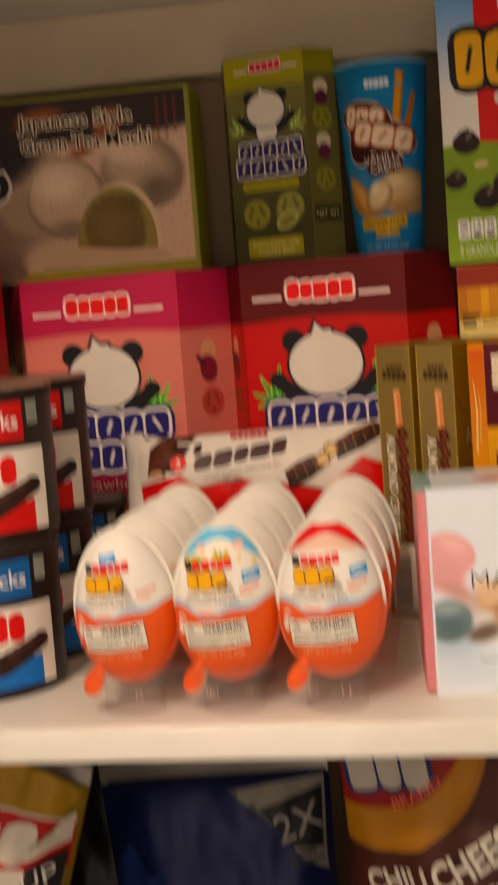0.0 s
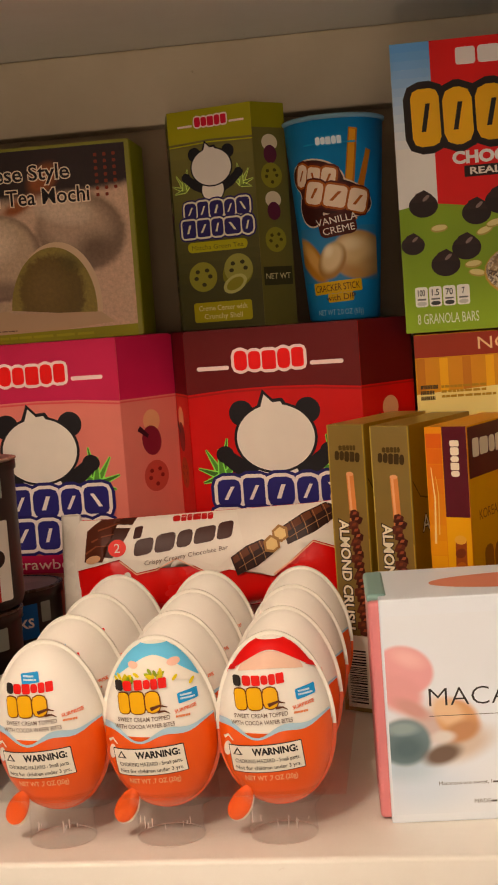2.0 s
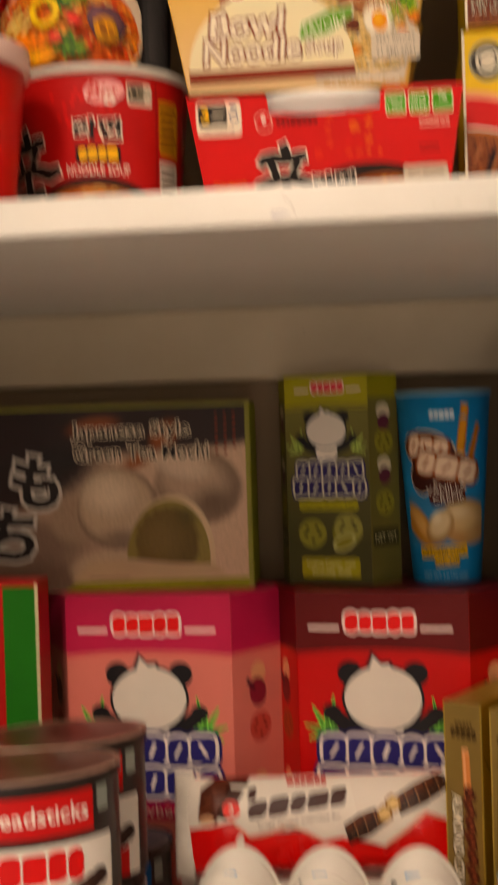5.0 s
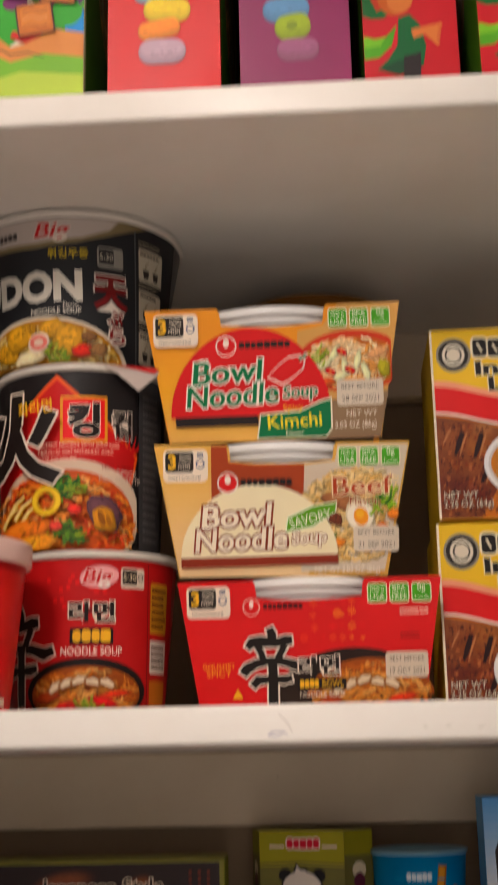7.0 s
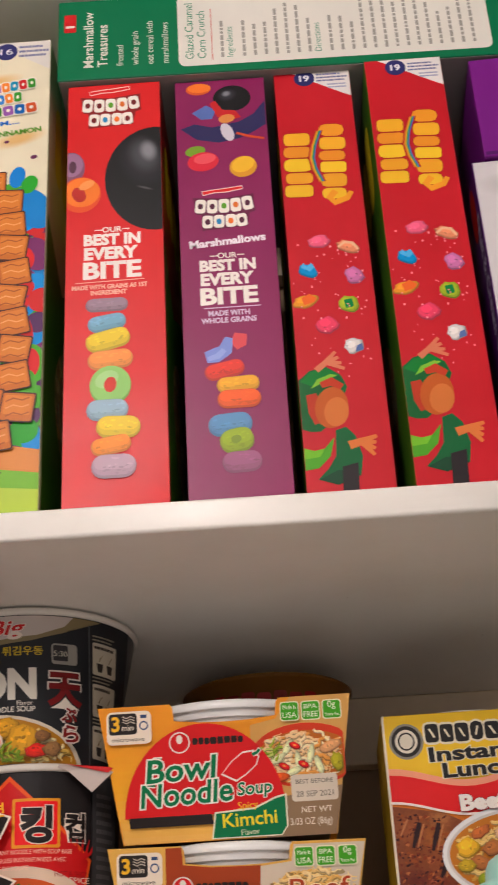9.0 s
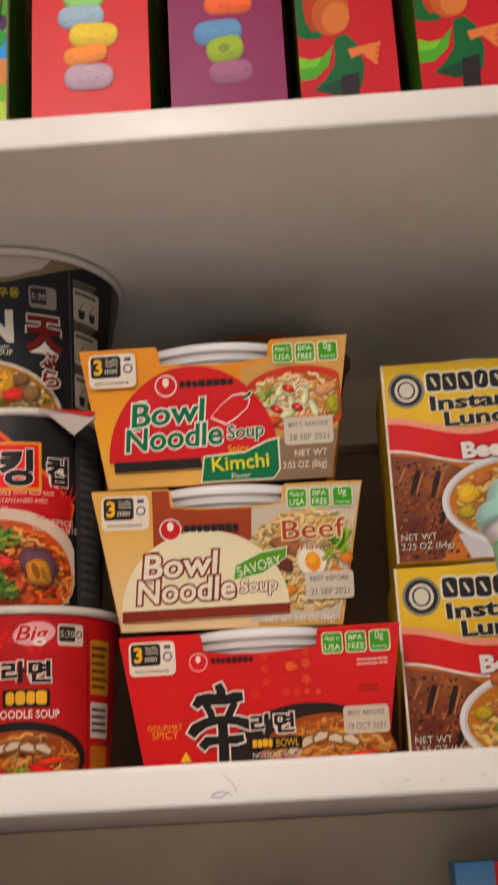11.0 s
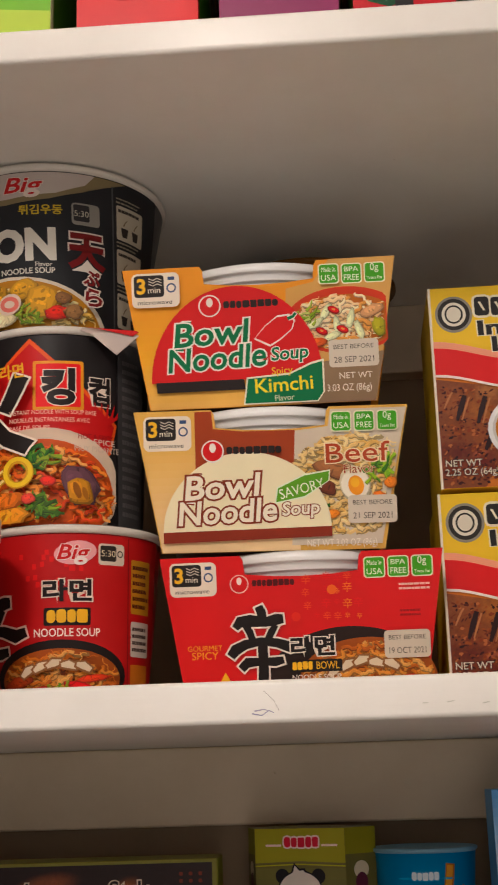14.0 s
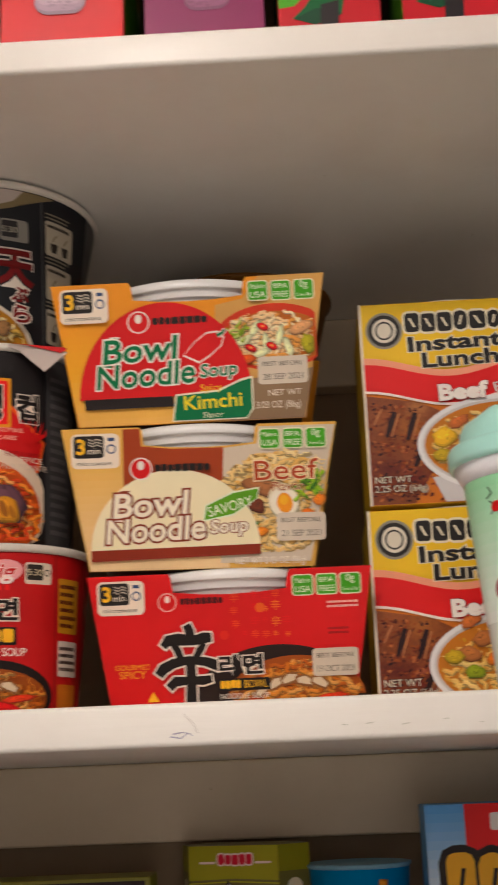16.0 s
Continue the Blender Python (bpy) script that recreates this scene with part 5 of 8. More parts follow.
        s.rect(ox - 13.4, 17.8 + up, ox + 16.8, 30.2 + up, "ece6da", 0.4, 5)
        s.text("WARNING:", ox + 5.4, 26.4 + up, 3.0, "1e1a18", w=19, turn=5, fat=0.04)
        s.poly([(ox - 12.4, 24.9 + up), (ox - 8.2, 25.2 + up), (ox - 10.4, 28.6 + up)], "3a3430")
        s.poly([(ox - 11.5, 25.4 + up), (ox - 9.1, 25.6 + up), (ox - 10.3, 27.6 + up)], "ece6da")
        s.text("CHOKING HAZARD - Small parts.", ox + 2.0, 22.4 + up, 1.8, "4a4440", w=27, turn=5, fat=0.01)
        s.text("Not for children under 3 yrs.", ox + 2.2, 19.2 + up, 1.8, "4a4440", w=27, turn=5, fat=0.01)
        s.text("NET WT .7 OZ (20g)", ox + 3, 13.6 + up, 2.4, "f0b090", w=22, turn=4, fat=0.03)
        s.build("label_print", t, None, egg_warp, 0.0035, lift=0.00025)


EGG_ROWS, EGG_PITCH, EGG_Y = 4, 0.0455, 0.026
EGG_X, EGG_Z = (-0.0279, 0.0220, 0.0728), 0.0156
kinds = ("plain", "blue", "red")
for col in range(3):
    t = thing("chocolate_egg", pose(EGG_X[col], EGG_Y, EGG_Z, 4, 0, 3), {"plain": "white and orange red sweet egg in a clear tray", "blue": "white and orange red sweet egg with a blue cap print", "red": "white and orange red sweet egg with a red cap print"}[kinds[col]], "sweet egg", "sweet eggs in the tray")
    egg_body(t, kinds[col])
t = thing("chocolate_egg", pose(EGG_X[0], EGG_Y + EGG_PITCH, EGG_Z, 4, 0, 3), "white and orange red sweet egg in a clear tray", "sweet egg", "sweet eggs in the tray")
egg_body(t, "plain")
for row in range(1, EGG_ROWS):
    for col in range(3):
        if (row, col) != (1, 0):
            copy_thing(t, pose(EGG_X[col] + 0.0006 * row, EGG_Y + EGG_PITCH * row, EGG_Z, 4, 0, 3))

tray = thing("egg_tray", pose(0.0245, EGG_Y + EGG_PITCH * 1.5, 0), "clear thin plastic tray holding sweet eggs", "tray")
for row in range(EGG_ROWS):
    for col in range(3):
        ox, oy = EGG_X[col] - 0.0245, (row - 1.5) * EGG_PITCH
        bm = lathe_bm([(0.0005, 0.001), (0.0140, 0.0006), (0.0152, 0.002), (0.0146, 0.006), (0.0146, 0.0135), (0.0205, 0.0205), (0.0228, 0.0245)], 96, 1, 0.86, False)
        for v in bm.verts:
            a = math.atan2(v.co.x, v.co.y)
            if v.co.z < 0.016:
                k = 1 + 0.016 * math.sin(24 * a)
                v.co.x, v.co.y = v.co.x * k, v.co.y * k
        ob = part("cup", bm, clear_plastic(), tray, smooth=True)
        ob.location = (ox, oy, 0)
        # front cups get pale strips and a base ring as painted glints
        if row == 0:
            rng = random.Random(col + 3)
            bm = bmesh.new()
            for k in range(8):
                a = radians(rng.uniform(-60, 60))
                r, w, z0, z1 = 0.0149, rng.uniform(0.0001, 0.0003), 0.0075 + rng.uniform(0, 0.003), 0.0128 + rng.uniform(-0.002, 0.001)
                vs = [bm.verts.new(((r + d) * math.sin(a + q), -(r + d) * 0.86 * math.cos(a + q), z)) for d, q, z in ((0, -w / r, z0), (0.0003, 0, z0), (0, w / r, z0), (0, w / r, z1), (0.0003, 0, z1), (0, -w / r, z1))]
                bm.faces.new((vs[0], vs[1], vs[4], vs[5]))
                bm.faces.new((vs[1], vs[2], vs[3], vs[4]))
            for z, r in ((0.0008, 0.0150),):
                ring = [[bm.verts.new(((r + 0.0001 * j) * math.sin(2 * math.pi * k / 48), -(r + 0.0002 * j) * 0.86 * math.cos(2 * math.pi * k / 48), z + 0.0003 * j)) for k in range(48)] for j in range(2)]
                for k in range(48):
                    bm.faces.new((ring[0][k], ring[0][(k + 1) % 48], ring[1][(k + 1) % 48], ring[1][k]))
            part("rib", bm, card("d2c4bc", 0.2, 0.6, 0.02), ob, "pale strips painted as glints on the clear ribs")
bm = box_bm(-0.078, 0.078, -0.086, 0.086, 0.0245, 0.0251, 0)
deck = part("deck", bm, clear_plastic(), tray)

# ---------------------------------------------------------------- low shelf: chocolate bars in wrappers


def wrapper_bm(w, h, d, n=40, k=14):
    """Filled flow wrapper lying on its long side: pillow with crimped ends."""
    bm = bmesh.new()
    grid = []
    for side in (-1, 1):
        rows = []
        for i in range(n + 1):
            u = i / n
            x = (u - 0.5) * w
            full = min(1.0, min(u, 1 - u) / 0.12) ** 0.6 if 0 < u < 1 else 0.0
            row = []
            for j in range(k + 1):
                v = j / k
                z = (v - 0.5) * h * (1.0 - 0.05 * full)
                b = math.sin(math.pi * v) ** 0.5 * full
                ripple = 0.0006 * math.sin(i * 1.9 + j * 0.7) * full + 0.0009 * noise.noise(Vector((u * 9, v * 5, side * 3)))
                row.append(bm.verts.new((x, side * (b * d / 2 + 0.0004) + ripple, z)))
            rows.append(row)
        grid.append(rows)
    for side, rows in enumerate(grid):
        for i in range(n):
            for j in range(k):
                f = (rows[i][j], rows[i + 1][j], rows[i + 1][j + 1], rows[i][j + 1])
                bm.faces.new(f if side == 0 else f[::-1])
    a, b = grid
    for i in range(n):
        bm.faces.new((a[i][0], b[i][0], b[i + 1][0], a[i + 1][0]))
        bm.faces.new((a[i][k], a[i + 1][k], b[i + 1][k], b[i][k]))
    for j in range(k):
        bm.faces.new((a[0][j], a[0][j + 1], b[0][j + 1], b[0][j]))
        bm.faces.new((a[n][j], b[n][j], b[n][j + 1], a[n][j + 1]))
    bmesh.ops.recalc_face_normals(bm, faces=bm.faces[:])
    return bm


def choc_bar(m, label):
    w, h, d = 0.162, 0.059, 0.026
    t = thing("chocolate_bar", m, label, "chocolate bar", "wrapped chocolate bars")
    part("wrapper", wrapper_bm(w, h, d), card("cf3a1e", 0.25, 0.5, 0.06, coat=0.3), t, "glossy red and white foil wrapper", True)

    def warp(x, z, hh):
        u = x / w + 0.5
        full = min(1.0, max(0.0, min(u, 1 - u)) / 0.12) ** 0.6
        v = max(0.0, min(1.0, z / h + 0.5))
        return (x, -(math.sin(math.pi * v) ** 0.5 * full * d / 2 + 0.0004) - 0.0009 - hh, z * (1 - 0.05 * full))
    s = Sheet(0.001)
    s.poly([(-80, -2), (-64, 0), (-50, 3), (-40, -6), (-28, -4), (-16, 2), (-6, -4), (4, -10), (14, -8), (26, -2), (40, -14), (52, -4), (64, 6), (80, 0), (80, 29), (-80, 29)], "e2d9cf")
    s.poly([(-64, 6), (-62, 22), (-58, 29), (-40, 29), (-46, 16), (-54, 4)], "3a1c14")
    s.poly([(-52, 4), (-46, 16), (-40, 27), (20, 27), (24, 6), (8, -6), (-10, 2), (-30, 0)], "e6ded4")
    s.poly([(-72, 3), (-70, 22), (-62, 29), (-50, 29), (-56, 14), (-60, 2)], "4a241a")
    for k in range(3):
        s.stroke([(-71 + 4 * k, 8 + 7 * k), (-64 + 4 * k, 12 + 6 * k), (-56 + 3 * k, 12 + 7 * k)], 1.2, "7a4a38", 0.5)
    s.oval(-66, 4, 5, 2.4, "c9a084", 10)
    for cx, cy, ln, n in ((28, -1, 13, 3), (62, 17, 17, 4)):
        co, si = math.cos(radians(26)), math.sin(radians(26))

        def bar(x, y):
            return (cx + x * co - y * si, cy + x * si + y * co)
        s.poly([bar(-ln, -6), bar(-ln + 2, 5.4), bar(0, 7), bar(ln - 3, 6), bar(ln, 2), bar(ln - 1, -5), bar(0, -7)], "2a140d")
        s.poly([bar(-ln + 2, 1), bar(-ln + 3, 4.8), bar(0, 6.2), bar(ln - 3.6, 5.2), bar(ln - 2, 2), bar(0, 1.6)], "5c3524")
        for k in range(1, n + 1):
            x = -ln + 2 * ln * k / (n + 1)
            s.stroke([bar(x - 1.4, -6.4), bar(x, 0), bar(x + 0.6, 6.4)], 0.7, "150905", 0.5)
            s.stroke([bar(x - 0.2, -6), bar(x + 1.2, 0), bar(x + 1.8, 6)], 0.35, "a07a5c", 0.3)
        s.stroke([bar(-ln + 3, -2.6), bar(0, -2.0), bar(ln - 2, -1.6)], 0.35, "a07a5c", 0.3)
    for x, y in ((46, 11.4), (41, 5.4)):
        s.poly([(x - 5, y - 4.4), (x - 5.6, y + 2), (x - 1.6, y + 5.6), (x + 3.4, y + 3.4), (x + 4, y - 2.6), (x, y - 5.4)], "8f6a44")
        s.poly([(x - 3.8, y - 3), (x - 4.2, y + 1.2), (x - 1, y + 4), (x + 2.2, y + 2), (x + 2.6, y - 2), (x, y - 3.8)], "d6ba8c")
    s.stroke([(40, -13), (52, -5), (64, 5), (80, -1)], 1.0, "efb8a0", 0.6)
    s.stroke([(-50, 2), (-40, -7), (-28, -5), (-16, 1), (-6, -5), (4, -11)], 0.8, "efb8a0", 0.5)
    s.oval(-51, 10, 5.4, 5.4, "d84a34")
    s.text("2", -51, 7.2, 5.6, "f0e6dc")
    s.blocks(-41, 7.5, 18, 18, 5, "3a1a12", None, seed=24, turn=7, lean=0.3)
    s.blocks(-41, 15, -36, 23, 1, "3a1a12", None, seed=2, turn=7, lean=0.3)
    s.blocks(-18, 24, 6, 28, 6, "b02a1c", None, seed=22)
    s.text("Crispy Creamy Chocolate Bar", -10, 1.2, 2.7, "5a4038", w=50, turn=7, shear=0.2)
    s.oval(-46, -9, 2.4, 4, "ece4da", -15)
    s.build("wrapper_print", t, None, warp, 0.005, lift=0.0002)
    for side in (-1, 1):
        bm = box_bm(side * w / 2 - 0.006, side * w / 2 + 0.006, -0.0042, 0.0, -h / 2 - 0.001, h / 2 + 0.003, 0.0015, 2)
        for v in bm.verts:
            v.co.y += 0.0012 * math.sin(v.co.z * 900)
        part("crimped_end", bm, card("d8d0c6", 0.25, 0.5, 0.05), t, "silvery white crimped wrapper end")
    return t


choc_bar(pose(0.0165, 0.224, 0.0305, -8, 0, 0), "red and white wrapped chocolate bar under another")
choc_bar(pose(0.016, 0.213, 0.0895, -13, -1.6, 0), "red and white wrapped chocolate bar leaning on the boxes")

# ---------------------------------------------------------------- low shelf: stacked spread cups and a carton behind them


def spread_cup(m, band, base, label):
    """Oval two-part snack cup: label wall, rim and foil lid."""
    h, sx, sy = 0.0802, 1.0, 0.62
    rx = 0.0475
    t = thing("spread_cup", m, label, "snack cup", "stacked spread cups")
    part("cup", lathe_bm([(rx - 0.004, 0), (rx - 0.0015, 0.0015), (rx, 0.006), (rx, h - 0.006), (rx + 0.0012, h - 0.005), (rx + 0.0012, h - 0.001), (rx, h)], 72, sx, sy),
         card("1e1613", 0.34, 0.35, 0.1), t, "dark brown plastic cup", True)
    part("foil_lid", lathe_bm([(rx + 0.0016, h), (rx + 0.0016, h + 0.0008), (0.0, h + 0.0011)], 72, sx, sy), food("foil_top", ["8a7a70", "5a3c30", "7a3a30", "6a5248"], 45, 0.3), t, "printed foil lid")

    # rim highlight put into the colour: pale on upper cups, dark on lower
    part("lid_rim", lathe_bm([(rx + 0.0006, h - 0.0006), (rx + 0.0017, h + 0.0002), (rx + 0.0017, h + 0.0010), (rx - 0.0002, h + 0.0014), (rx - 0.0014, h + 0.0010)], 72, sx, sy, False), card("a08478" if band == "b8281c" else "3a2c26", 0.25, 0.5, 0.05), t, "foil lid rim, highlight painted in on upper cups", True)

    def warp(x, z, hh):
        a = x / (rx * 0.86)
        return ((rx + hh) * math.sin(a), -(rx + hh) * sy * math.cos(a), z)
    s = Sheet(0.001)
    s.rect(-52, 53, 27, 73, band)
    s.rect(29.5, 61, 37, 73, "8a8f88", 0.6)
    s.text("& breadsticks", -5, 59.5, 8, "efe8e0", w=58, fat=0.012)
    s.rect(-54, 6, 39, 49, "e6dfd6", 1.5)
    s.poly([(-54, 6), (30, 6), (30, 22), (8, 17), (-20, 12), (-54, 8)], base)
    s.blocks(-32, 30, 21, 46, 6, "c8221c", None, seed=31)
    s.stroke([(-30, 16), (-12, 20), (4, 24)], 4, "d9a55c", 4)
    for k in range(6):
        s.oval(9 + 4 * k, 19 + 2.0 * k, 6.6 - 0.3 * k, 5.6 - 0.2 * k, ("33201a", "2a1814")[k % 2], 24)
    s.stroke([(11, 24), (19, 27.5), (27, 30.5)], 0.9, "7a5a4c", 0.3)
    s.build("label_print", t, None, warp, 0.004)
    return t


for k, (x, y, n) in enumerate(((-0.122, 0.066, 2), (-0.1215, 0.132, 2), (-0.117, 0.197, 1))):
    for lvl in range(n):
        red = lvl == 1
        spread_cup(pose(x + (0.0015 if red else -0.002), y, 0.0822 * lvl, 0, 0, 26), "b8281c" if red else "2a5c96", "b8281c" if red else "2f6bb0",
                   "dark spread and breadstick cup with a %s band, stacked" % ("red" if red else "blue"))

t = thing("food_carton", pose(-0.195, 0.158, 0, 0, 0, 0), "red and green card carton behind the stacked cups", "food box")
t.location = (-0.196, 0.2295, 0)
part("body", box_bm(-0.04, 0.0405, -0.006, 0.018, 0, 0.237), card("a8201c", 0.4), t)
s = Sheet(0.0008)
s.rect(72, 4, 100, 292, "2f6a2a", 1)
s.rect(97.6, 2, 100.2, 294, "c9bfa0")
s.oval(86, 100, 6, 14, "1f2a18")
s.oval(88, 92, 5, 9, "c9a05a")
s.build("front_print", t, pose(-0.04, -0.006, 0))

# ---------------------------------------------------------------- middle shelf: noodle bowls in card sleeves
Z2 = 0.4321


def badge(s, x, y, w):
    """Cooking time badge."""
    h = w * 0.72
    s.rect(x, y, x + w, y + h, "e9dccb", w * 0.12)
    s.rect(x + w * 0.05, y + h * 0.3, x + w * 0.68, y + h * 0.94, "221d1a", w * 0.07)
    s.text("3", x + w * 0.2, y + h * 0.42, h * 0.42, "e6b92c", fat=0.03)
    s.text("min", x + w * 0.47, y + h * 0.42, h * 0.18, "e9dccb")
    for k in range(3):
        s.stroke([(x + w * (0.36 + 0.09 * j), y + h * (0.66 + 0.08 * k + 0.03 * (-1) ** j)) for j in range(4)], w * 0.018, "cfc4b4")
    s.ring(x + w * 0.83, y + h * 0.55, w * 0.1, w * 0.1, w * 0.03, "3a4a6a")
    s.rect(x + w * 0.76, y + h * 0.78, x + w * 0.9, y + h * 0.88, "3a4a6a")
    s.text("microwave", x + w * 0.48, y + h * 0.09, h * 0.13, "3a2f28", w=w * 0.72)


def green_tags(s, x, y, w):
    for k, (a, b) in enumerate((("Made in", "USA"), ("BPA", "FREE"), ("0g", "Trans Fat"))):
        xa = x + k * w / 3
        s.rect(xa, y, xa + w / 3.3, y + w * 0.3, "e8e4c8", 1.2)
        s.rect(xa + 0.4, y + 0.4, xa + w / 3.3 - 0.4, y + w * 0.3 - 0.4, "5a9a34", 1.0)
        s.text(a, xa + w / 6.6, y + w * 0.18, w * 0.07 if k < 2 else w * 0.1, "eef0d8", w=w * 0.2 if k < 2 else w * 0.12)
        s.text(b, xa + w / 6.6, y + w * 0.05, w * 0.085 if k < 2 else w * 0.045, "eef0d8", w=w * 0.22)


def sticker(s, x, y, w, h, date):
    s.rect(x, y, x + w, y + h, "cfc4b4", 1.4)
    s.text("BEST BEFORE", x + w / 2, y + h * 0.66, h * 0.16, "4a423a", w=w * 0.8)
    s.text(date, x + w / 2, y + h * 0.16, h * 0.22, "5a524a", w=w * 0.8)


UL = 0.00101
MEAT = picture("grilled_meat", "7c4224", spots(UL, (10, 48, 9, 9, 20, "94552f"), (25, 42, 9, 10, 30, "a0612f"), (12, 33, 10, 7, -10, "80421f"), (24, 26, 8, 9, 20, "8a4a28"), (29, 54, 7, 6, 0, "a86e40"), (10, 20, 16, 7, 0, "5e2012"), (24, 14, 12, 8, 0, "682012"), (8, 10, 14, 6, 0, "7a2e1a"), (22, 19, 5, 2, 20, "a85a3c")), edge=0.6, crumble=1.6)


def bowl_pack(m, w_top, w_low, h, field, kind, label):
    """Round bowl with a white lid in a printed card sleeve that is cut out over the lid."""
    t = thing("noodle_bowl", m, label, "noodle bowl", "noodle bowls in card sleeves")
    r1, r0 = 0.0715, 0.0565
    cy = 0.0735
    part("bowl", lathe_bm([(r0 - 0.002, 0), (r0, 0.0015), (r1 - 0.0035, h - 0.0165), (r1 - 0.0022, h - 0.0155), (r1 - 0.0022, h - 0.0138), (r1 - 0.004, h - 0.0134)]), card("3a2c26" if kind != "shin" else "7a1a16", 0.35), t, "flared foam bowl", True).location = (0, cy, 0)
    part("lid", lathe_bm([(r1 - 0.0064, h - 0.0142), (r1 - 0.0056, h - 0.0138), (r1 - 0.0056, h - 0.0094), (r1 - 0.0054, h - 0.0092), (r1 - 0.0036, h - 0.0090), (r1 - 0.0034, h - 0.0087), (r1 - 0.0033, h - 0.0050), (r1 - 0.0031, h - 0.0048), (r1 - 0.0009, h - 0.0046), (r1 - 0.0006, h - 0.0043), (r1 - 0.0006, h - 0.0003), (r1 - 0.003, h + 0.001), (r1 - 0.005, h + 0.0004), (0.0, h - 0.0005)]), card("f0eeea", 0.3, 0.5, 0.02), t, "white plastic lid", True).location = (0, cy, 0)
    u = w_top / 100
    tp = h / u
    bl = 50 - w_low / w_top * 50
    nx0, nx1 = 29.5, 70.5
    rim = [(0, tp), (nx0 - 1, tp), (nx0, tp - 1.5), (nx0 + 0.6, tp - 6.6), (40, tp - 7.6), (50, tp - 7.9), (60, tp - 7.6), (nx1 - 0.6, tp - 6.6), (nx1, tp - 1.5), (nx1 + 1, tp), (100, tp)]
    lean = pose(-w_top / 2, 0.0148, 0, 11)
    for nm, place in (("front_panel", lean), ("back_panel", pose(w_top / 2, 2 * cy - 0.0148, 0, -11, 0, 0) @ pose(0, 0, 0, 0, 0, 180))):
        bm = bmesh.new()
        rows = []
        for x, y in rim:
            low = bl + x / 100 * (100 - 2 * bl)
            rows.append([bm.verts.new((px * u, d, py * u)) for px, py, d in ((low, 0, -0.0004), (x, y, -0.0004), (x, y, 0.0004), (low, 0, 0.0004))])
        for p, q in zip(rows, rows[1:]):
            for k in range(4):
                bm.faces.new((p[k], p[(k + 1) % 4], q[(k + 1) % 4], q[k]))
        bm.faces.new(rows[0])
        bm.faces.new(rows[-1][::-1])
        bmesh.ops.recalc_face_normals(bm, faces=bm.faces[:])
        ob = part(nm, bm, card(field, 0.38), t, "printed card sleeve panel")
        ob.matrix_basis = place
    s = Sheet(u)

    def edge_l(y):
        return bl * (1 - y / tp)
    if kind in ("kimchi", "beef"):
        # ground bands lighten downwards, putting the card's sheen into the ink
        hues = ("dc9a3c", "e4b878") if kind == "kimchi" else ("d9b070", "e6cba4")
        for k in range(16):
            f, y0, y1 = k / 15, tp - 8 - (tp - 8) * k / 16, tp - 8 - (tp - 8) * (k + 1) / 16 - 0.3 + 0.5 * (k == 15)
            tone = "".join("%02x" % round(int(hues[0][j:j + 2], 16) * (1 - f) + int(hues[1][j:j + 2], 16) * f) for j in (0, 2, 4))
            s.poly([(edge_l(y0) + 0.4, y0), (60, y0), (60, y1), (edge_l(y1) + 0.4, y1)], tone)
        if kind == "kimchi":
            s.poly([(58, 0), (100 - bl, 0), (100, tp), (76, tp), (70, tp - 8), (60, tp - 10)], "c9a06c")
            kimchi_dish(s, lambda x, y: x < 100 - bl * (1 - y / tp) - 0.8 and y > 3)
            s.poly([(64, 0), (100 - bl - 0.6, 0), (94.6, 18), (80, 16), (66, 14)], "86705a")
            s.oval(41, 9.8, 31.2, 34.5, "c0261e", 0, 0, 180)
            s.poly([(edge_l(6) + 4, 6.2), (44, 6.2), (43.4, 10), (edge_l(10) + 4.4, 10)], "1e1614")
            s.poly([(43, 0.6), (70, 0.6), (72.6, 4), (72.6, 16), (68, 15), (60, 11.5), (44.5, 10.5)], "e6e2cc")
            s.poly([(43.6, 1.0), (69.8, 1.0), (72, 4), (72, 15.2), (68, 14.2), (60, 10.8), (45, 9.9)], "1f6b45")
            s.text("Spicy", 57.5, 11.2, 2.6, "e6c95a", turn=2)
            s.text("Kimchi", 58, 5.0, 5.0, "e9d64a", w=21, turn=2, fat=0.012)
            s.text("Flavor", 58, 1.6, 2.0, "e8e4c8", turn=2)
            a, b = "1f6b45", "efe8dc"
            pod = [(48, 24.6), (52, 29), (56.4, 32.2), (60.6, 32.6), (62.6, 30.4), (61.6, 27.4), (57.4, 24), (53.6, 21.8)]
            s.poly([(55 + (x - 55) * 1.05, 27.4 + (y - 27.4) * 1.09) for x, y in pod], "efe2d6")
            s.poly([(55 + (x - 55) * 0.97, 27.4 + (y - 27.4) * 0.95) for x, y in pod], "c0261e")
            s.stroke([(60.4, 31.2), (62.2, 32), (63.4, 33.4)], 1.8, "efe2d6", 1.6)
            s.stroke([(60.2, 31.2), (62.2, 32), (63.2, 33.2)], 1.2, "1f6b45", 1.0)
            s.text("NET WT", 84, 8.4, 2.2, "e8dccb")
            s.text("3.03 OZ (86g)", 81.5, 4.0, 2.5, "e8dccb", w=16)
            sticker(s, 74.6, 12.6, 18, 10, "28 SEP 2021")
            dotx, ty = 32, 0
        else:
            s.poly([(22.5, tp - 0.6), (28.6, tp - 0.6), (29.2, tp - 7), (40, tp - 8.2), (59, tp - 8.2), (59, 26), (22.5, 20)], "96481f")
            s.poly([(57, 2), (100 - bl - 1, 2), (99.4, tp - 1), (72, tp - 1), (71, tp - 7.2), (60, tp - 8.4), (59, tp - 8.4)], "cfc2b0")
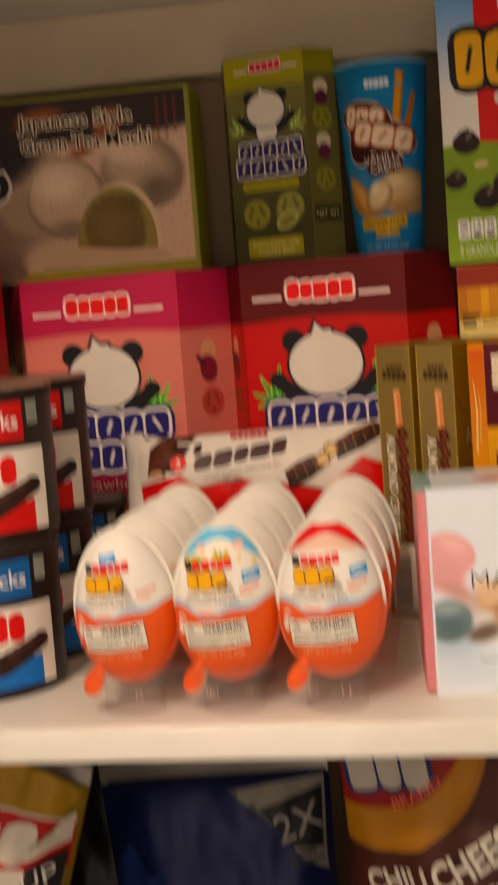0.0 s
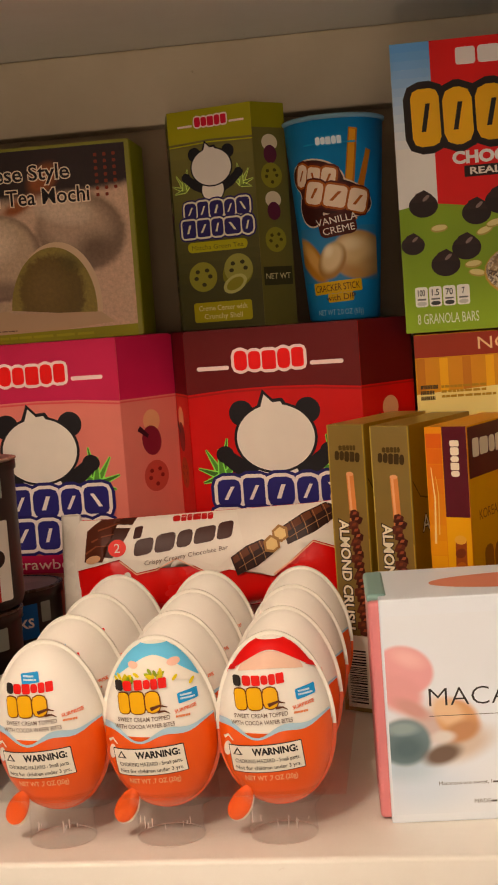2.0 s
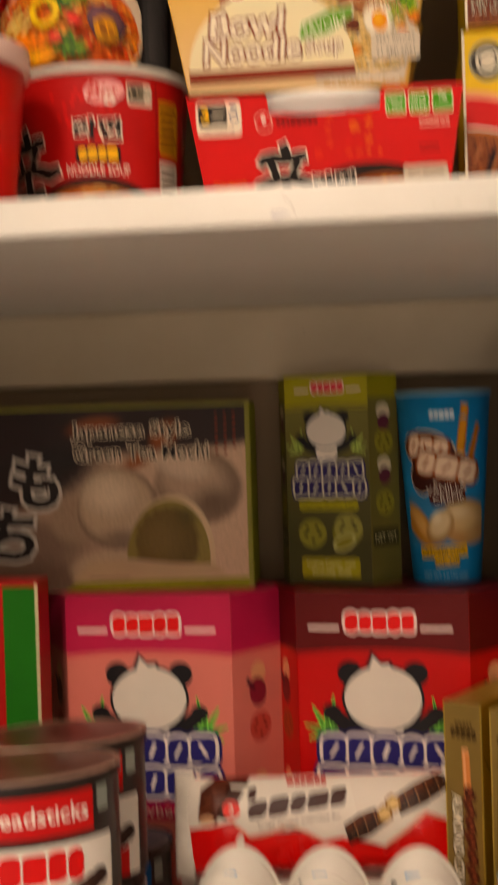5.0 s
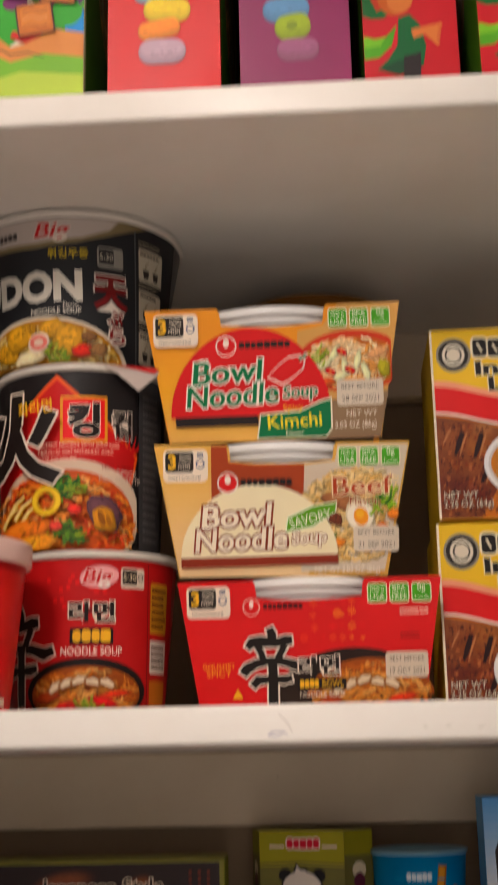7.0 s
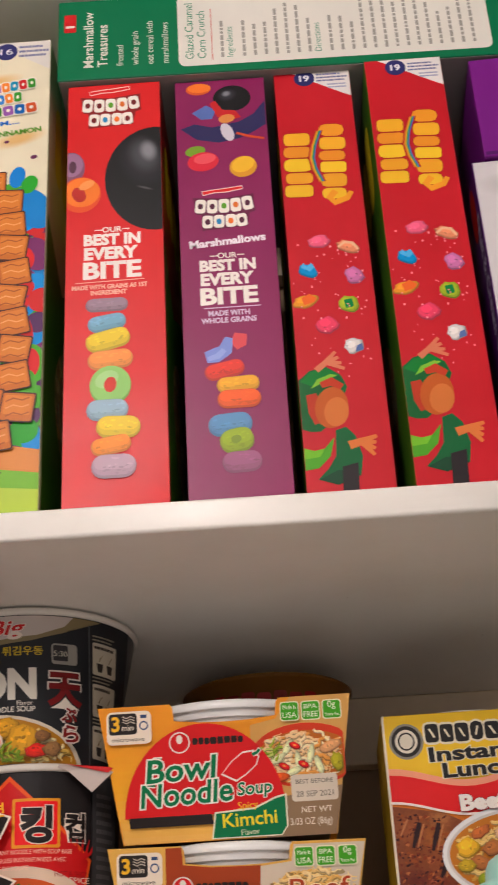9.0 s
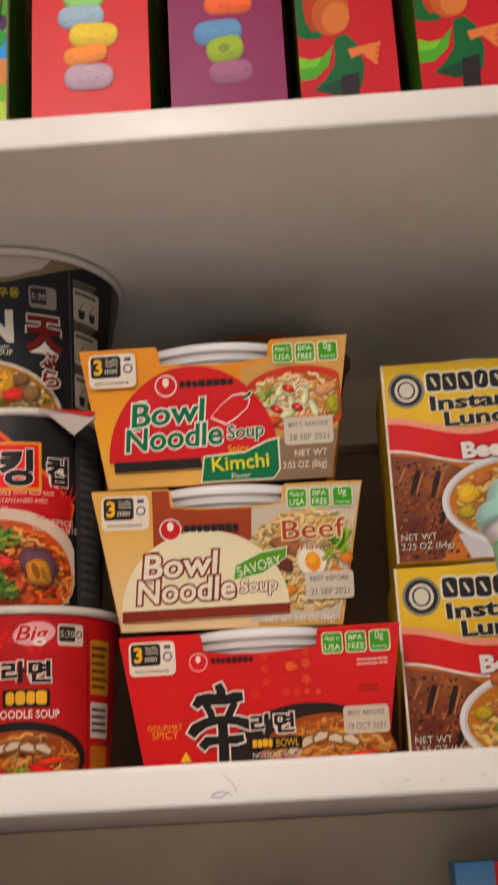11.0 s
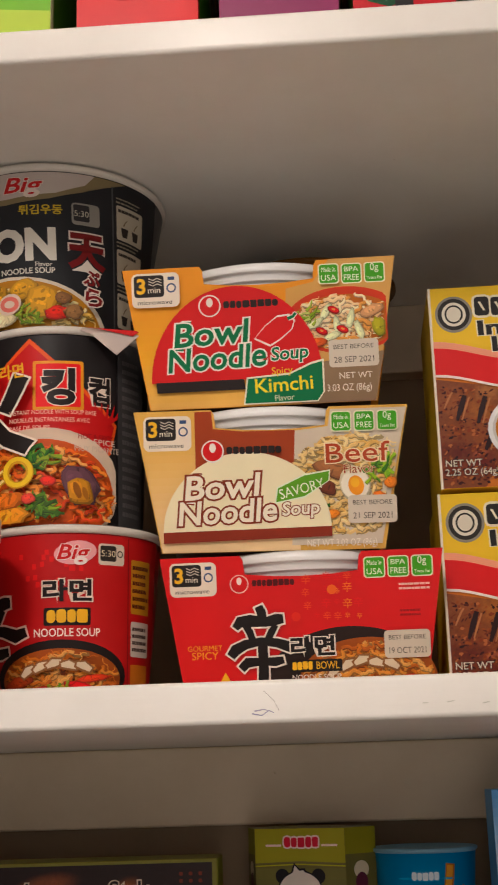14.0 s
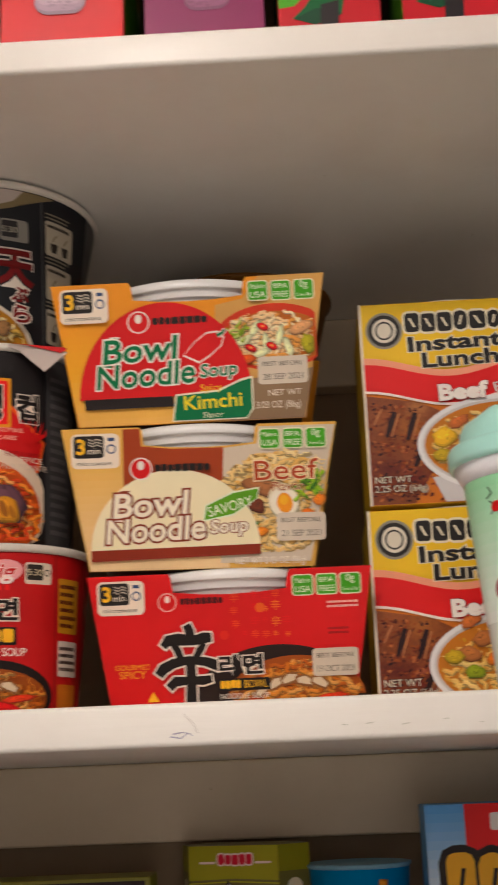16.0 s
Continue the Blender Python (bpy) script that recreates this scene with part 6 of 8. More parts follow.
            beef_dish(s, lambda x, y: x < 100 - bl * (1 - y / tp) - 0.8 and y > 5 and ((x - 80) / 25) ** 2 + ((y - 23) / 20) ** 2 < 1)
            s.oval(41, 7.6, 30.5, 28.5, "ece2c2", 0, 0, 180)
            s.poly([(10.5, 3.6), (71.5, 5.0), (71.5, 8.6), (10.5, 7.6)], "7e3620")
            s.poly([(51, 17), (62, 19), (71, 25), (71.5, 29), (62, 27.6), (52, 23)], "e6ead0")
            s.poly([(51.6, 17.6), (62, 19.6), (70.6, 25), (71, 28.4), (62, 27), (52.4, 22.6)], "6a9a30")
            s.text("SAVORY", 61.4, 20.6, 3.6, "eef0d8", w=16.5, turn=14)
            a, b = "efe6d2", "7a3a1c"
            s.text("Beef", 81.5, 31.5, 7.0, "a04a30", w=23, turn=1, fat=0.005, edge="efdcb8", edge_fat=0.04)
            s.text("Flavor", 82, 27.5, 3.2, "8a3a24", turn=1, edge="efdcb8", edge_fat=0.03)
            s.text("NET WT 3.03 OZ (86g)", 75, 1.4, 2.5, "efe6d8", w=25)
            sticker(s, 77.5, 9.4, 17.5, 10, "21 SEP 2021")
            dotx, ty = 29, -3.5
        s.oval(dotx, 37.4 + ty * 0.2, 4.1, 4.1, "efe6da")
        s.oval(dotx, 37.4 + ty * 0.2, 3.6, 3.6, "c0261e")
        s.oval(dotx, 38.6 + ty * 0.2, 1.2, 1.7, "efe6da")
        s.blocks(dotx + 5, 36.2 + ty * 0.2, dotx + 25, 38.8 + ty * 0.2, 8, "241a16", None, seed=41)
        for cx, cy in ((21.5, 28.5 + ty), (18.6, 19.4 + ty)):
            for ink, w0 in ((b, 2.6), (a, 1.5)):
                s.stroke([(cx + 3.4, cy + 2.6), (cx + 0.6, cy + 2.8), (cx - 1.2, cy + 0.8), (cx - 0.4, cy - 1.2), (cx + 1.6, cy - 1.2)], w0, ink, w0 * 0.8)
        s.text("Bowl", 32.5, 23.2 + ty, 8.4, a, w=28, fat=0.02, shear=0.12, turn=2, edge=b, edge_fat=0.046 if kind == "kimchi" else 0.058)
        s.text("Noodle", 34, 14.2 + ty, 8.2, a, w=36, fat=0.02, shear=0.12, turn=2, edge=b, edge_fat=0.046 if kind == "kimchi" else 0.058)
        s.text("Soup", 60.5, 16.6 + ty, 4.6, a, w=13.6, fat=0.02, shear=0.12, turn=3, edge=b, edge_fat=0.05)
        badge(s, 3.6, tp - 14.6, 17.6)
        green_tags(s, 72, tp - 9.4, 25)
    else:
        s.oval(66, 6.5, 29, 18, "241713", 0, 0, 180)
        s.rect(37.4, 0.4, 94.6, 7, "241713")
        s.oval(72, 6, 24, 14.5, "96542c", 0, 2, 178)
        pot_dish(s, 72, 6, 23.5, 13.6, 51, 1.0, 0.6)
        brush_sign(s, 23.0, 1.6, 0.93, grow=0.6)
        rng = random.Random(5)
        for col in range(7):
            for row in range(4):
                x, y = 48 + 3.6 * col + rng.uniform(-0.4, 0.4), 40.4 - 4.4 * row + rng.uniform(-0.8, 0.8)
                if rng.random() < 0.72 and not (col < 2 and row == 3):
                    s.text("辛", x, y, rng.choice((1.5, 2.2, 2.6)), rng.choice(("d8641c", "cf3a1c", "e0862a")))
        s.oval(60.5, 37.5, 1.7, 1.7, "d8701c")
        s.oval(47.6, 28.5, 1.6, 1.6, "cf4a1c")
        s.oval(28, 40.6, 3.3, 3.3, "e6c0b4")
        s.oval(28, 40.6, 2.9, 2.9, "c31d16")
        s.oval(28, 41.6, 0.9, 1.3, "efe2d8")
        s.blocks(32.5, 39.6, 47.5, 41.8, 8, "4a0f0c", None, seed=41)
        s.text("라면", 53, 15.4, 5.0, "1a1412", w=15.5, fat=0.035, edge="efe4d6", edge_fat=0.05)
        s.rect(44.6, 9.2, 63, 13.4, "1a1412", 0.4)
        s.blocks(45.6, 10, 52.6, 12.8, 4, "e6b92c", None, seed=44)
        s.text("BOWL", 58, 10.1, 2.6, "e6b92c", w=8)
        s.text("NOODLE SOUP", 54, 6.4, 1.9, "efe4d6", w=17)
        s.text("GOURMET", 15, 17.6, 1.8, "e6a92c")
        s.text("SPICY", 15, 14.6, 2.6, "e6a92c")
        s.poly([(20, 6.4), (24, 6.4), (22, 10)], "e6b92c")
        badge(s, 3.4, tp - 13.8, 16.6)
        green_tags(s, 72, tp - 9.6, 25)
        s.lines(84, tp - 14.4, 98, tp - 11.4, 2, "e8bcb0", 4)
        s.lines(84, 27, 92, 30, 2, "8a1410", 5)
        sticker(s, 78, 13, 16, 9.6, "19 OCT 2021")
    s.build("front_print", next(o for o in t.children if o.name.startswith("front_panel")), pose(0, -0.0004, 0))
    return t


bowl_pack(pose(0.036, 0.1247, Z2, 0, 0, 0), 0.1468, 0.124, 0.0742, "c31d16", "shin", "red card sleeved bowl of spicy noodle soup")
bowl_pack(pose(0.022, 0.1165, Z2 + 0.0756, 0, 0.9, 0.4), 0.1448, 0.117, 0.0752, "d9b070", "beef", "tan card sleeved bowl of beef noodle soup")
bowl_pack(pose(0.0197, 0.1095, Z2 + 0.1530, 0, 0.0, 0), 0.1470, 0.1215, 0.0772, "dc9a3c", "kimchi", "orange card sleeved bowl of kimchi noodle soup")

t = thing("noodle_bowl", pose(0.043, 0.275, Z2 + 0.2306), "amber and brown noodle bowl on the stack behind", "noodle bowl")
part("bowl", lathe_bm([(0.046, 0), (0.048, 0.001), (0.058, 0.042), (0.0605, 0.0425), (0.0605, 0.0445), (0.0585, 0.045)]), card("6a481a", 0.4), t, smooth=True)
part("lid", lathe_bm([(0.0585, 0.045), (0.058, 0.0460), (0.0, 0.0456)]), card("7a5c28", 0.35, 0.4, 0.1, 0.2), t, "dull gold foil lid", True)
s = Sheet(0.001)
for k in range(9):
    s.rect(-50 + 11 * k, 14, -40.5 + 11 * k, 33 + k % 2, ("7a2a1a", "8a2c1c", "6a2420")[k % 3], 2)
s.build("label_print", t, None, around(0, 0, lambda z: 0.048 + 0.010 * z / 0.042), 0.004)

# ---------------------------------------------------------------- middle shelf: tall noodle cups


def noodle_cup(m, r0, r1, h, field, label, draw, rim="d9d2c8"):
    t = thing("noodle_cup", m, label, "noodle cup", "stacked noodle cups")
    part("cup", lathe_bm([(r0 - 0.002, 0), (r0, 0.0015), (r1, h - 0.004)], 80), card(field, 0.32, 0.45), t, "printed paper cup", True)
    part("rim", lathe_bm([(r1 - 0.0005, h - 0.0045), (r1 + 0.0018, h - 0.004), (r1 + 0.0022, h - 0.002), (r1 + 0.0014, h - 0.0004), (r1 - 0.001, h - 0.0002)], 80, cap=False), card(rim, 0.35), t, "rolled paper rim", True)
    part("foil_lid", lathe_bm([(r1 + 0.001, h - 0.0006), (r1 + 0.0008, h), (0.0, h + 0.0002)], 80), card("c9c2b8", 0.25, 0.5, 0.06, 0.5), t, "foil lid")
    s = Sheet(0.001)
    s.low = 0.4
    draw(s, h * 1000)
    s.build("label_print", t, None, around(0, 0, lambda z: r0 + (r1 - r0) * max(0, min(1, z / (h - 0.004)))), 0.004)
    return t


def facts(s, x0, x1, y0, y1, ink="b4ab9a", seed=3):
    """Cooking panel: pale boxes with small dark cups and bars."""
    n = 3
    for k in range(n):
        ya, yb = y0 + (y1 - y0) * k / n, y0 + (y1 - y0) * (k + 0.78) / n
        s.rect(x0, ya, x1, yb, ink, 1.2)
        s.lines(x0 + 1.2, yb - 4.4, x1 - 1.2, yb - 1.0, 1, "2a2420", seed + k)
        for j in range(2):
            xa = x0 + 3 + (x1 - x0 - 4) * j / 2
            s.poly([(xa, ya + 7), (xa + 5.6, ya + 7), (xa + 4.6, ya + 2), (xa + 1, ya + 2)], "2a2420")
            s.stroke([(xa + 2, ya + 8), (xa + 3, ya + 10), (xa + 5, ya + 12)], 0.8, "6a5a44", 0.4)
        s.lines(x0, yb + 0.6, x1, y0 + (y1 - y0) * (k + 0.98) / n, 2, "8a8272", seed + k + 5, 0.4)


def round_dish(s, cx, cy, rx, ry, photo, bowl="1a1210"):
    s.oval(cx, cy, rx, ry, bowl)
    s.oval(cx, cy - ry * 0.08, rx * 0.9, ry * 0.84, photo)


def draw_red(s, h):
    s.rect(-90, 0, 60, h - 5, "a8182a")
    s.poly([(-90, 0), (-90, 26), (-48, 10), (-20, 4), (36, 6), (40, 0)], "8a1422")
    rng = random.Random(3)
    for k in range(20):
        x, y = rng.uniform(-26, 6), rng.uniform(58, 76)
        s.rect(x, y, x + 2.2, y + 2.8, "c8402c", 0.4)
    brush_sign(s, -66, 6, 1.62, "1a1210", "e2cfc0", 1.0)
    s.oval(4, 76, 11, 6, "e0a8a8", 8)
    s.text("Big", 3, 72.6, 7.4, "b81c2a", w=17, shear=0.25, fat=0.02, edge="efe2da", edge_fat=0.03)
    s.rect(16, 70, 31, 81, "d6c8b8", 1.6)
    s.rect(17, 72, 26, 80, "2a2420", 1)
    s.text("5:30", 21.5, 74.4, 3.2, "d9cbb0", w=8)
    s.ring(28.4, 76, 1.8, 1.8, 0.6, "2a2420")
    s.text("라면", 0, 52.4, 8.0, "1a1210", w=25, fat=0.035, edge="e8d8c8", edge_fat=0.05)
    s.rect(-12, 39, 12, 48, "1a1210", 1)
    s.blocks(-10.4, 40.4, 10.4, 46.8, 4, "e2b52c", None, seed=51)
    s.text("NOODLE SOUP", 0, 33.6, 4.0, "efe4d8", w=34, fat=0.01)
    round_dish(s, -3, 14, 35, 18, "96542c")
    pot_dish(s, -3, 12.6, 30.5, 14.4, 61, 1.35)
    s.rect(33.5, 0, 34.2, h - 6, "7a1018")
    s.rect(36, 46, 52, 74, "b88a4a", 1)
    s.rect(36, 24, 52, 42, "d6ccc0", 1)
    s.lines(37, 26, 51, 40, 4, "4a3a34", 5)
    s.rect(36, 4, 52, 20, "b8743a", 1)
    s.lines(37, 48, 51, 72, 6, "5a2a1c", 6)


def draw_fire(s, h):
    s.rect(-90, 0, 44, h - 5, "1e1a1a")
    s.poly([(-5, 102), (45 - 1, 56), (40, 40), (30, 30), (-5, 22), (-60, 30), (-60, 52)], "d8682a")
    s.poly([(-5, 99), (42, 55), (38, 40), (30, 32), (-5, 26), (-58, 32), (-58, 52)], "b8241a")
    s.oval(-4, 18, 50, 34, "d8c4b0", 8, clip=(-90, 43))
    s.oval(-5, 14, 46, 32, "c0603a", 8, clip=(-90, 42))
    fire_dish(s)
    s.rect(-3, 62, 24, 89, "d89a2c", 1)
    s.rect(-1.4, 63.6, 22.4, 87.4, "d8401a", 1)
    s.text("킹", 10.6, 66.8, 14.4, "1a1210", w=18, fat=0.045, edge="efe0d0", edge_fat=0.025)
    s.text("컵", 33, 67.0, 11.5, "1a1210", w=12.5, fat=0.03, edge="efe0d0", edge_fat=0.035)
    s.text("火", -25, 43, 38, "1a1210", w=50, fat=0.035, edge="efe0d0", edge_fat=0.02)
    s.text("화라면", -14.5, 78.4, 5.8, "e0b02c", w=19, fat=0.02, turn=4)
    for row, words in enumerate(("INSTANT NOODLE WITH SOUP BASE", "NOUILLES INSTANTANEES AVEC", "BASE DE SOUPE")):
        s.text(words, -12, 57.6 - 4.2 * row, 2.3, "ecc4b2", w=(40, 37, 19)[row], align=0.0)
    s.text("HOT & SPICY", 31, 46.5, 3.0, "8a1a1c", w=20)
    s.text("EPICE", 33, 42.4, 3.0, "d8c8b8", w=11)
    s.text("MUY PICANTE", 29, 38.2, 3.0, "c9b8a8", w=22)
    for k in range(5):
        s.stroke([(34, 54), (31 + 3 * k, 60), (30 + 4 * k, 67)], 3, "b8301c", 0.4)
    s.rect(44, 0, 66, h - 5, "3c3a3a")
    s.lines(47, 6, 64, h - 14, 18, "5a5654", 8)


def draw_udon(s, h):
    s.rect(-100, 0, 90, h - 4.5, "1c1c1e")
    s.poly([(-90, h - 5), (60, h - 5), (48, h - 9), (32, h - 15), (14, h - 19.6), (-10, h - 22), (-50, h - 20), (-90, h - 12)], "7a6e54")
    s.poly([(-90, h - 5), (40, h - 5), (34, h - 11), (18, h - 16.4), (-10, h - 19), (-50, h - 17), (-90, h - 10)], "b4aaa2")
    s.text("Big", 0, h - 15.6, 8, "a8242c", w=22, shear=0.25, fat=0.02, edge="d6cabe", edge_fat=0.03)
    s.blocks(-46, h - 15, -22, h - 11, 7, "3a3432", None, seed=62)
    s.text("튀김우동", 9, h - 27.6, 4.0, "b8a23a", w=24, fat=0.02)
    s.text("UDON", -18, 37.6, 16, "d6d0c4", w=70, fat=0.05)
    s.text("Flavor", 10, 33.2, 2.6, "d6d0c4")
    s.text("NOODLE SOUP", 1, 29.6, 3.0, "d6d0c4", w=30, fat=0.01)
    s.rect(26, h - 33, 42, h - 21, "8a867e", 2)
    s.rect(27, h - 31, 36, h - 22, "2a2828", 1)
    s.text("5:30", 31.5, h - 28.4, 3.2, "b8b0a0", w=8)
    s.text("天", 34, 35.5, 14.6, "6a1a1e", w=22, fat=0.04, edge="d8cfc2", edge_fat=0.04)
    s.oval(-10, -2, 54, 30.4, "cfc4b4")
    s.oval(-10, -2, 51, 28.6, "a87a40")
    udon_dish(s)
    s.text("ぷ", 35, 24, 6.6, "6a1a1e", w=9.5, fat=0.03, edge="d8cfc2", edge_fat=0.06)
    s.text("ら", 35, 12.5, 7.6, "6a1a1e", w=9.5, fat=0.03, edge="d8cfc2", edge_fat=0.06)
    s.rect(50, 2, 51, h - 8, "4a4a4a")
    facts(s, 53, 74, 6, h - 12)


noodle_cup(pose(-0.0935, 0.161, Z2, 0, 0, 12), 0.0435, 0.0515, 0.0905, "9a1626", "red paper cup of spicy noodle soup with a foil lid", draw_red)
noodle_cup(pose(-0.0985, 0.161, Z2 + 0.0912, 0, 0, -1), 0.0465, 0.0505, 0.1085, "1e1a1a", "black and red paper cup of spicy noodles", draw_fire)
noodle_cup(pose(-0.1035, 0.163, Z2 + 0.2003, 0, 0, -3), 0.0495, 0.0645, 0.0899, "1c1c1e", "wide black paper cup of udon noodle soup", draw_udon)

# peeled foil tab between the upper cups
t = bpy.data.objects["noodle_cup.001"]
bm = bmesh.new()
pts = [(-0.006, -0.0515, 0.1085), (0.034, -0.0475, 0.1045), (0.020, -0.0525, 0.0905), (0.006, -0.0525, 0.1035)]
front = [bm.verts.new(p) for p in pts]
back = [bm.verts.new((x, y + 0.0006, z)) for x, y, z in pts]
bm.faces.new(front)
bm.faces.new(back[::-1])
for k in range(4):
    bm.faces.new((front[(k + 1) % 4], front[k], back[k], back[(k + 1) % 4]))
tab = part("lid_tab", bm, card("b8aca4", 0.3), t, "folded white paper lid tab")
tab.location = (0.022, 0.004, 0)
bm = bmesh.new()
bm.faces.new([bm.verts.new(p) for p in ((0.002, -0.0520, 0.1078), (0.0325, -0.0485, 0.1046), (0.0285, -0.0499, 0.1015), (0.010, -0.0521, 0.1062))])
part("tab_stripe", bm, card("b02a24", 0.35), tab, "red printed stripe")

# small red cup at the front
t = thing("noodle_cup", pose(-0.1525, 0.066, Z2, 0, 0, 14), "red paper cup with a pale rim near the shelf edge", "noodle cup")
part("cup", lathe_bm([(0.034, 0), (0.0352, 0.0015), (0.0425, 0.078)], 72), card("b81c1c", 0.34), t, smooth=True)
part("lid", lathe_bm([(0.0445, 0.0755), (0.0452, 0.0765), (0.0452, 0.0865), (0.0435, 0.0875), (0.0, 0.088)], 72), card("d8bcb4", 0.4), t, "pale pink lid", True)
s = Sheet(0.001)
s.blocks(-20, 22, 24, 48, 4, "e0b02c", None, seed=71)
s.rect(-40, 4, 40, 8, "e8d8c8")
s.build("label_print", t, None, around(0, 0, lambda z: 0.0352 + 0.0073 * z / 0.078), 0.004)

# ---------------------------------------------------------------- middle shelf: cup cartons and the tumbler


def lunch_carton(m, h):
    w, d = 0.101, 0.088
    t = thing("noodle_carton", m, "yellow and red card carton of beef noodle lunch, stacked", "noodle carton", "stacked noodle cartons")
    part("sleeve", box_bm(0, w, 0, d, 0, h, 0.0006), card("e2c032", 0.38), t, "printed card sleeve")
    part("lid", lathe_bm([(0.041, h - 0.004), (0.042, h + 0.0012), (0.0, h + 0.0014)], 48), card("e6e0d6", 0.3), t, "white paper lid", True).location = (w / 2, d / 2, 0)
    s = Sheet(w / 100)
    tp = h / (w / 100)

    def wave(d, x0=1.3, x1=100.0):
        return [(x0 + (x1 - x0) * k / 16, tp - d - 4.4 * (1 - math.cos((x0 + (x1 - x0) * k / 16) / 50 * math.pi * 1.05))) for k in range(17)]

    def dish(rx, ry, colour):
        pts = [(74 + rx * math.cos(k * math.pi / 24), tp - 83 + ry * math.sin(k * math.pi / 24)) for k in range(48)]
        s.poly([(min(99.7, x), max(0.4, y)) for x, y in pts], colour)
    s.rect(0, 0, 1.3, tp, "e6dccb")
    s.poly([(1.3, 0.3), (99.7, 0.3)] + wave(46, 1.3, 99.7)[::-1], "c0783a")
    s.poly([(1.3, 0.4), (24, 0.4), (36, 20), (42, tp - 64), (30, tp - 58), (1.3, tp - 53)], MEAT)
    rng = random.Random(8)
    s.pile(1.3, 0.4, 42, tp - 52, lambda x, y: 1.5 < x < 26 + (tp - y) * 0.2 - 6 and 0.6 < y < tp - 56 - x * 0.12)
    for k in range(420):
        s.oval(rng.uniform(2, 40), rng.uniform(1, tp - 54), rng.uniform(0.4, 1.5), rng.uniform(0.3, 0.9), rng.choice(("4e2214", "6a3420", "8a4c30", "a86a48", "7a3c26", "381408", "2c1008")), rng.uniform(-30, 60), n=7)
    for x, y, q in ((7, 60, 10), (16, 63, 14), (27, 64, 15), (4, 82, 8), (30, 84, 10)):
        s.brush([(x, tp - y, 2.4), (x - 2.4, tp - y - q * 0.5, 3.2), (x - 5, tp - y - q, 1.6)], "240e08")
        s.brush([(x + 2.4, tp - y - 1, 0.8), (x, tp - y - q * 0.5, 1.2), (x - 2.4, tp - y - q, 0.6)], "b07a58")
    s.done()
    s.poly(wave(50.6) + wave(31.6)[::-1], "e0a088")
    s.poly(wave(52.0) + wave(50.6)[::-1], "efe2d8")
    s.poly(wave(50.6) + wave(35.4)[::-1], "c4161e")
    s.poly([(34, 14), (40, 0.4), (99.7, 0.4), (99.7, 20)], "cfccca")
    dish(47, 27, "e4e2e0")
    dish(44.5, 24.5, "c9c4c0")
    dish(43, 23, "b87a40")
    lunch_dish(s, lambda x, y: ((x - 74) / 42) ** 2 + ((y - tp + 83) / 22) ** 2 < 1 and x < 99 and y > 0.6)
    s.text("Beef", 54, tp - 57.6, 8.4, "efe6de", w=27, fat=0.05, turn=2, edge="5a1016", edge_fat=0.02)
    s.text("Flavor", 82, tp - 53, 5.4, "efe6de", w=22, turn=10, edge="5a1016", edge_fat=0.02)
    s.oval(13.5, tp - 16, 10.2, 10.6, "8a8478")
    s.oval(13.5, tp - 16, 8.8, 9.2, "26221e")
    s.oval(13.5, tp - 16, 6.6, 7.0, "dcd4c4")
    s.oval(13.5, tp - 16, 5.0, 5.4, "26221e")
    s.oval(13.5, tp - 16, 4.0, 4.4, "d8d0c0")
    s.blocks(25, tp - 17.6, 96, tp - 7, 8, "1e1a18", "e6dcc4", seed=81, pad=1.3)
    s.text("Instant", 52, tp - 28, 8.0, "1e1a18", w=52, fat=0.035, turn=1.5, edge="e6dcc4", edge_fat=0.035)
    s.text("Lunch", 54, tp - 38, 8.0, "1e1a18", w=42, fat=0.035, turn=1.5, edge="e6dcc4", edge_fat=0.035)
    s.text("NET WT", 13, 12, 3.6, "e6d9c4", edge="2a1a14", edge_fat=0.05)
    s.text("2.25 OZ (64g)", 17, 7, 3.6, "e6d9c4", w=28, edge="2a1a14", edge_fat=0.05)
    s.build("front_print", t)
    return t


lunch_carton(pose(0.1105, 0.1475, Z2, 0, 0, -1), 0.1055)
lunch_carton(pose(0.1128, 0.147, Z2 + 0.108, 0, 0, -1), 0.1155)

t = thing("tumbler", pose(0.1822, 0.042, Z2, 0, 0, 12), "mint green and white plastic tumbler with a mint lid", "tumbler")
part("cup", lathe_bm([(0.0240, 0), (0.0255, 0.0015), (0.0332, 0.0930)], 72), card("e2eae4", 0.25, 0.5, 0.04, coat=0.3), t, "white and pale green printed plastic cup", True)
part("collar", lathe_bm([(0.0326, 0.0928), (0.0336, 0.0930), (0.0376, 0.1008), (0.036, 0.1012)], 72), card("e9e8ea", 0.3), t, "white plastic collar", True)
bm = lathe_bm([(0.0372, 0.1005), (0.0392, 0.1012), (0.0397, 0.1030), (0.0395, 0.1085), (0.0386, 0.1098), (0.0352, 0.1106), (0.0342, 0.1120), (0.0336, 0.1165), (0.0318, 0.1196), (0.0270, 0.1222), (0.0, 0.1250)], 96)
for v in bm.verts:
    if v.co.z > 0.1125:
        a = math.atan2(v.co.y, v.co.x)
        v.co.z += (0.0026 * math.sin(2 * a + 0.6) + 0.0010 * math.sin(9 * a)) * min(1, (v.co.z - 0.1125) / 0.01)
part("lid", bm, card("bce4da", 0.3, 0.5, 0.03), t, "mint green plastic lid with a wavy top", True)
s = Sheet(0.001)
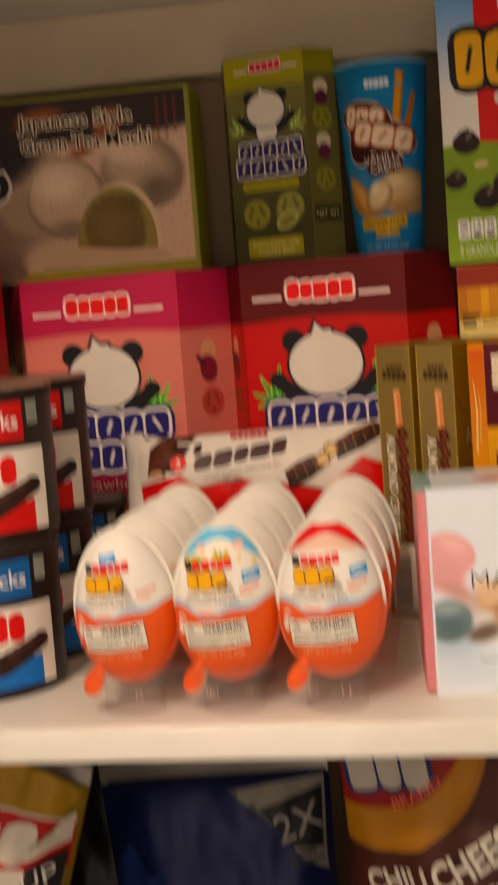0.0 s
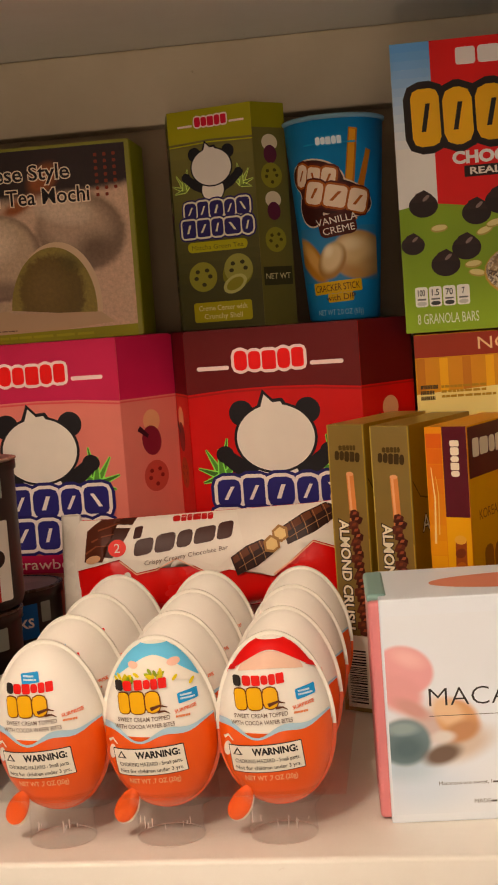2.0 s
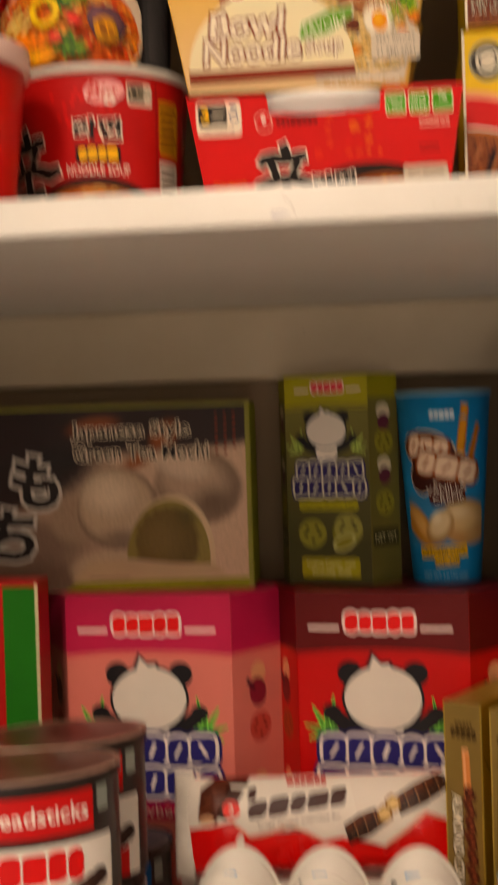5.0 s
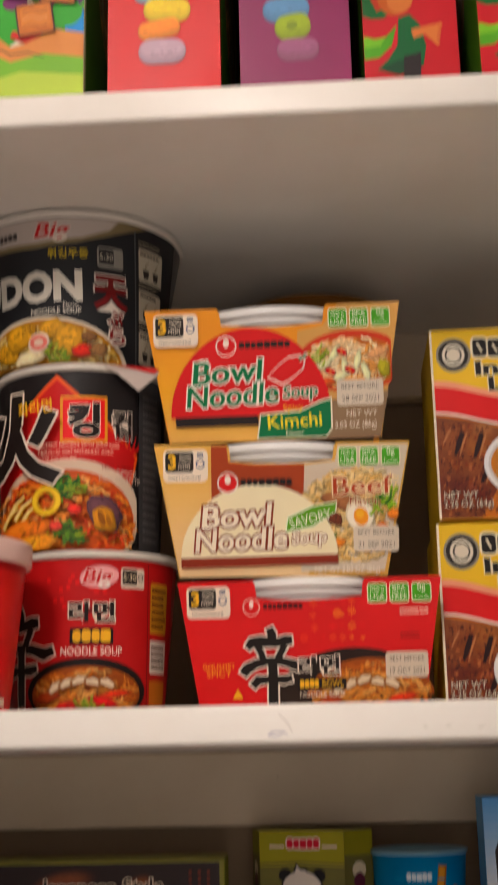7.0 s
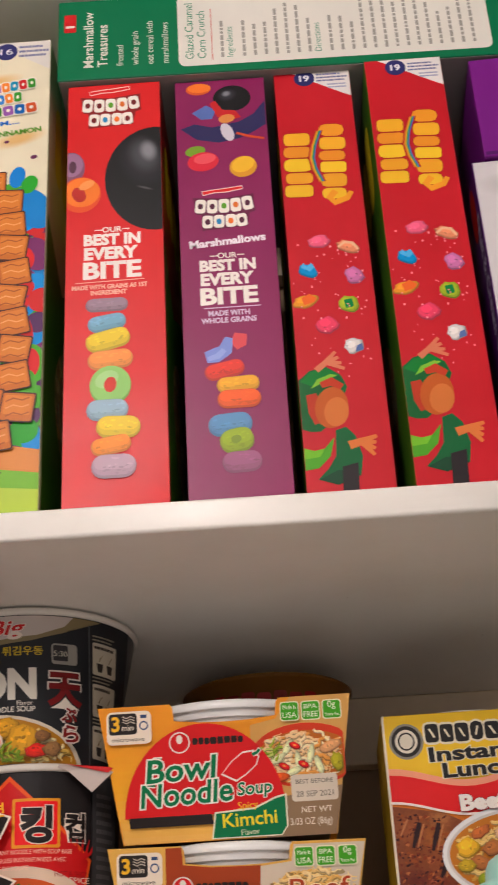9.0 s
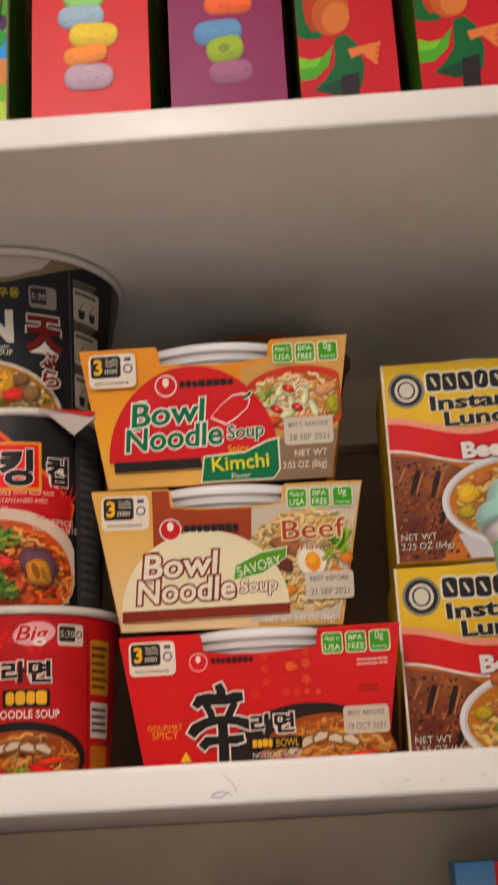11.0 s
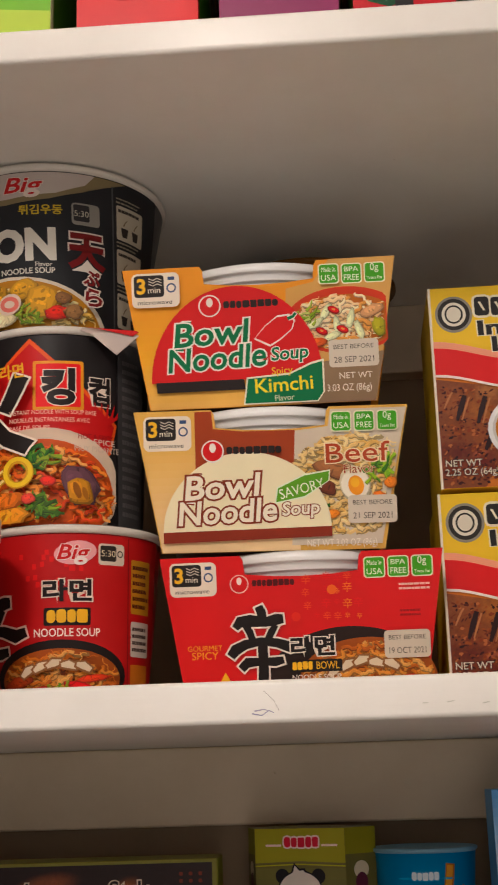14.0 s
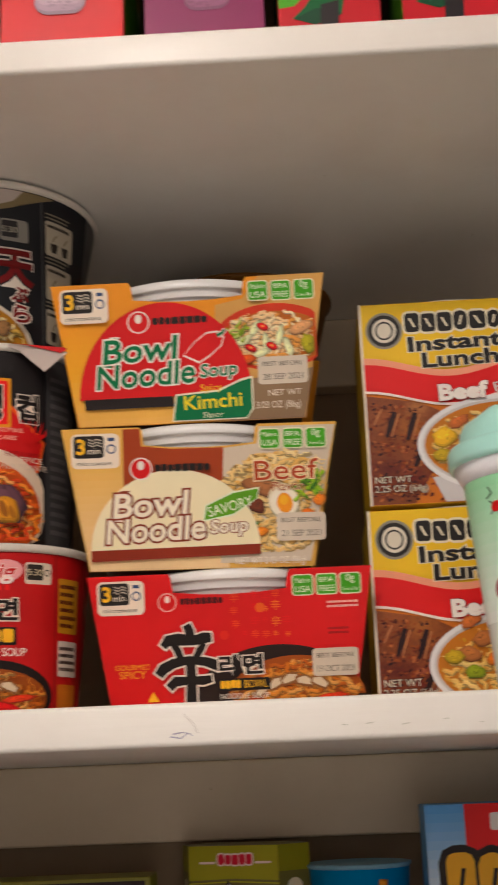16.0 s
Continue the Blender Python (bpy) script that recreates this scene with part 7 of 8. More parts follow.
for k in range(14):
    f = k / 13
    s.rect(-70, 30 + 63 * f, 45, 30 + 63 * min(1, (k + 1) / 13) - 0.01 if k < 13 else 92.8, "".join("%02x" % round(p + (q - p) * f) for p, q in ((226, 160), (234, 208), (228, 168))))
s.oval(-33, 79, 2.6, 2.4, "b8342c", 20)
s.stroke([(-37, 88), (-35, 85), (-38, 83)], 0.8, "3a4a34")
for dx, dy in ((-3, 2.4), (3.2, 1.2), (-2.4, -2.6), (3, -2.4)):
    s.stroke([(-33 + dx * 0.6, 79 + dy * 0.6), (-33 + dx * 1.2, 79 + dy * 1.2)], 0.6, "3a2a24")
s.oval(-34, 44, 3.0, 4.4, "8a4a50", -10)
s.stroke([(-36, 42), (-33, 47)], 0.6, "b08a88")
s.poly([(-30, 30), (-22, 36), (-16, 32), (-18, 22), (-26, 24)], "2f7fc8")
for cx, cy, r, col in ((-10, 34, 6, "d8882c"), (-8, 64, 5, "d84a7a"), (-16, 58, 4, "d84a7a"), (0, 48, 6, "d84a7a"), (8, 70, 4, "b8342c"), (4, 24, 6, "5a9a4a")):
    s.oval(cx, cy, r, r * 0.85, col, 20)
s.stroke([(-20, 50), (-17, 58), (-18, 70), (-13, 80)], 2.4, "d0386a", 1)
s.stroke([(-14, 46), (-6, 56), (2, 66)], 2.0, "d0386a", 1)
s.build("cup_print", t, None, around(0, 0, lambda z: 0.0255 + 0.0077 * z / 0.093), 0.004)

# ---------------------------------------------------------------- high shelf: cereal boxes
Z3 = 0.7411
LOOPS = ["98828e", "84a8bc", "e2c95c", "e69c68", "9cc47c", "a2b6c2", "e6ca62", "e6965c", "b8a0ac"]


def cereal_box(x0, x1, top, y, field, side, label, draw, turn=0.0, gloss=0.2):
    w, h, d = x1 - x0, top - Z3, 0.19
    t = thing("cereal_box", pose(x0, y, Z3, 0, 0, turn), label, "cereal box", "cereal boxes in a row")
    part("body", box_bm(0, w, 0, d, 0, h, 0.0007), card(side, 0.36), t, "printed card box")
    s = Sheet(w / 100, gloss=(0.42, gloss))
    s.rect(0.3, 0.3, 99.7, h / (w / 100) - 0.3, card(field, 0.38, gloss))
    draw(s, h / (w / 100))
    s.build("spine_print", t)
    for xx, sgn in ((0.0, -1), (w, 1)):
        q = Sheet(d / 100)
        hh = h / (d / 100)
        q.poly([(2, 2), (98, 2), (98, hh * 0.5), (60, hh * 0.62), (30, hh * 0.52), (2, hh * 0.6)], "4a6a2a" if side != "6a1f6a" else "8a3a2a")
        q.oval(50, hh * 0.3, 30, 24, food("cereal_dish", ["c98a3c", "e6d0a0", "b84a3c", "d8b04c", "7a8a5c", "d8d0c0"], 110))
        q.blocks(12, hh * 0.72, 88, hh * 0.9, 5, "d8c84a", None, seed=91)
        q.build("side_print", t, pose(0, d, 0, 0, 0, -90) if sgn < 0 else pose(w, 0, 0, 0, 0, 90))
    return t


def hoop(s, cx, cy, rx, ry, c, turn=0.0):
    """A crumbly cereal hoop seen from its side."""
    rng = random.Random(round(cx * 7 + cy))
    s.rect(cx - rx, cy - ry - 0.8, cx + rx, cy + ry, shade(c, 0.8), ry * 0.95, turn)
    s.rect(cx - rx * 0.97, cy - ry * 0.8, cx + rx * 0.98, cy + ry * 0.98, shade(c, 0.93), ry * 0.9, turn)
    s.rect(cx - rx * 0.9, cy - ry * 0.3, cx + rx * 0.92, cy + ry * 0.92, c, ry * 0.6, turn)
    co, si = math.cos(radians(turn)), math.sin(radians(turn))
    for k in range(16):
        x, y = rng.uniform(-0.8, 0.8) * rx, rng.uniform(-0.7, 0.72) * ry
        col = shade(c, 1.08) if y > 0 else shade(c, 0.86)
        s.oval(cx + x * co - y * si, cy + x * si + y * co, rng.uniform(0.8, 3.0), rng.uniform(0.6, 1.3), col, turn + rng.uniform(-15, 15), n=8)


def best(s, y, cx=47.5):
    s.text("OUR", cx, y + 56, 6.5, "efe4dc", fat=0.02)
    s.rect(cx - 18, y + 58.5, cx - 10, y + 59.6, "efe4dc")
    s.rect(cx + 10, y + 58.5, cx + 18, y + 59.6, "efe4dc")
    s.text("BEST IN", cx, y + 41, 12.5, "f2e9e2", w=58, fat=0.05)
    s.text("EVERY", cx - 1, y + 23.5, 13.5, "f2e9e2", w=55, fat=0.05)
    s.text("BITE", cx, y, 19, "f2e9e2", w=59, fat=0.04)


def loops_logo(s, cx, y, edge):
    s.poly([(cx - 33, y + 42), (cx - 30, y + 20), (cx - 24, y + 18), (cx - 24, y - 2), (cx + 24, y + 1), (cx + 27, y + 18), (cx + 33, y + 20), (cx + 32, y + 43), (cx, y + 39)], edge)
    for dx, dy, turn, ring in ((-25, 21, -6, 0), (-12.5, 20, -2, 0), (0, 20, 0, "6a9a3c"), (12.5, 20.5, 3, "c8742c"), (25, 22, 8, 0)):
        s.rect(cx + dx - 5.6, y + dy, cx + dx + 5.6, y + dy + 18, "efe9de", 3.5, turn)
        s.oval(cx + dx, y + dy + 9, 2.8, 3.8, ring or shade(edge, 0.8))
    for dx, ring in ((-18, 0), (-6, "4a86b0"), (6.5, "d87a2c"), (18, 0)):
        s.rect(cx + dx - 5.6, y + 1, cx + dx + 5.6, y + 17.5, "efe9de", 3.5, dx * 0.2)
        s.oval(cx + dx, y + 9, 2.8, 3.8, ring or shade(edge, 0.8))
    s.brush([(cx - 22, y + 47, 5), (cx - 10, y + 49, 4), (cx + 2, y + 49.5, 5), (cx + 20, y + 52, 4)], "efd8d0", 0.6)
    s.brush([(cx - 22, y + 47, 4), (cx - 10, y + 49, 3), (cx + 2, y + 49.5, 4), (cx + 20, y + 52, 3)], "c8323a")


def draw_orange(s, tp):
    loops_logo(s, 46.5, 458, "7a2018")
    un = 0.000602
    s.oval(94, 385, 54, 68, picture("balloon", "101012", spots(un, (80, 408, 24, 34, 20, "26262a"), (82, 416, 17, 24, 15, "47474b"), (86, 421, 9, 14, 10, "86868a"), (82, 372, 9, 1.6, -20, "4a4a4c")), edge=0.7), clip=(0, 99.6))
    s.oval(4, 404, 15, 21, "7a5468", 0, clip=(0.5, 99))
    s.oval(5, 408, 12, 16, "93708a", 0, clip=(0.5, 99))
    s.oval(6, 405, 4, 8, "4a2c3c", clip=(0.5, 99))
    s.oval(15, 368, 21, 23, "d06030", 0, clip=(0.5, 99))
    s.oval(16, 371, 19, 19, "e08450", 0, clip=(0.5, 99))
    s.oval(13, 368, 7, 10, "a83a1c", 20)
    s.oval(21, 380, 9, 5, "eca070", 30)
    best(s, 262)
    s.rect(10, 257.2, 80, 258.2, "e8b8a8", 0, 0.8)
    s.text("MADE WITH GRAINS AS 1ST", 45, 249, 5.0, "e8b8a8", w=76, fat=0.04)
    s.text("INGREDIENT", 44, 242, 5.0, "e8b8a8", w=36, fat=0.04)
    for (x, y, rx, ry, a), cc in zip(((42, 230, 21, 7.6, 0), (42, 209, 19, 9, 9), (43, 189, 22, 11, 14), (45.5, 166.5, 22, 10.5, 4), (0, 0, 0, 0, 0), (42.5, 111, 20, 11, 0), (53, 92, 21, 11.5, -3), (46, 73, 19, 9, 10), (48.6, 51, 21, 12, 0)), LOOPS):
        if rx:
            hoop(s, x, y, rx, ry, cc, a)
        else:
            s.oval(45.4, 137, 20, 22, "7aa05c")
            s.oval(45.4, 138.5, 19.6, 20.5, "9cc47c")
            s.oval(42, 144, 12, 9, "b0d094", 30)
            s.oval(45.4, 138, 6, 8.4, "b8442c", -8)


def draw_purple(s, tp):
    s.poly([(5, 462), (22, 446), (46, 440), (68, 444), (84, 452), (99, 462), (99, 496), (86, 478), (70, 468), (40, 462), (20, 468)], "221f4c")
    s.poly([(18, 484), (34, 494), (44, 486), (40, 474), (28, 474)], "5a6aa0")
    s.oval(26, 518, 14, 8.5, "c8641c")
    s.oval(27, 519.5, 13, 6.6, "e0822e")
    s.oval(63, 502, 21, 18.5, picture("small_balloon", "0e0d10", spots(0.000587, (58, 507, 10, 8, 20, "34343a"), (57, 509, 5, 4, 20, "84848a")), edge=0.7))
    s.poly([(38, 496), (46, 476), (60, 470), (72, 474), (66, 484), (52, 486), (44, 500)], "b23038")
    s.oval(56, 473, 9, 6, "c88a5c", 10)
    s.oval(56, 454, 6.5, 13, "cfc8d0", 18)
    s.brush([(66, 452, 3), (80, 446, 3.4), (96, 442, 3)], "c0562e")
    s.oval(20, 430, 11, 7, "7ea03c", 10)
    s.oval(28, 415, 17, 13, "c8424c", 8)
    s.oval(30, 419, 12, 7, "d8646a", 8)
    s.oval(71, 405, 15, 14, "cf9a2a", 30)
    s.oval(71, 408, 13, 10, "e6bc4a", 30)
    loops_logo(s, 48, 325, "5a1c3a")
    s.text("Marshmallows", 50, 304, 9, "efe6ea", w=80, turn=4, fat=0.04)
    best(s, 231, 48.5)
    s.rect(22, 225.6, 80, 226.6, "dcc8dc")
    s.text("MADE WITH", 47.5, 216.5, 6, "dcc8dc", w=42, fat=0.03)
    s.text("WHOLE GRAINS", 47, 208, 6, "dcc8dc", w=56, fat=0.03)
    s.brush([(58, 194, 13), (56, 184, 16), (50, 180, 12)], "cc5c60")
    s.brush([(22, 168, 13), (32, 170, 17), (42, 176, 15), (46, 190, 8)], "8490c8")
    s.brush([(24, 166, 5), (34, 169, 7), (41, 176, 6)], "9aa4d4")
    cs = ["d0524a", "e2ae3a", "e0702e", "6a90b4", "9cae40", "96607c"]
    for (x, y, rx, ry, a), cc in zip(((40, 153, 20, 9, 12), (52.6, 136, 21, 8.6, 3), (53, 119.6, 21.4, 10, 0), (43, 92, 21.4, 12, 4), (48.5, 74, 16.5, 13, 12), (52.6, 51, 19, 11, 2)), cs):
        hoop(s, x, y, rx, ry, cc, a)
    s.oval(48, 75, 5, 4.4, "7a8c2c", 10)


def draw_charms(s, tp):
    s.poly([(18, tp - 0.5), (99.4, tp - 0.5), (99.4, tp - 48), (88, tp - 42)], "e2dcd8")
    s.lines(56, tp - 22, 97, tp - 6, 3, "6a6a8a", 3)
    s.lines(70, tp - 34, 97, tp - 24, 2, "9a9ab0", 5)
    s.oval(40, tp - 14, 13.5, 13, "2a2a5c")
    s.text("19", 40, tp - 18.5, 9.5, "e6e2e4", w=13, fat=0.03)
    gold = ("e0b83c", "dca428", "e6c456", "d8952a", "e2b034", "dc9c2c")
    s.blocks(23 - 52, 458, 23 + 50, 492, 5, "dcb02c", "9a1226", seed=95, turn=88, pad=1.0, tints=gold, slit=False)
    s.blocks(67 - 60, 462, 67 + 60, 494, 6, "dcb02c", "9a1226", seed=96, turn=87, pad=1.0, tints=gold, slit=False)
    s.brush([(66, 430, 9), (58, 420, 9), (64, 412, 9), (80, 418, 8), (86, 428, 6)], "dc9c2c")
    for k, c in enumerate(("9a1226", "c8762c", "c9a83c", "4a8a5c", "4a6aa8", "9a1226")):
        s.stroke([(46 + 1.7 * k, 446), (39 + 1.7 * k, 466), (36.5 + 1.7 * k, 484), (40 + 1.7 * k, 504), (48 + 1.7 * k, 528)], 2.0, c, 1.6)
    ch = ((38.8, 355, "d06a80", 14, 9, 6), (73.7, 345, "cf8e72", 14, 8, -24), (23, 313, "3f86b8", 12, 9, -20), (78, 302, "b4749a", 11, 12, 12), (17, 269, "d0963c", 16, 8, 14), (68, 262, "9cae44", 11, 11, 8), (39, 234, "cc5468", 13, 11, 0), (68, 203, "d2ccc8", 11, 10, 35))
    for k, (cx, cy, cc, rx, ry, a) in enumerate(ch):
        chunk(s, cx, cy, rx, ry, shade(cc, 1.04), a, k, 2)
    s.brush([(62, 344, 3), (70, 351, 4), (80, 349, 4), (86, 339, 3)], "e4bc9c")
    s.poly([(12, 273), (22, 279), (30, 272), (27, 267), (15, 263)], "d8742c")
    s.rect(63, 256, 73, 268, "2f7a44", 1.5, 8)
    s.poly([(70, 194), (80, 196), (78, 205), (72, 202)], "5a6a98")
    s.poly([(14, 318), (18, 324), (22, 318), (27, 324), (31, 317), (25, 311)], "6cacd4")
    rng = random.Random(7)
    for k in range(60):
        cx, cy = ch[k % 8][:2]
        x, y = cx + rng.gauss(0, 13), cy - abs(rng.gauss(14, 16))
        if 4 < x < 96 and 24 < y:
            s.oval(x, y, rng.uniform(0.6, 1.4), rng.uniform(0.8, 1.8), "e89aa0", n=8)
    # green and copper shapes at the foot
    s.poly([(0.6, 160), (0.6, 96), (10, 92), (22, 92), (40, 108), (56, 148), (50, 164), (34, 176), (14, 172)], "1f5a30")
    s.poly([(2, 158), (14, 170), (34, 174), (48, 164), (34, 158), (18, 150)], "2f7438")
    s.poly([(14, 148), (22, 160), (38, 166), (46, 164), (30, 156)], "8aba5a")
    s.brush([(14, 140, 10), (18, 118, 16), (22, 104, 12)], "a8451f", 1.0)
    s.oval(36, 122, 19, 27, "b0623c", -10)
    s.oval(41, 116, 14, 19, "c27a52", -10)
    s.brush([(26, 152, 8), (38, 156, 12), (50, 148, 8)], "b0481c")
    for k in range(4):
        s.brush([(22, 172, 8), (34, 182, 7), (46 + 3 * k, 196 - 8 * k, 4)], "c88068")
    s.poly([(0.6, 44), (0.6, 72), (12, 68), (24, 70), (36, 84), (30, 60), (16, 46)], "5f9a3c")
    s.poly([(0.6, 58), (0.6, 72), (12, 68), (24, 70), (18, 60)], "82b854")
    s.poly([(38, 92), (50, 96), (60, 84), (66, 58), (62, 34), (36, 24), (14, 32), (26, 44), (36, 60)], "1f5a34")
    s.poly([(16, 32), (36, 42), (54, 42), (62, 34), (36, 24)], "153f28")
    s.poly([(42, 46), (60, 50), (58, 6), (40, 6)], "201a1c")
    for k in range(4):
        s.brush([(52, 72, 11), (66, 76, 9), (84 - 1.5 * k, 82 - 8 * k, 4)], "cc8058")


def draw_squares(s, tp):
    s.poly([(30, tp - 0.5), (99.4, tp - 0.5), (99.4, tp - 46)], "dcd6ce")
    s.lines(62, tp - 26, 98, tp - 5, 3, "7a7a94", 3)
    s.oval(47, tp - 15, 13, 13, "2a2a5c")
    s.text("16", 47, tp - 19, 9, "e6e2e4", w=15)
    s.soft(30, 568, 40, 12, "d9b888", "e2dac2", 14, 8, clip=(0.5, 99))
    s.soft(66, 482, 34, 12, "d9b888", "e2dac2", 16, 8, clip=(0.5, 99))
    for yy, x0, x1, cs in ((560, 2, 84, ("4a7ab8", "b83a34", "4a8a3c", "8a5a9a", "d8862c", "3a86a8", "b83a34", "4a8a3c")), (542, 17, 68, ("b83a6a", "4a8a3c", "4a7ab8", "d8862c", "4a8a3c")), (524, 5, 86, ("3a6ab8", "b83a34", "4a8a3c", "8a5a9a", "2a5a9a", "b85a2c"))):
        for k, cc in enumerate(cs):
            w = (x1 - x0) / len(cs)
            x, y, up = x0 + w * (k + 0.5), yy + (k - len(cs) / 2) * 1.4, 9.5 if k == 0 else 7.2
            s.rect(x - w * 0.56, y - 8.6, x + w * 0.56, y + up + 1.4, "efe8da", 3.4, 6)
            s.rect(x - w * 0.45, y - 7.2, x + w * 0.45, y + up, cc, 3.0, 6 + 6 * math.sin(2.1 * k + yy))
            s.oval(x, y + 0.4 * (k % 2), w * 0.16, 2.6, "efe8da")
    s.text("MMM....", 44, 503, 6, "3a6ab8", w=44, turn=6, fat=0.04)
    s.text("REAL", 16, 481, 7, "b8442c", w=24, turn=6, fat=0.04)
    s.text("CINNAMON", 62, 488, 7, "5f8a3c", w=60, turn=6, fat=0.04)
    rng = random.Random(11)
    for k in range(130):
        x, yy = rng.choice((rng.uniform(2, 98), rng.uniform(70, 98))), rng.uniform(70, 400)
        cc = rng.choice(("b8302c", "2a7ab8", "4a9a3c", "4a2450", "3f8ac8", "c23a34", "5fa044", "6a2a5a"))
        r = rng.uniform(8, 20)
        s.oval(x, yy, r, r * rng.uniform(0.8, 1.8), cc, rng.uniform(-40, 40), clip=(0.4, 99.5))
    s.oval(66, 426, 9, 15, "2f7ac0", -10)
    s.oval(80, 414, 9, 13, "4a9a3c", -20)
    for x, yy, r in ((20, 458, 6), (84, 454, 4), (52, 478, 3), (16, 498, 4)):
        s.oval(x, yy, r, r * 0.7, "5a2448", 12)
    s.poly([(0.4, 0.4), (99.5, 0.4), (99.5, 78), (70, 84), (44, 70), (30, 66), (0.4, 92)], "c88a5a")
    s.poly([(0.4, 0.4), (99.5, 0.4), (99.5, 52), (60, 58), (30, 50), (0.4, 66)], "7fae44")
    s.poly([(0.4, 0.4), (99.5, 0.4), (99.5, 34), (40, 40), (0.4, 28)], "b4c868")
    s.brush([(16, 66, 1.4), (30, 58, 1.6), (46, 60, 1.4), (62, 54, 1.2)], "3a3a20")
    s.brush([(30, 80, 8), (44, 74, 9), (58, 80, 6)], "b8402c")
    places = ((36, 418), (24, 389), (56, 391), (24, 360), (60, 359), (27, 332), (63, 328), (37, 296), (67, 295), (29, 264), (63, 262), (29, 231), (67, 231), (38, 201), (70, 197), (36, 168), (70, 164), (43, 134), (76, 127), (53, 94))
    for k, (cx, cy) in enumerate(places):
        a = 10 * math.sin(k * 1.7)
        s.rect(cx - 18, cy - 17.4, cx + 18, cy + 17.4, "3c1f10", 2.5, a)
        s.rect(cx - 16.4, cy - 15.8, cx + 16.4, cy + 15.8, "b5703c", 2, a)
        s.rect(cx - 14, cy - 9, cx + 14.4, cy + 13.4, "c68250", 2, a)
        for q in (-8, 1, 9):
            s.stroke([(cx - 12, cy + q - 2), (cx - 4, cy + q + 1.5), (cx + 5, cy + q - 1.5), (cx + 12, cy + q + 1)], 1.5, "96582c" if q != 1 else "dca474")


cereal_box(-0.1895, -0.1335, 1.095, 0.018, "e2dac2", "c9c4a0", "cream cereal box with brown squares and colour splashes", draw_squares)
cereal_box(-0.1285, -0.0725, 1.095, 0.016, "e2dac2", "c9c4a0", "cream cereal box with brown squares and colour splashes", draw_squares)
cereal_box(-0.0602, 0.0, 1.052, 0.0165, "c23a12", "981c10", "orange red cereal box with coloured hoops", draw_orange, gloss=0.24)
cereal_box(0.0098, 0.0685, 1.0520, 0.0195, "7a1450", "42123c", "purple cereal box with coloured hoops and marshmallows", draw_purple, gloss=0.27)
cereal_box(0.0752, 0.1250, 1.0560, 0.0205, "ae0c38", "6a1520", "bright red cereal box with small marshmallow shapes", draw_charms)
cereal_box(0.1345, 0.1842, 1.0525, 0.0125, "ae0c38", "4a6a24", "bright red cereal box with small marshmallow shapes", draw_charms)


def snack_carton():
    w, h, d = 0.13, 0.222, 0.19
    t = thing("snack_carton", pose(0.1932, 0.012, Z3, 0, 0, -3), "white and purple card variety pack carton", "food box")
    part("body", box_bm(0, w, 0, d, 0, h, 0.0007), card("4a1a5c", 0.36), t)
    s = Sheet(w / 100)
    tp = h / (w / 100)
    s.rect(0.4, 0.4, 99.6, tp - 0.4, "cfcaca")
    s.soft(22, tp - 15, 22, 8, "b8b4b2", "cfcaca", -4, 10, clip=(0.5, 99.4))
    s.rect(28, tp - 40, 96, tp - 5, "5a2468", 4)
    s.rect(29.2, tp - 38.8, 94.8, tp - 6.2, "6a2e78", 3.4)
    for k, (c, n) in enumerate((("d86a24", "4"), ("c8342c", "2"), ("dcb42c", "2"), ("2f5cae", "2"))):
        s.rect(15, tp - 64 - k * 9.4, 62, tp - 56 - k * 9.4, c, 2)
        s.text(n, 20, tp - 62.8 - k * 9.4, 5.6, "efe8e0", fat=0.03)
        s.lines(25, tp - 62 - k * 9.4, 58, tp - 58 - k * 9.4, 1, "efe0c8", k)
    s.oval(46, tp - 104, 30, 17, "e6e0dc", clip=(0.5, 99.4))
    s.oval(46, tp - 102, 27, 14, "bcb6b2", clip=(0.5, 99.4))
    for k in range(16):
        chunk(s, 28 + 7 * (k % 6) + k // 6, tp - 108 + 6 * (k // 6), 4.6, 3.4, ("c8963c", "d8aa54", "b88430")[k % 3], 23 * k, k, 4)
    s.poly([(10, tp - 116), (24, tp - 106), (28, tp - 114), (14, tp - 124)], "5a2a7a")
    s.soft(30, tp - 136, 20, 13, "e2b034", "cfcaca", 20, 8, clip=(0.5, 99.4))
    s.oval(30, tp - 136, 18, 11, "dca82c", 20)
    s.oval(34, tp - 152, 16, 8, "5a2a7a", 0)
    s.oval(70, 10, 30, 9, "5a2a7a", clip=(0.5, 99.4))
    s.build("front_print", t)
    s = Sheet(d / 100)
    s.text("Fruit & Cream Variety Pack", 91, 57, 6.5, "cfc0d4", w=84, turn=-90, fat=0.02)
    s.oval(88, 104, 6, 10, "a82c2c")
    s.build("side_print", t, pose(0, d, 0, 0, 0, -90))
    t = thing("snack_carton", pose(0.201, 0.008, Z3 + 0.2228, 0, 0, -3), "plain purple card carton lying on another carton", "food box")
    part("body", box_bm(0, 0.125, 0, 0.185, 0, 0.079, 0.0007), card("6a2474", 0.38), t)
    s = Sheet(0.00125)
    s.text("SNACK", 60, 20, 12, "c9a8d0", w=40)
    s.rect(1, 1, 99, 3, "4a1458")
    s.build("front_print", t)


snack_carton()


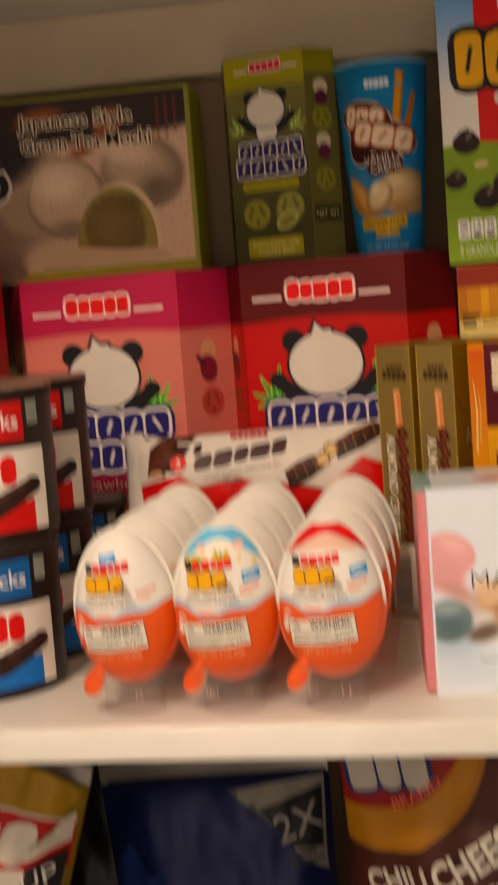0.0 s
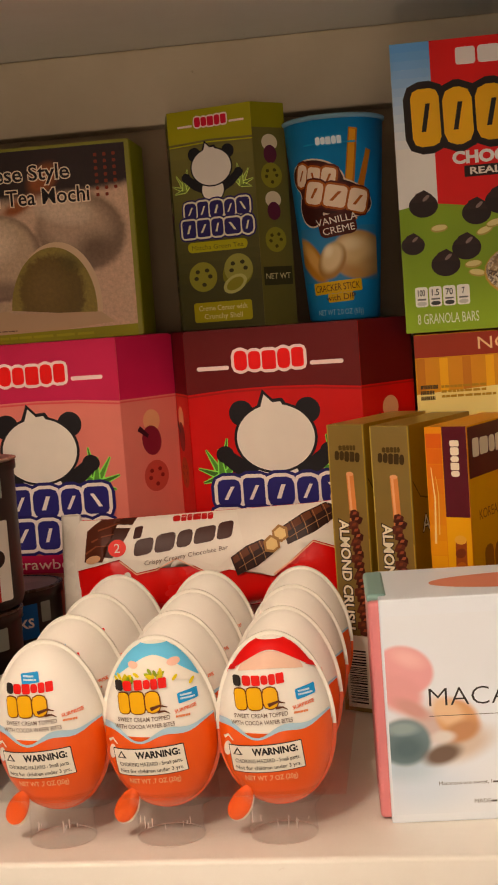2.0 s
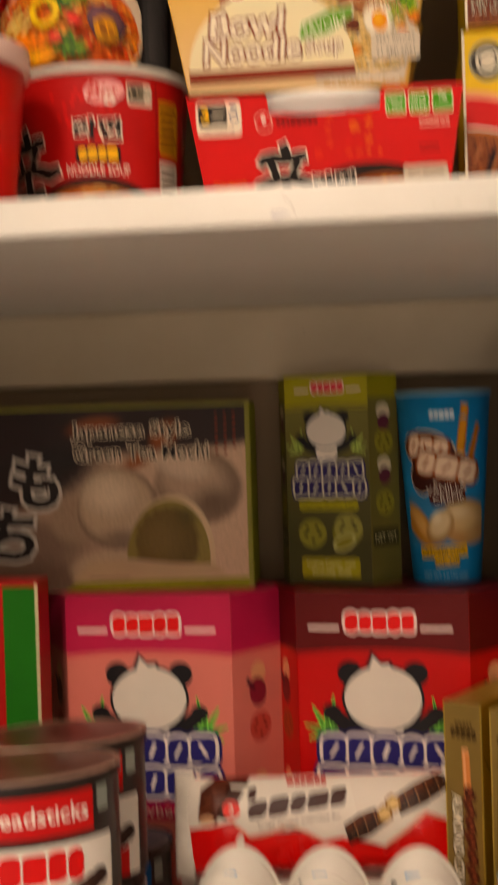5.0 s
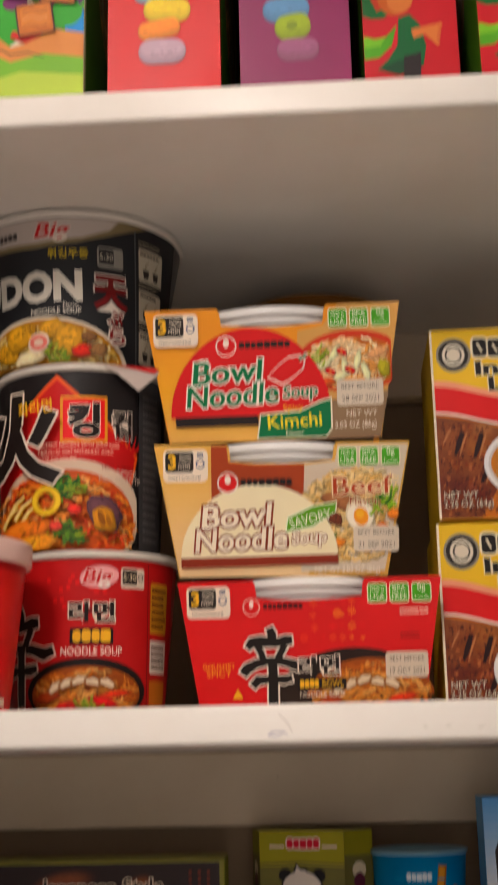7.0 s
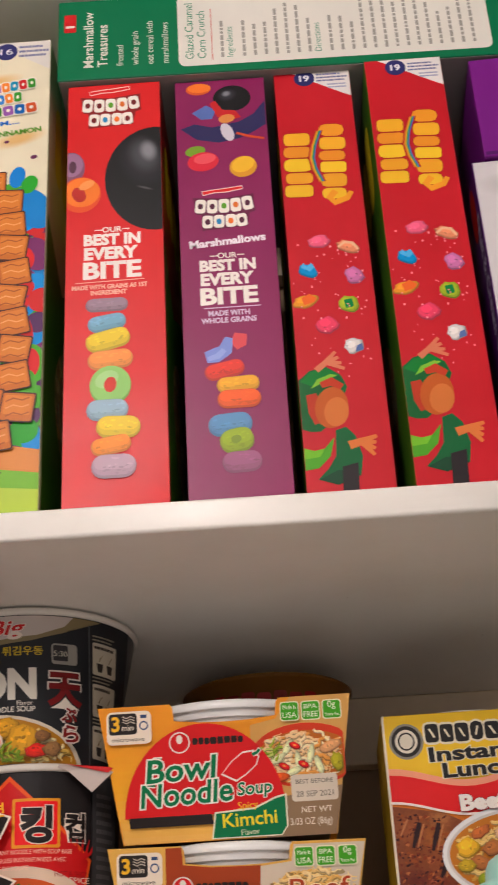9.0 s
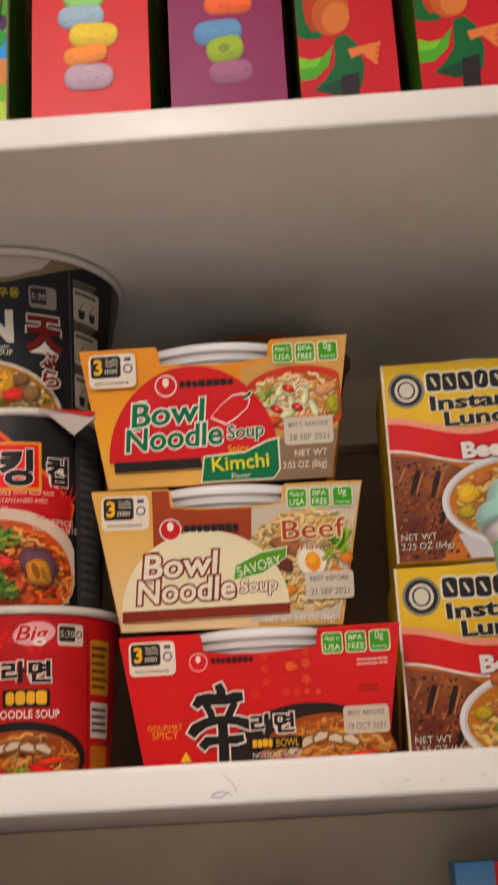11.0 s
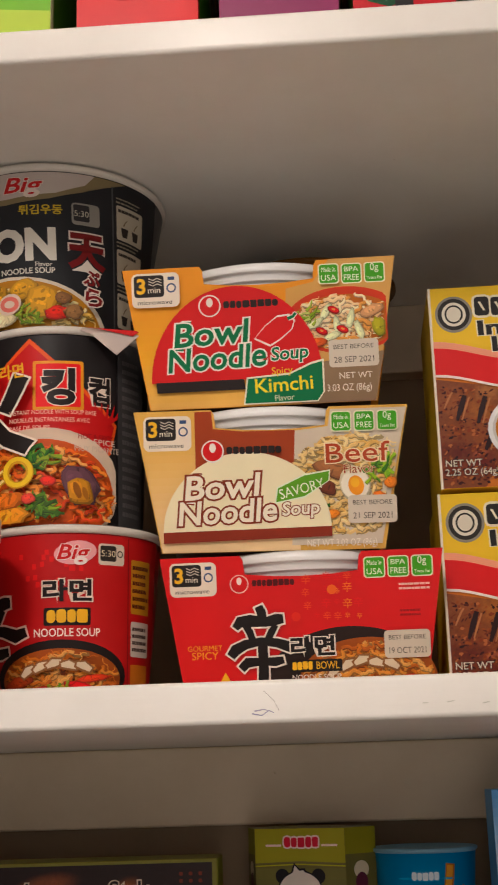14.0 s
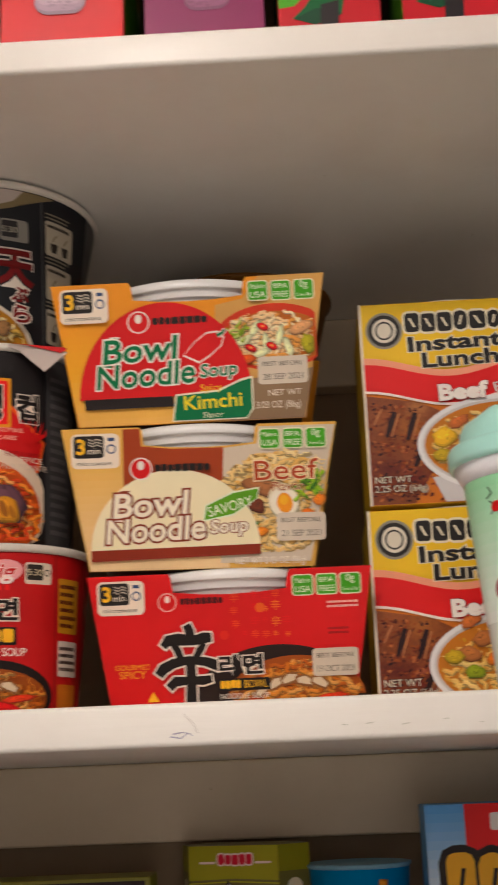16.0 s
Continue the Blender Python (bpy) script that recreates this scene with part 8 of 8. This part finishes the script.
def lying_box():
    w, h, d = 0.302, 0.071, 0.2
    t = thing("cereal_box", pose(-0.067, 0.012, Z3 + 0.3128, 0, 0, 0.6), "green cereal box lying flat across the row of boxes", "cereal box")
    part("body", box_bm(0, w, 0, d, 0, h, 0.0008), card("0f6a48", 0.36), t)
    part("base_panel", box_bm(0.001, w - 0.001, 0.001, d - 0.001, -0.0003, 0.0, 0), card("8f8a84", 0.5), t, "grey unprinted card base")
    s = Sheet(w / 300)
    tp = h / (w / 300)
    s.rect(4, 42, 12, 58, "b02a2c", 1)
    s.rect(5, 46, 11, 48, "e6d8d0")
    for k, (body, hh) in enumerate((("Marshmallow", 6.4), ("Treasures", 6.4), ("frosted", 4.4), ("whole grain", 4.4), ("oat cereal with", 4.4), ("marshmallows", 4.4))):
        s.text(body, 23.5 + (k if k < 2 else k * 1.06) * 9.4, 10, hh, "e2ded2", turn=90, align=0.0, fat=0.012 if k < 2 else 0.0)
    s.rect(80, 6, 286, tp - 1, "dcd8ce", 5)
    s.text("Glazed Caramel", 90, 12, 5.4, "2a7a58", turn=90, align=0.0)
    s.text("Corn Crunch", 98, 12, 5.4, "2a7a58", turn=90, align=0.0)
    s.rect(102, 10, 102.5, 56, "b84a3c")
    s.text("Ingredients", 116, 12, 4.2, "5a8a70", turn=90, align=0.0)
    s.text("Directions", 174, 12, 4.2, "5a8a70", turn=90, align=0.0)
    rng = random.Random(3)
    for k in range(24):
        x = 108 + 7.2 * k
        if abs(x - 114) < 4 or abs(x - 172) < 4:
            continue
        y, end = 12, rng.uniform(36, 60)
        while y < end:
            b = rng.uniform(2, 6)
            s.rect(x, y, x + 2.0, y + b, "9a968e")
            y += b + 1.0
    s.build("spine_print", t)


lying_box()

# ---------------------------------------------------------------- bottom shelf: crisp bags
# bag inks are mixed darker to carry the bottom shelf's shade
Z0 = -0.3599


def bag(m, w, h, d, field, label, draw, seed, foil=0.2):
    """Standing pillow bag, creased, with crimped seams at both ends."""
    t = thing("crisp_bag", m, label, "snack bag", "crisp bags")
    nu, nv = 30, 40

    def depth(u, v):
        e = max(0.0, math.sin(math.pi * u)) ** 0.55 * max(0.0, math.sin(math.pi * (0.04 + 0.92 * v))) ** 0.45
        crease = 0.012 * noise.noise(Vector((u * 4 + seed, v * 5, seed * 1.7))) + 0.006 * noise.noise(Vector((u * 11, v * 9 + seed, 3.1)))
        return e * d / 2 + crease * (0.4 + 0.6 * e)
    bm = bmesh.new()
    sides = []
    for sgn in (-1, 1):
        rows = [[bm.verts.new(((i / nu - 0.5) * w * (1 - 0.06 * math.sin(math.pi * j / nv)), sgn * max(0.0006, depth(i / nu, j / nv)), j / nv * h)) for j in range(nv + 1)] for i in range(nu + 1)]
        for i in range(nu):
            for j in range(nv):
                f = (rows[i][j], rows[i + 1][j], rows[i + 1][j + 1], rows[i][j + 1])
                bm.faces.new(f if sgn < 0 else f[::-1])
        sides.append(rows)
    a, b = sides
    for i in range(nu):
        bm.faces.new((a[i][0], b[i][0], b[i + 1][0], a[i + 1][0]))
        bm.faces.new((a[i][nv], a[i + 1][nv], b[i + 1][nv], b[i][nv]))
    for j in range(nv):
        bm.faces.new((a[0][j], a[0][j + 1], b[0][j + 1], b[0][j]))
        bm.faces.new((a[nu][j], b[nu][j], b[nu][j + 1], a[nu][j + 1]))
    bmesh.ops.recalc_face_normals(bm, faces=bm.faces[:])
    part("bag", bm, card(field, 0.4, 0.3, 0.12, foil), t, "creased glossy film bag", True)
    s = Sheet(w / 100)
    draw(s, h / (w / 100))

    def warp(x, z, hh):
        u, v = max(0.0, min(1.0, x / w)), max(0.0, min(1.0, z / h))
        return ((u - 0.5) * w * (1 - 0.06 * math.sin(math.pi * v)), -max(0.0006, depth(u, v)) - 0.0006 - hh, z)
    s.build("bag_print", t, None, warp, w / 30, rise=0.0005)
    part("crimped_seam", box_bm(-w / 2, w / 2, -0.0011, 0.0011, h - 0.002, h + 0.011, 0.0004, 1), card("8a8580", 0.3, 0.5, 0.1, 0.5), t, "crimped bag seam")
    return t


def draw_yellow(s, tp):
    s.oval(50, tp - 8, 46, 16, "94760f", 4)
    s.poly([(2, tp - 40), (98, tp - 40), (98, tp - 17), (70, tp - 14), (40, tp - 13), (2, tp - 16)], "9a1c1a")
    s.stroke([(2, tp - 15.4), (40, tp - 12.6), (70, tp - 13.4), (98, tp - 16.6)], 1.2, "cfc8be", 1.0)
    s.blocks(34, tp - 38, 82, tp - 18, 3, "c8c0b4", None, seed=101, turn=2, lean=0.15)
    s.rect(4, tp - 76, 97, tp - 40, "bdb6aa")
    s.poly([(70, tp - 40), (97, tp - 26), (97, tp - 12), (92, tp - 16), (86, tp - 28)], "bdb6aa")
    s.poly([(78, tp - 60), (97, tp - 52), (97, tp - 30), (80, tp - 38)], "1c1a1a")
    s.text("UP", 88, tp - 47, 9, "cfc8c0", turn=20)


def draw_blue(s, tp):
    s.poly([(60, tp - 3), (98, tp - 2), (98, tp - 40), (88, tp - 32), (78, tp - 20), (68, tp - 10)], "7c7870")
    s.poly([(72, tp - 12), (97, tp - 6), (97, tp - 30), (84, tp - 28)], "141214")
    s.text("2X", 89, tp - 24, 11, "8f8b86", turn=16)
    s.lines(84, tp - 36, 97, tp - 29, 2, "3a3838", 3)
    s.poly([(4, tp - 34), (14, tp - 22), (24, tp - 34), (34, tp - 30), (20, tp - 44), (6, tp - 46)], "1c2a5a")


def draw_chilli(s, tp):
    def low(x, y):
        return (max(1.0, min(99.0, x)), min(tp - 1.0, y))
    for rx, ry, c in ((36, 38, "946820"), (34, 36, "9c7028"), (29, 26, "7a1518")):
        s.poly([low(8.5 + rx * math.cos(k * math.pi / 24), tp + 5 + ry * math.sin(k * math.pi / 24)) for k in range(48)], c)
    s.blocks(3, tp - 15, 26, tp - 1.4, 3, "a8a29a", "1c2a58", seed=103, turn=8, pad=1.4, slit=False)
    s.text("BRAND", 23, tp - 16, 2.4, "d87a6c", w=16, turn=30)
    s.text("CHILI", 15.5, tp - 44, 6.4, "b4aea4", w=18, turn=16, fat=0.03)
    s.text("CHEESE", 40, tp - 33, 6.8, "b4aea4", w=30, turn=30, fat=0.03)
    s.text("CORN CHIPS", 40, tp - 42, 3.6, "aaa49a", w=27, turn=28)
    s.soft(44, tp - 52, 14, 10, "b8481f", "3a1a14", 20, 10)


bag(pose(-0.2090, 0.085, Z0 + 0.0165, -3, 14, 4), 0.118, 0.296, 0.075, "7e6816", "yellow and red glossy crisp bag", draw_yellow, 3)
bag(pose(-0.120, 0.245, Z0, 0, 0, 0), 0.16, 0.335, 0.085, "0c0b0d", "plain black glossy crisp bag behind others", lambda s, tp: s.rect(10, 20, 90, 80, "1a1a1e"), 8)
bag(pose(-0.010, 0.172, Z0, -4, -4, -3), 0.150, 0.264, 0.08, "0a1740", "dark blue glossy crisp bag with a white corner", draw_blue, 5)
bag(pose(0.155, 0.088, Z0, -2, 0, 2), 0.185, 0.325, 0.1, "3a1a14", "brown, gold and red glossy bag of chili cheese corn chips", draw_chilli, 12)
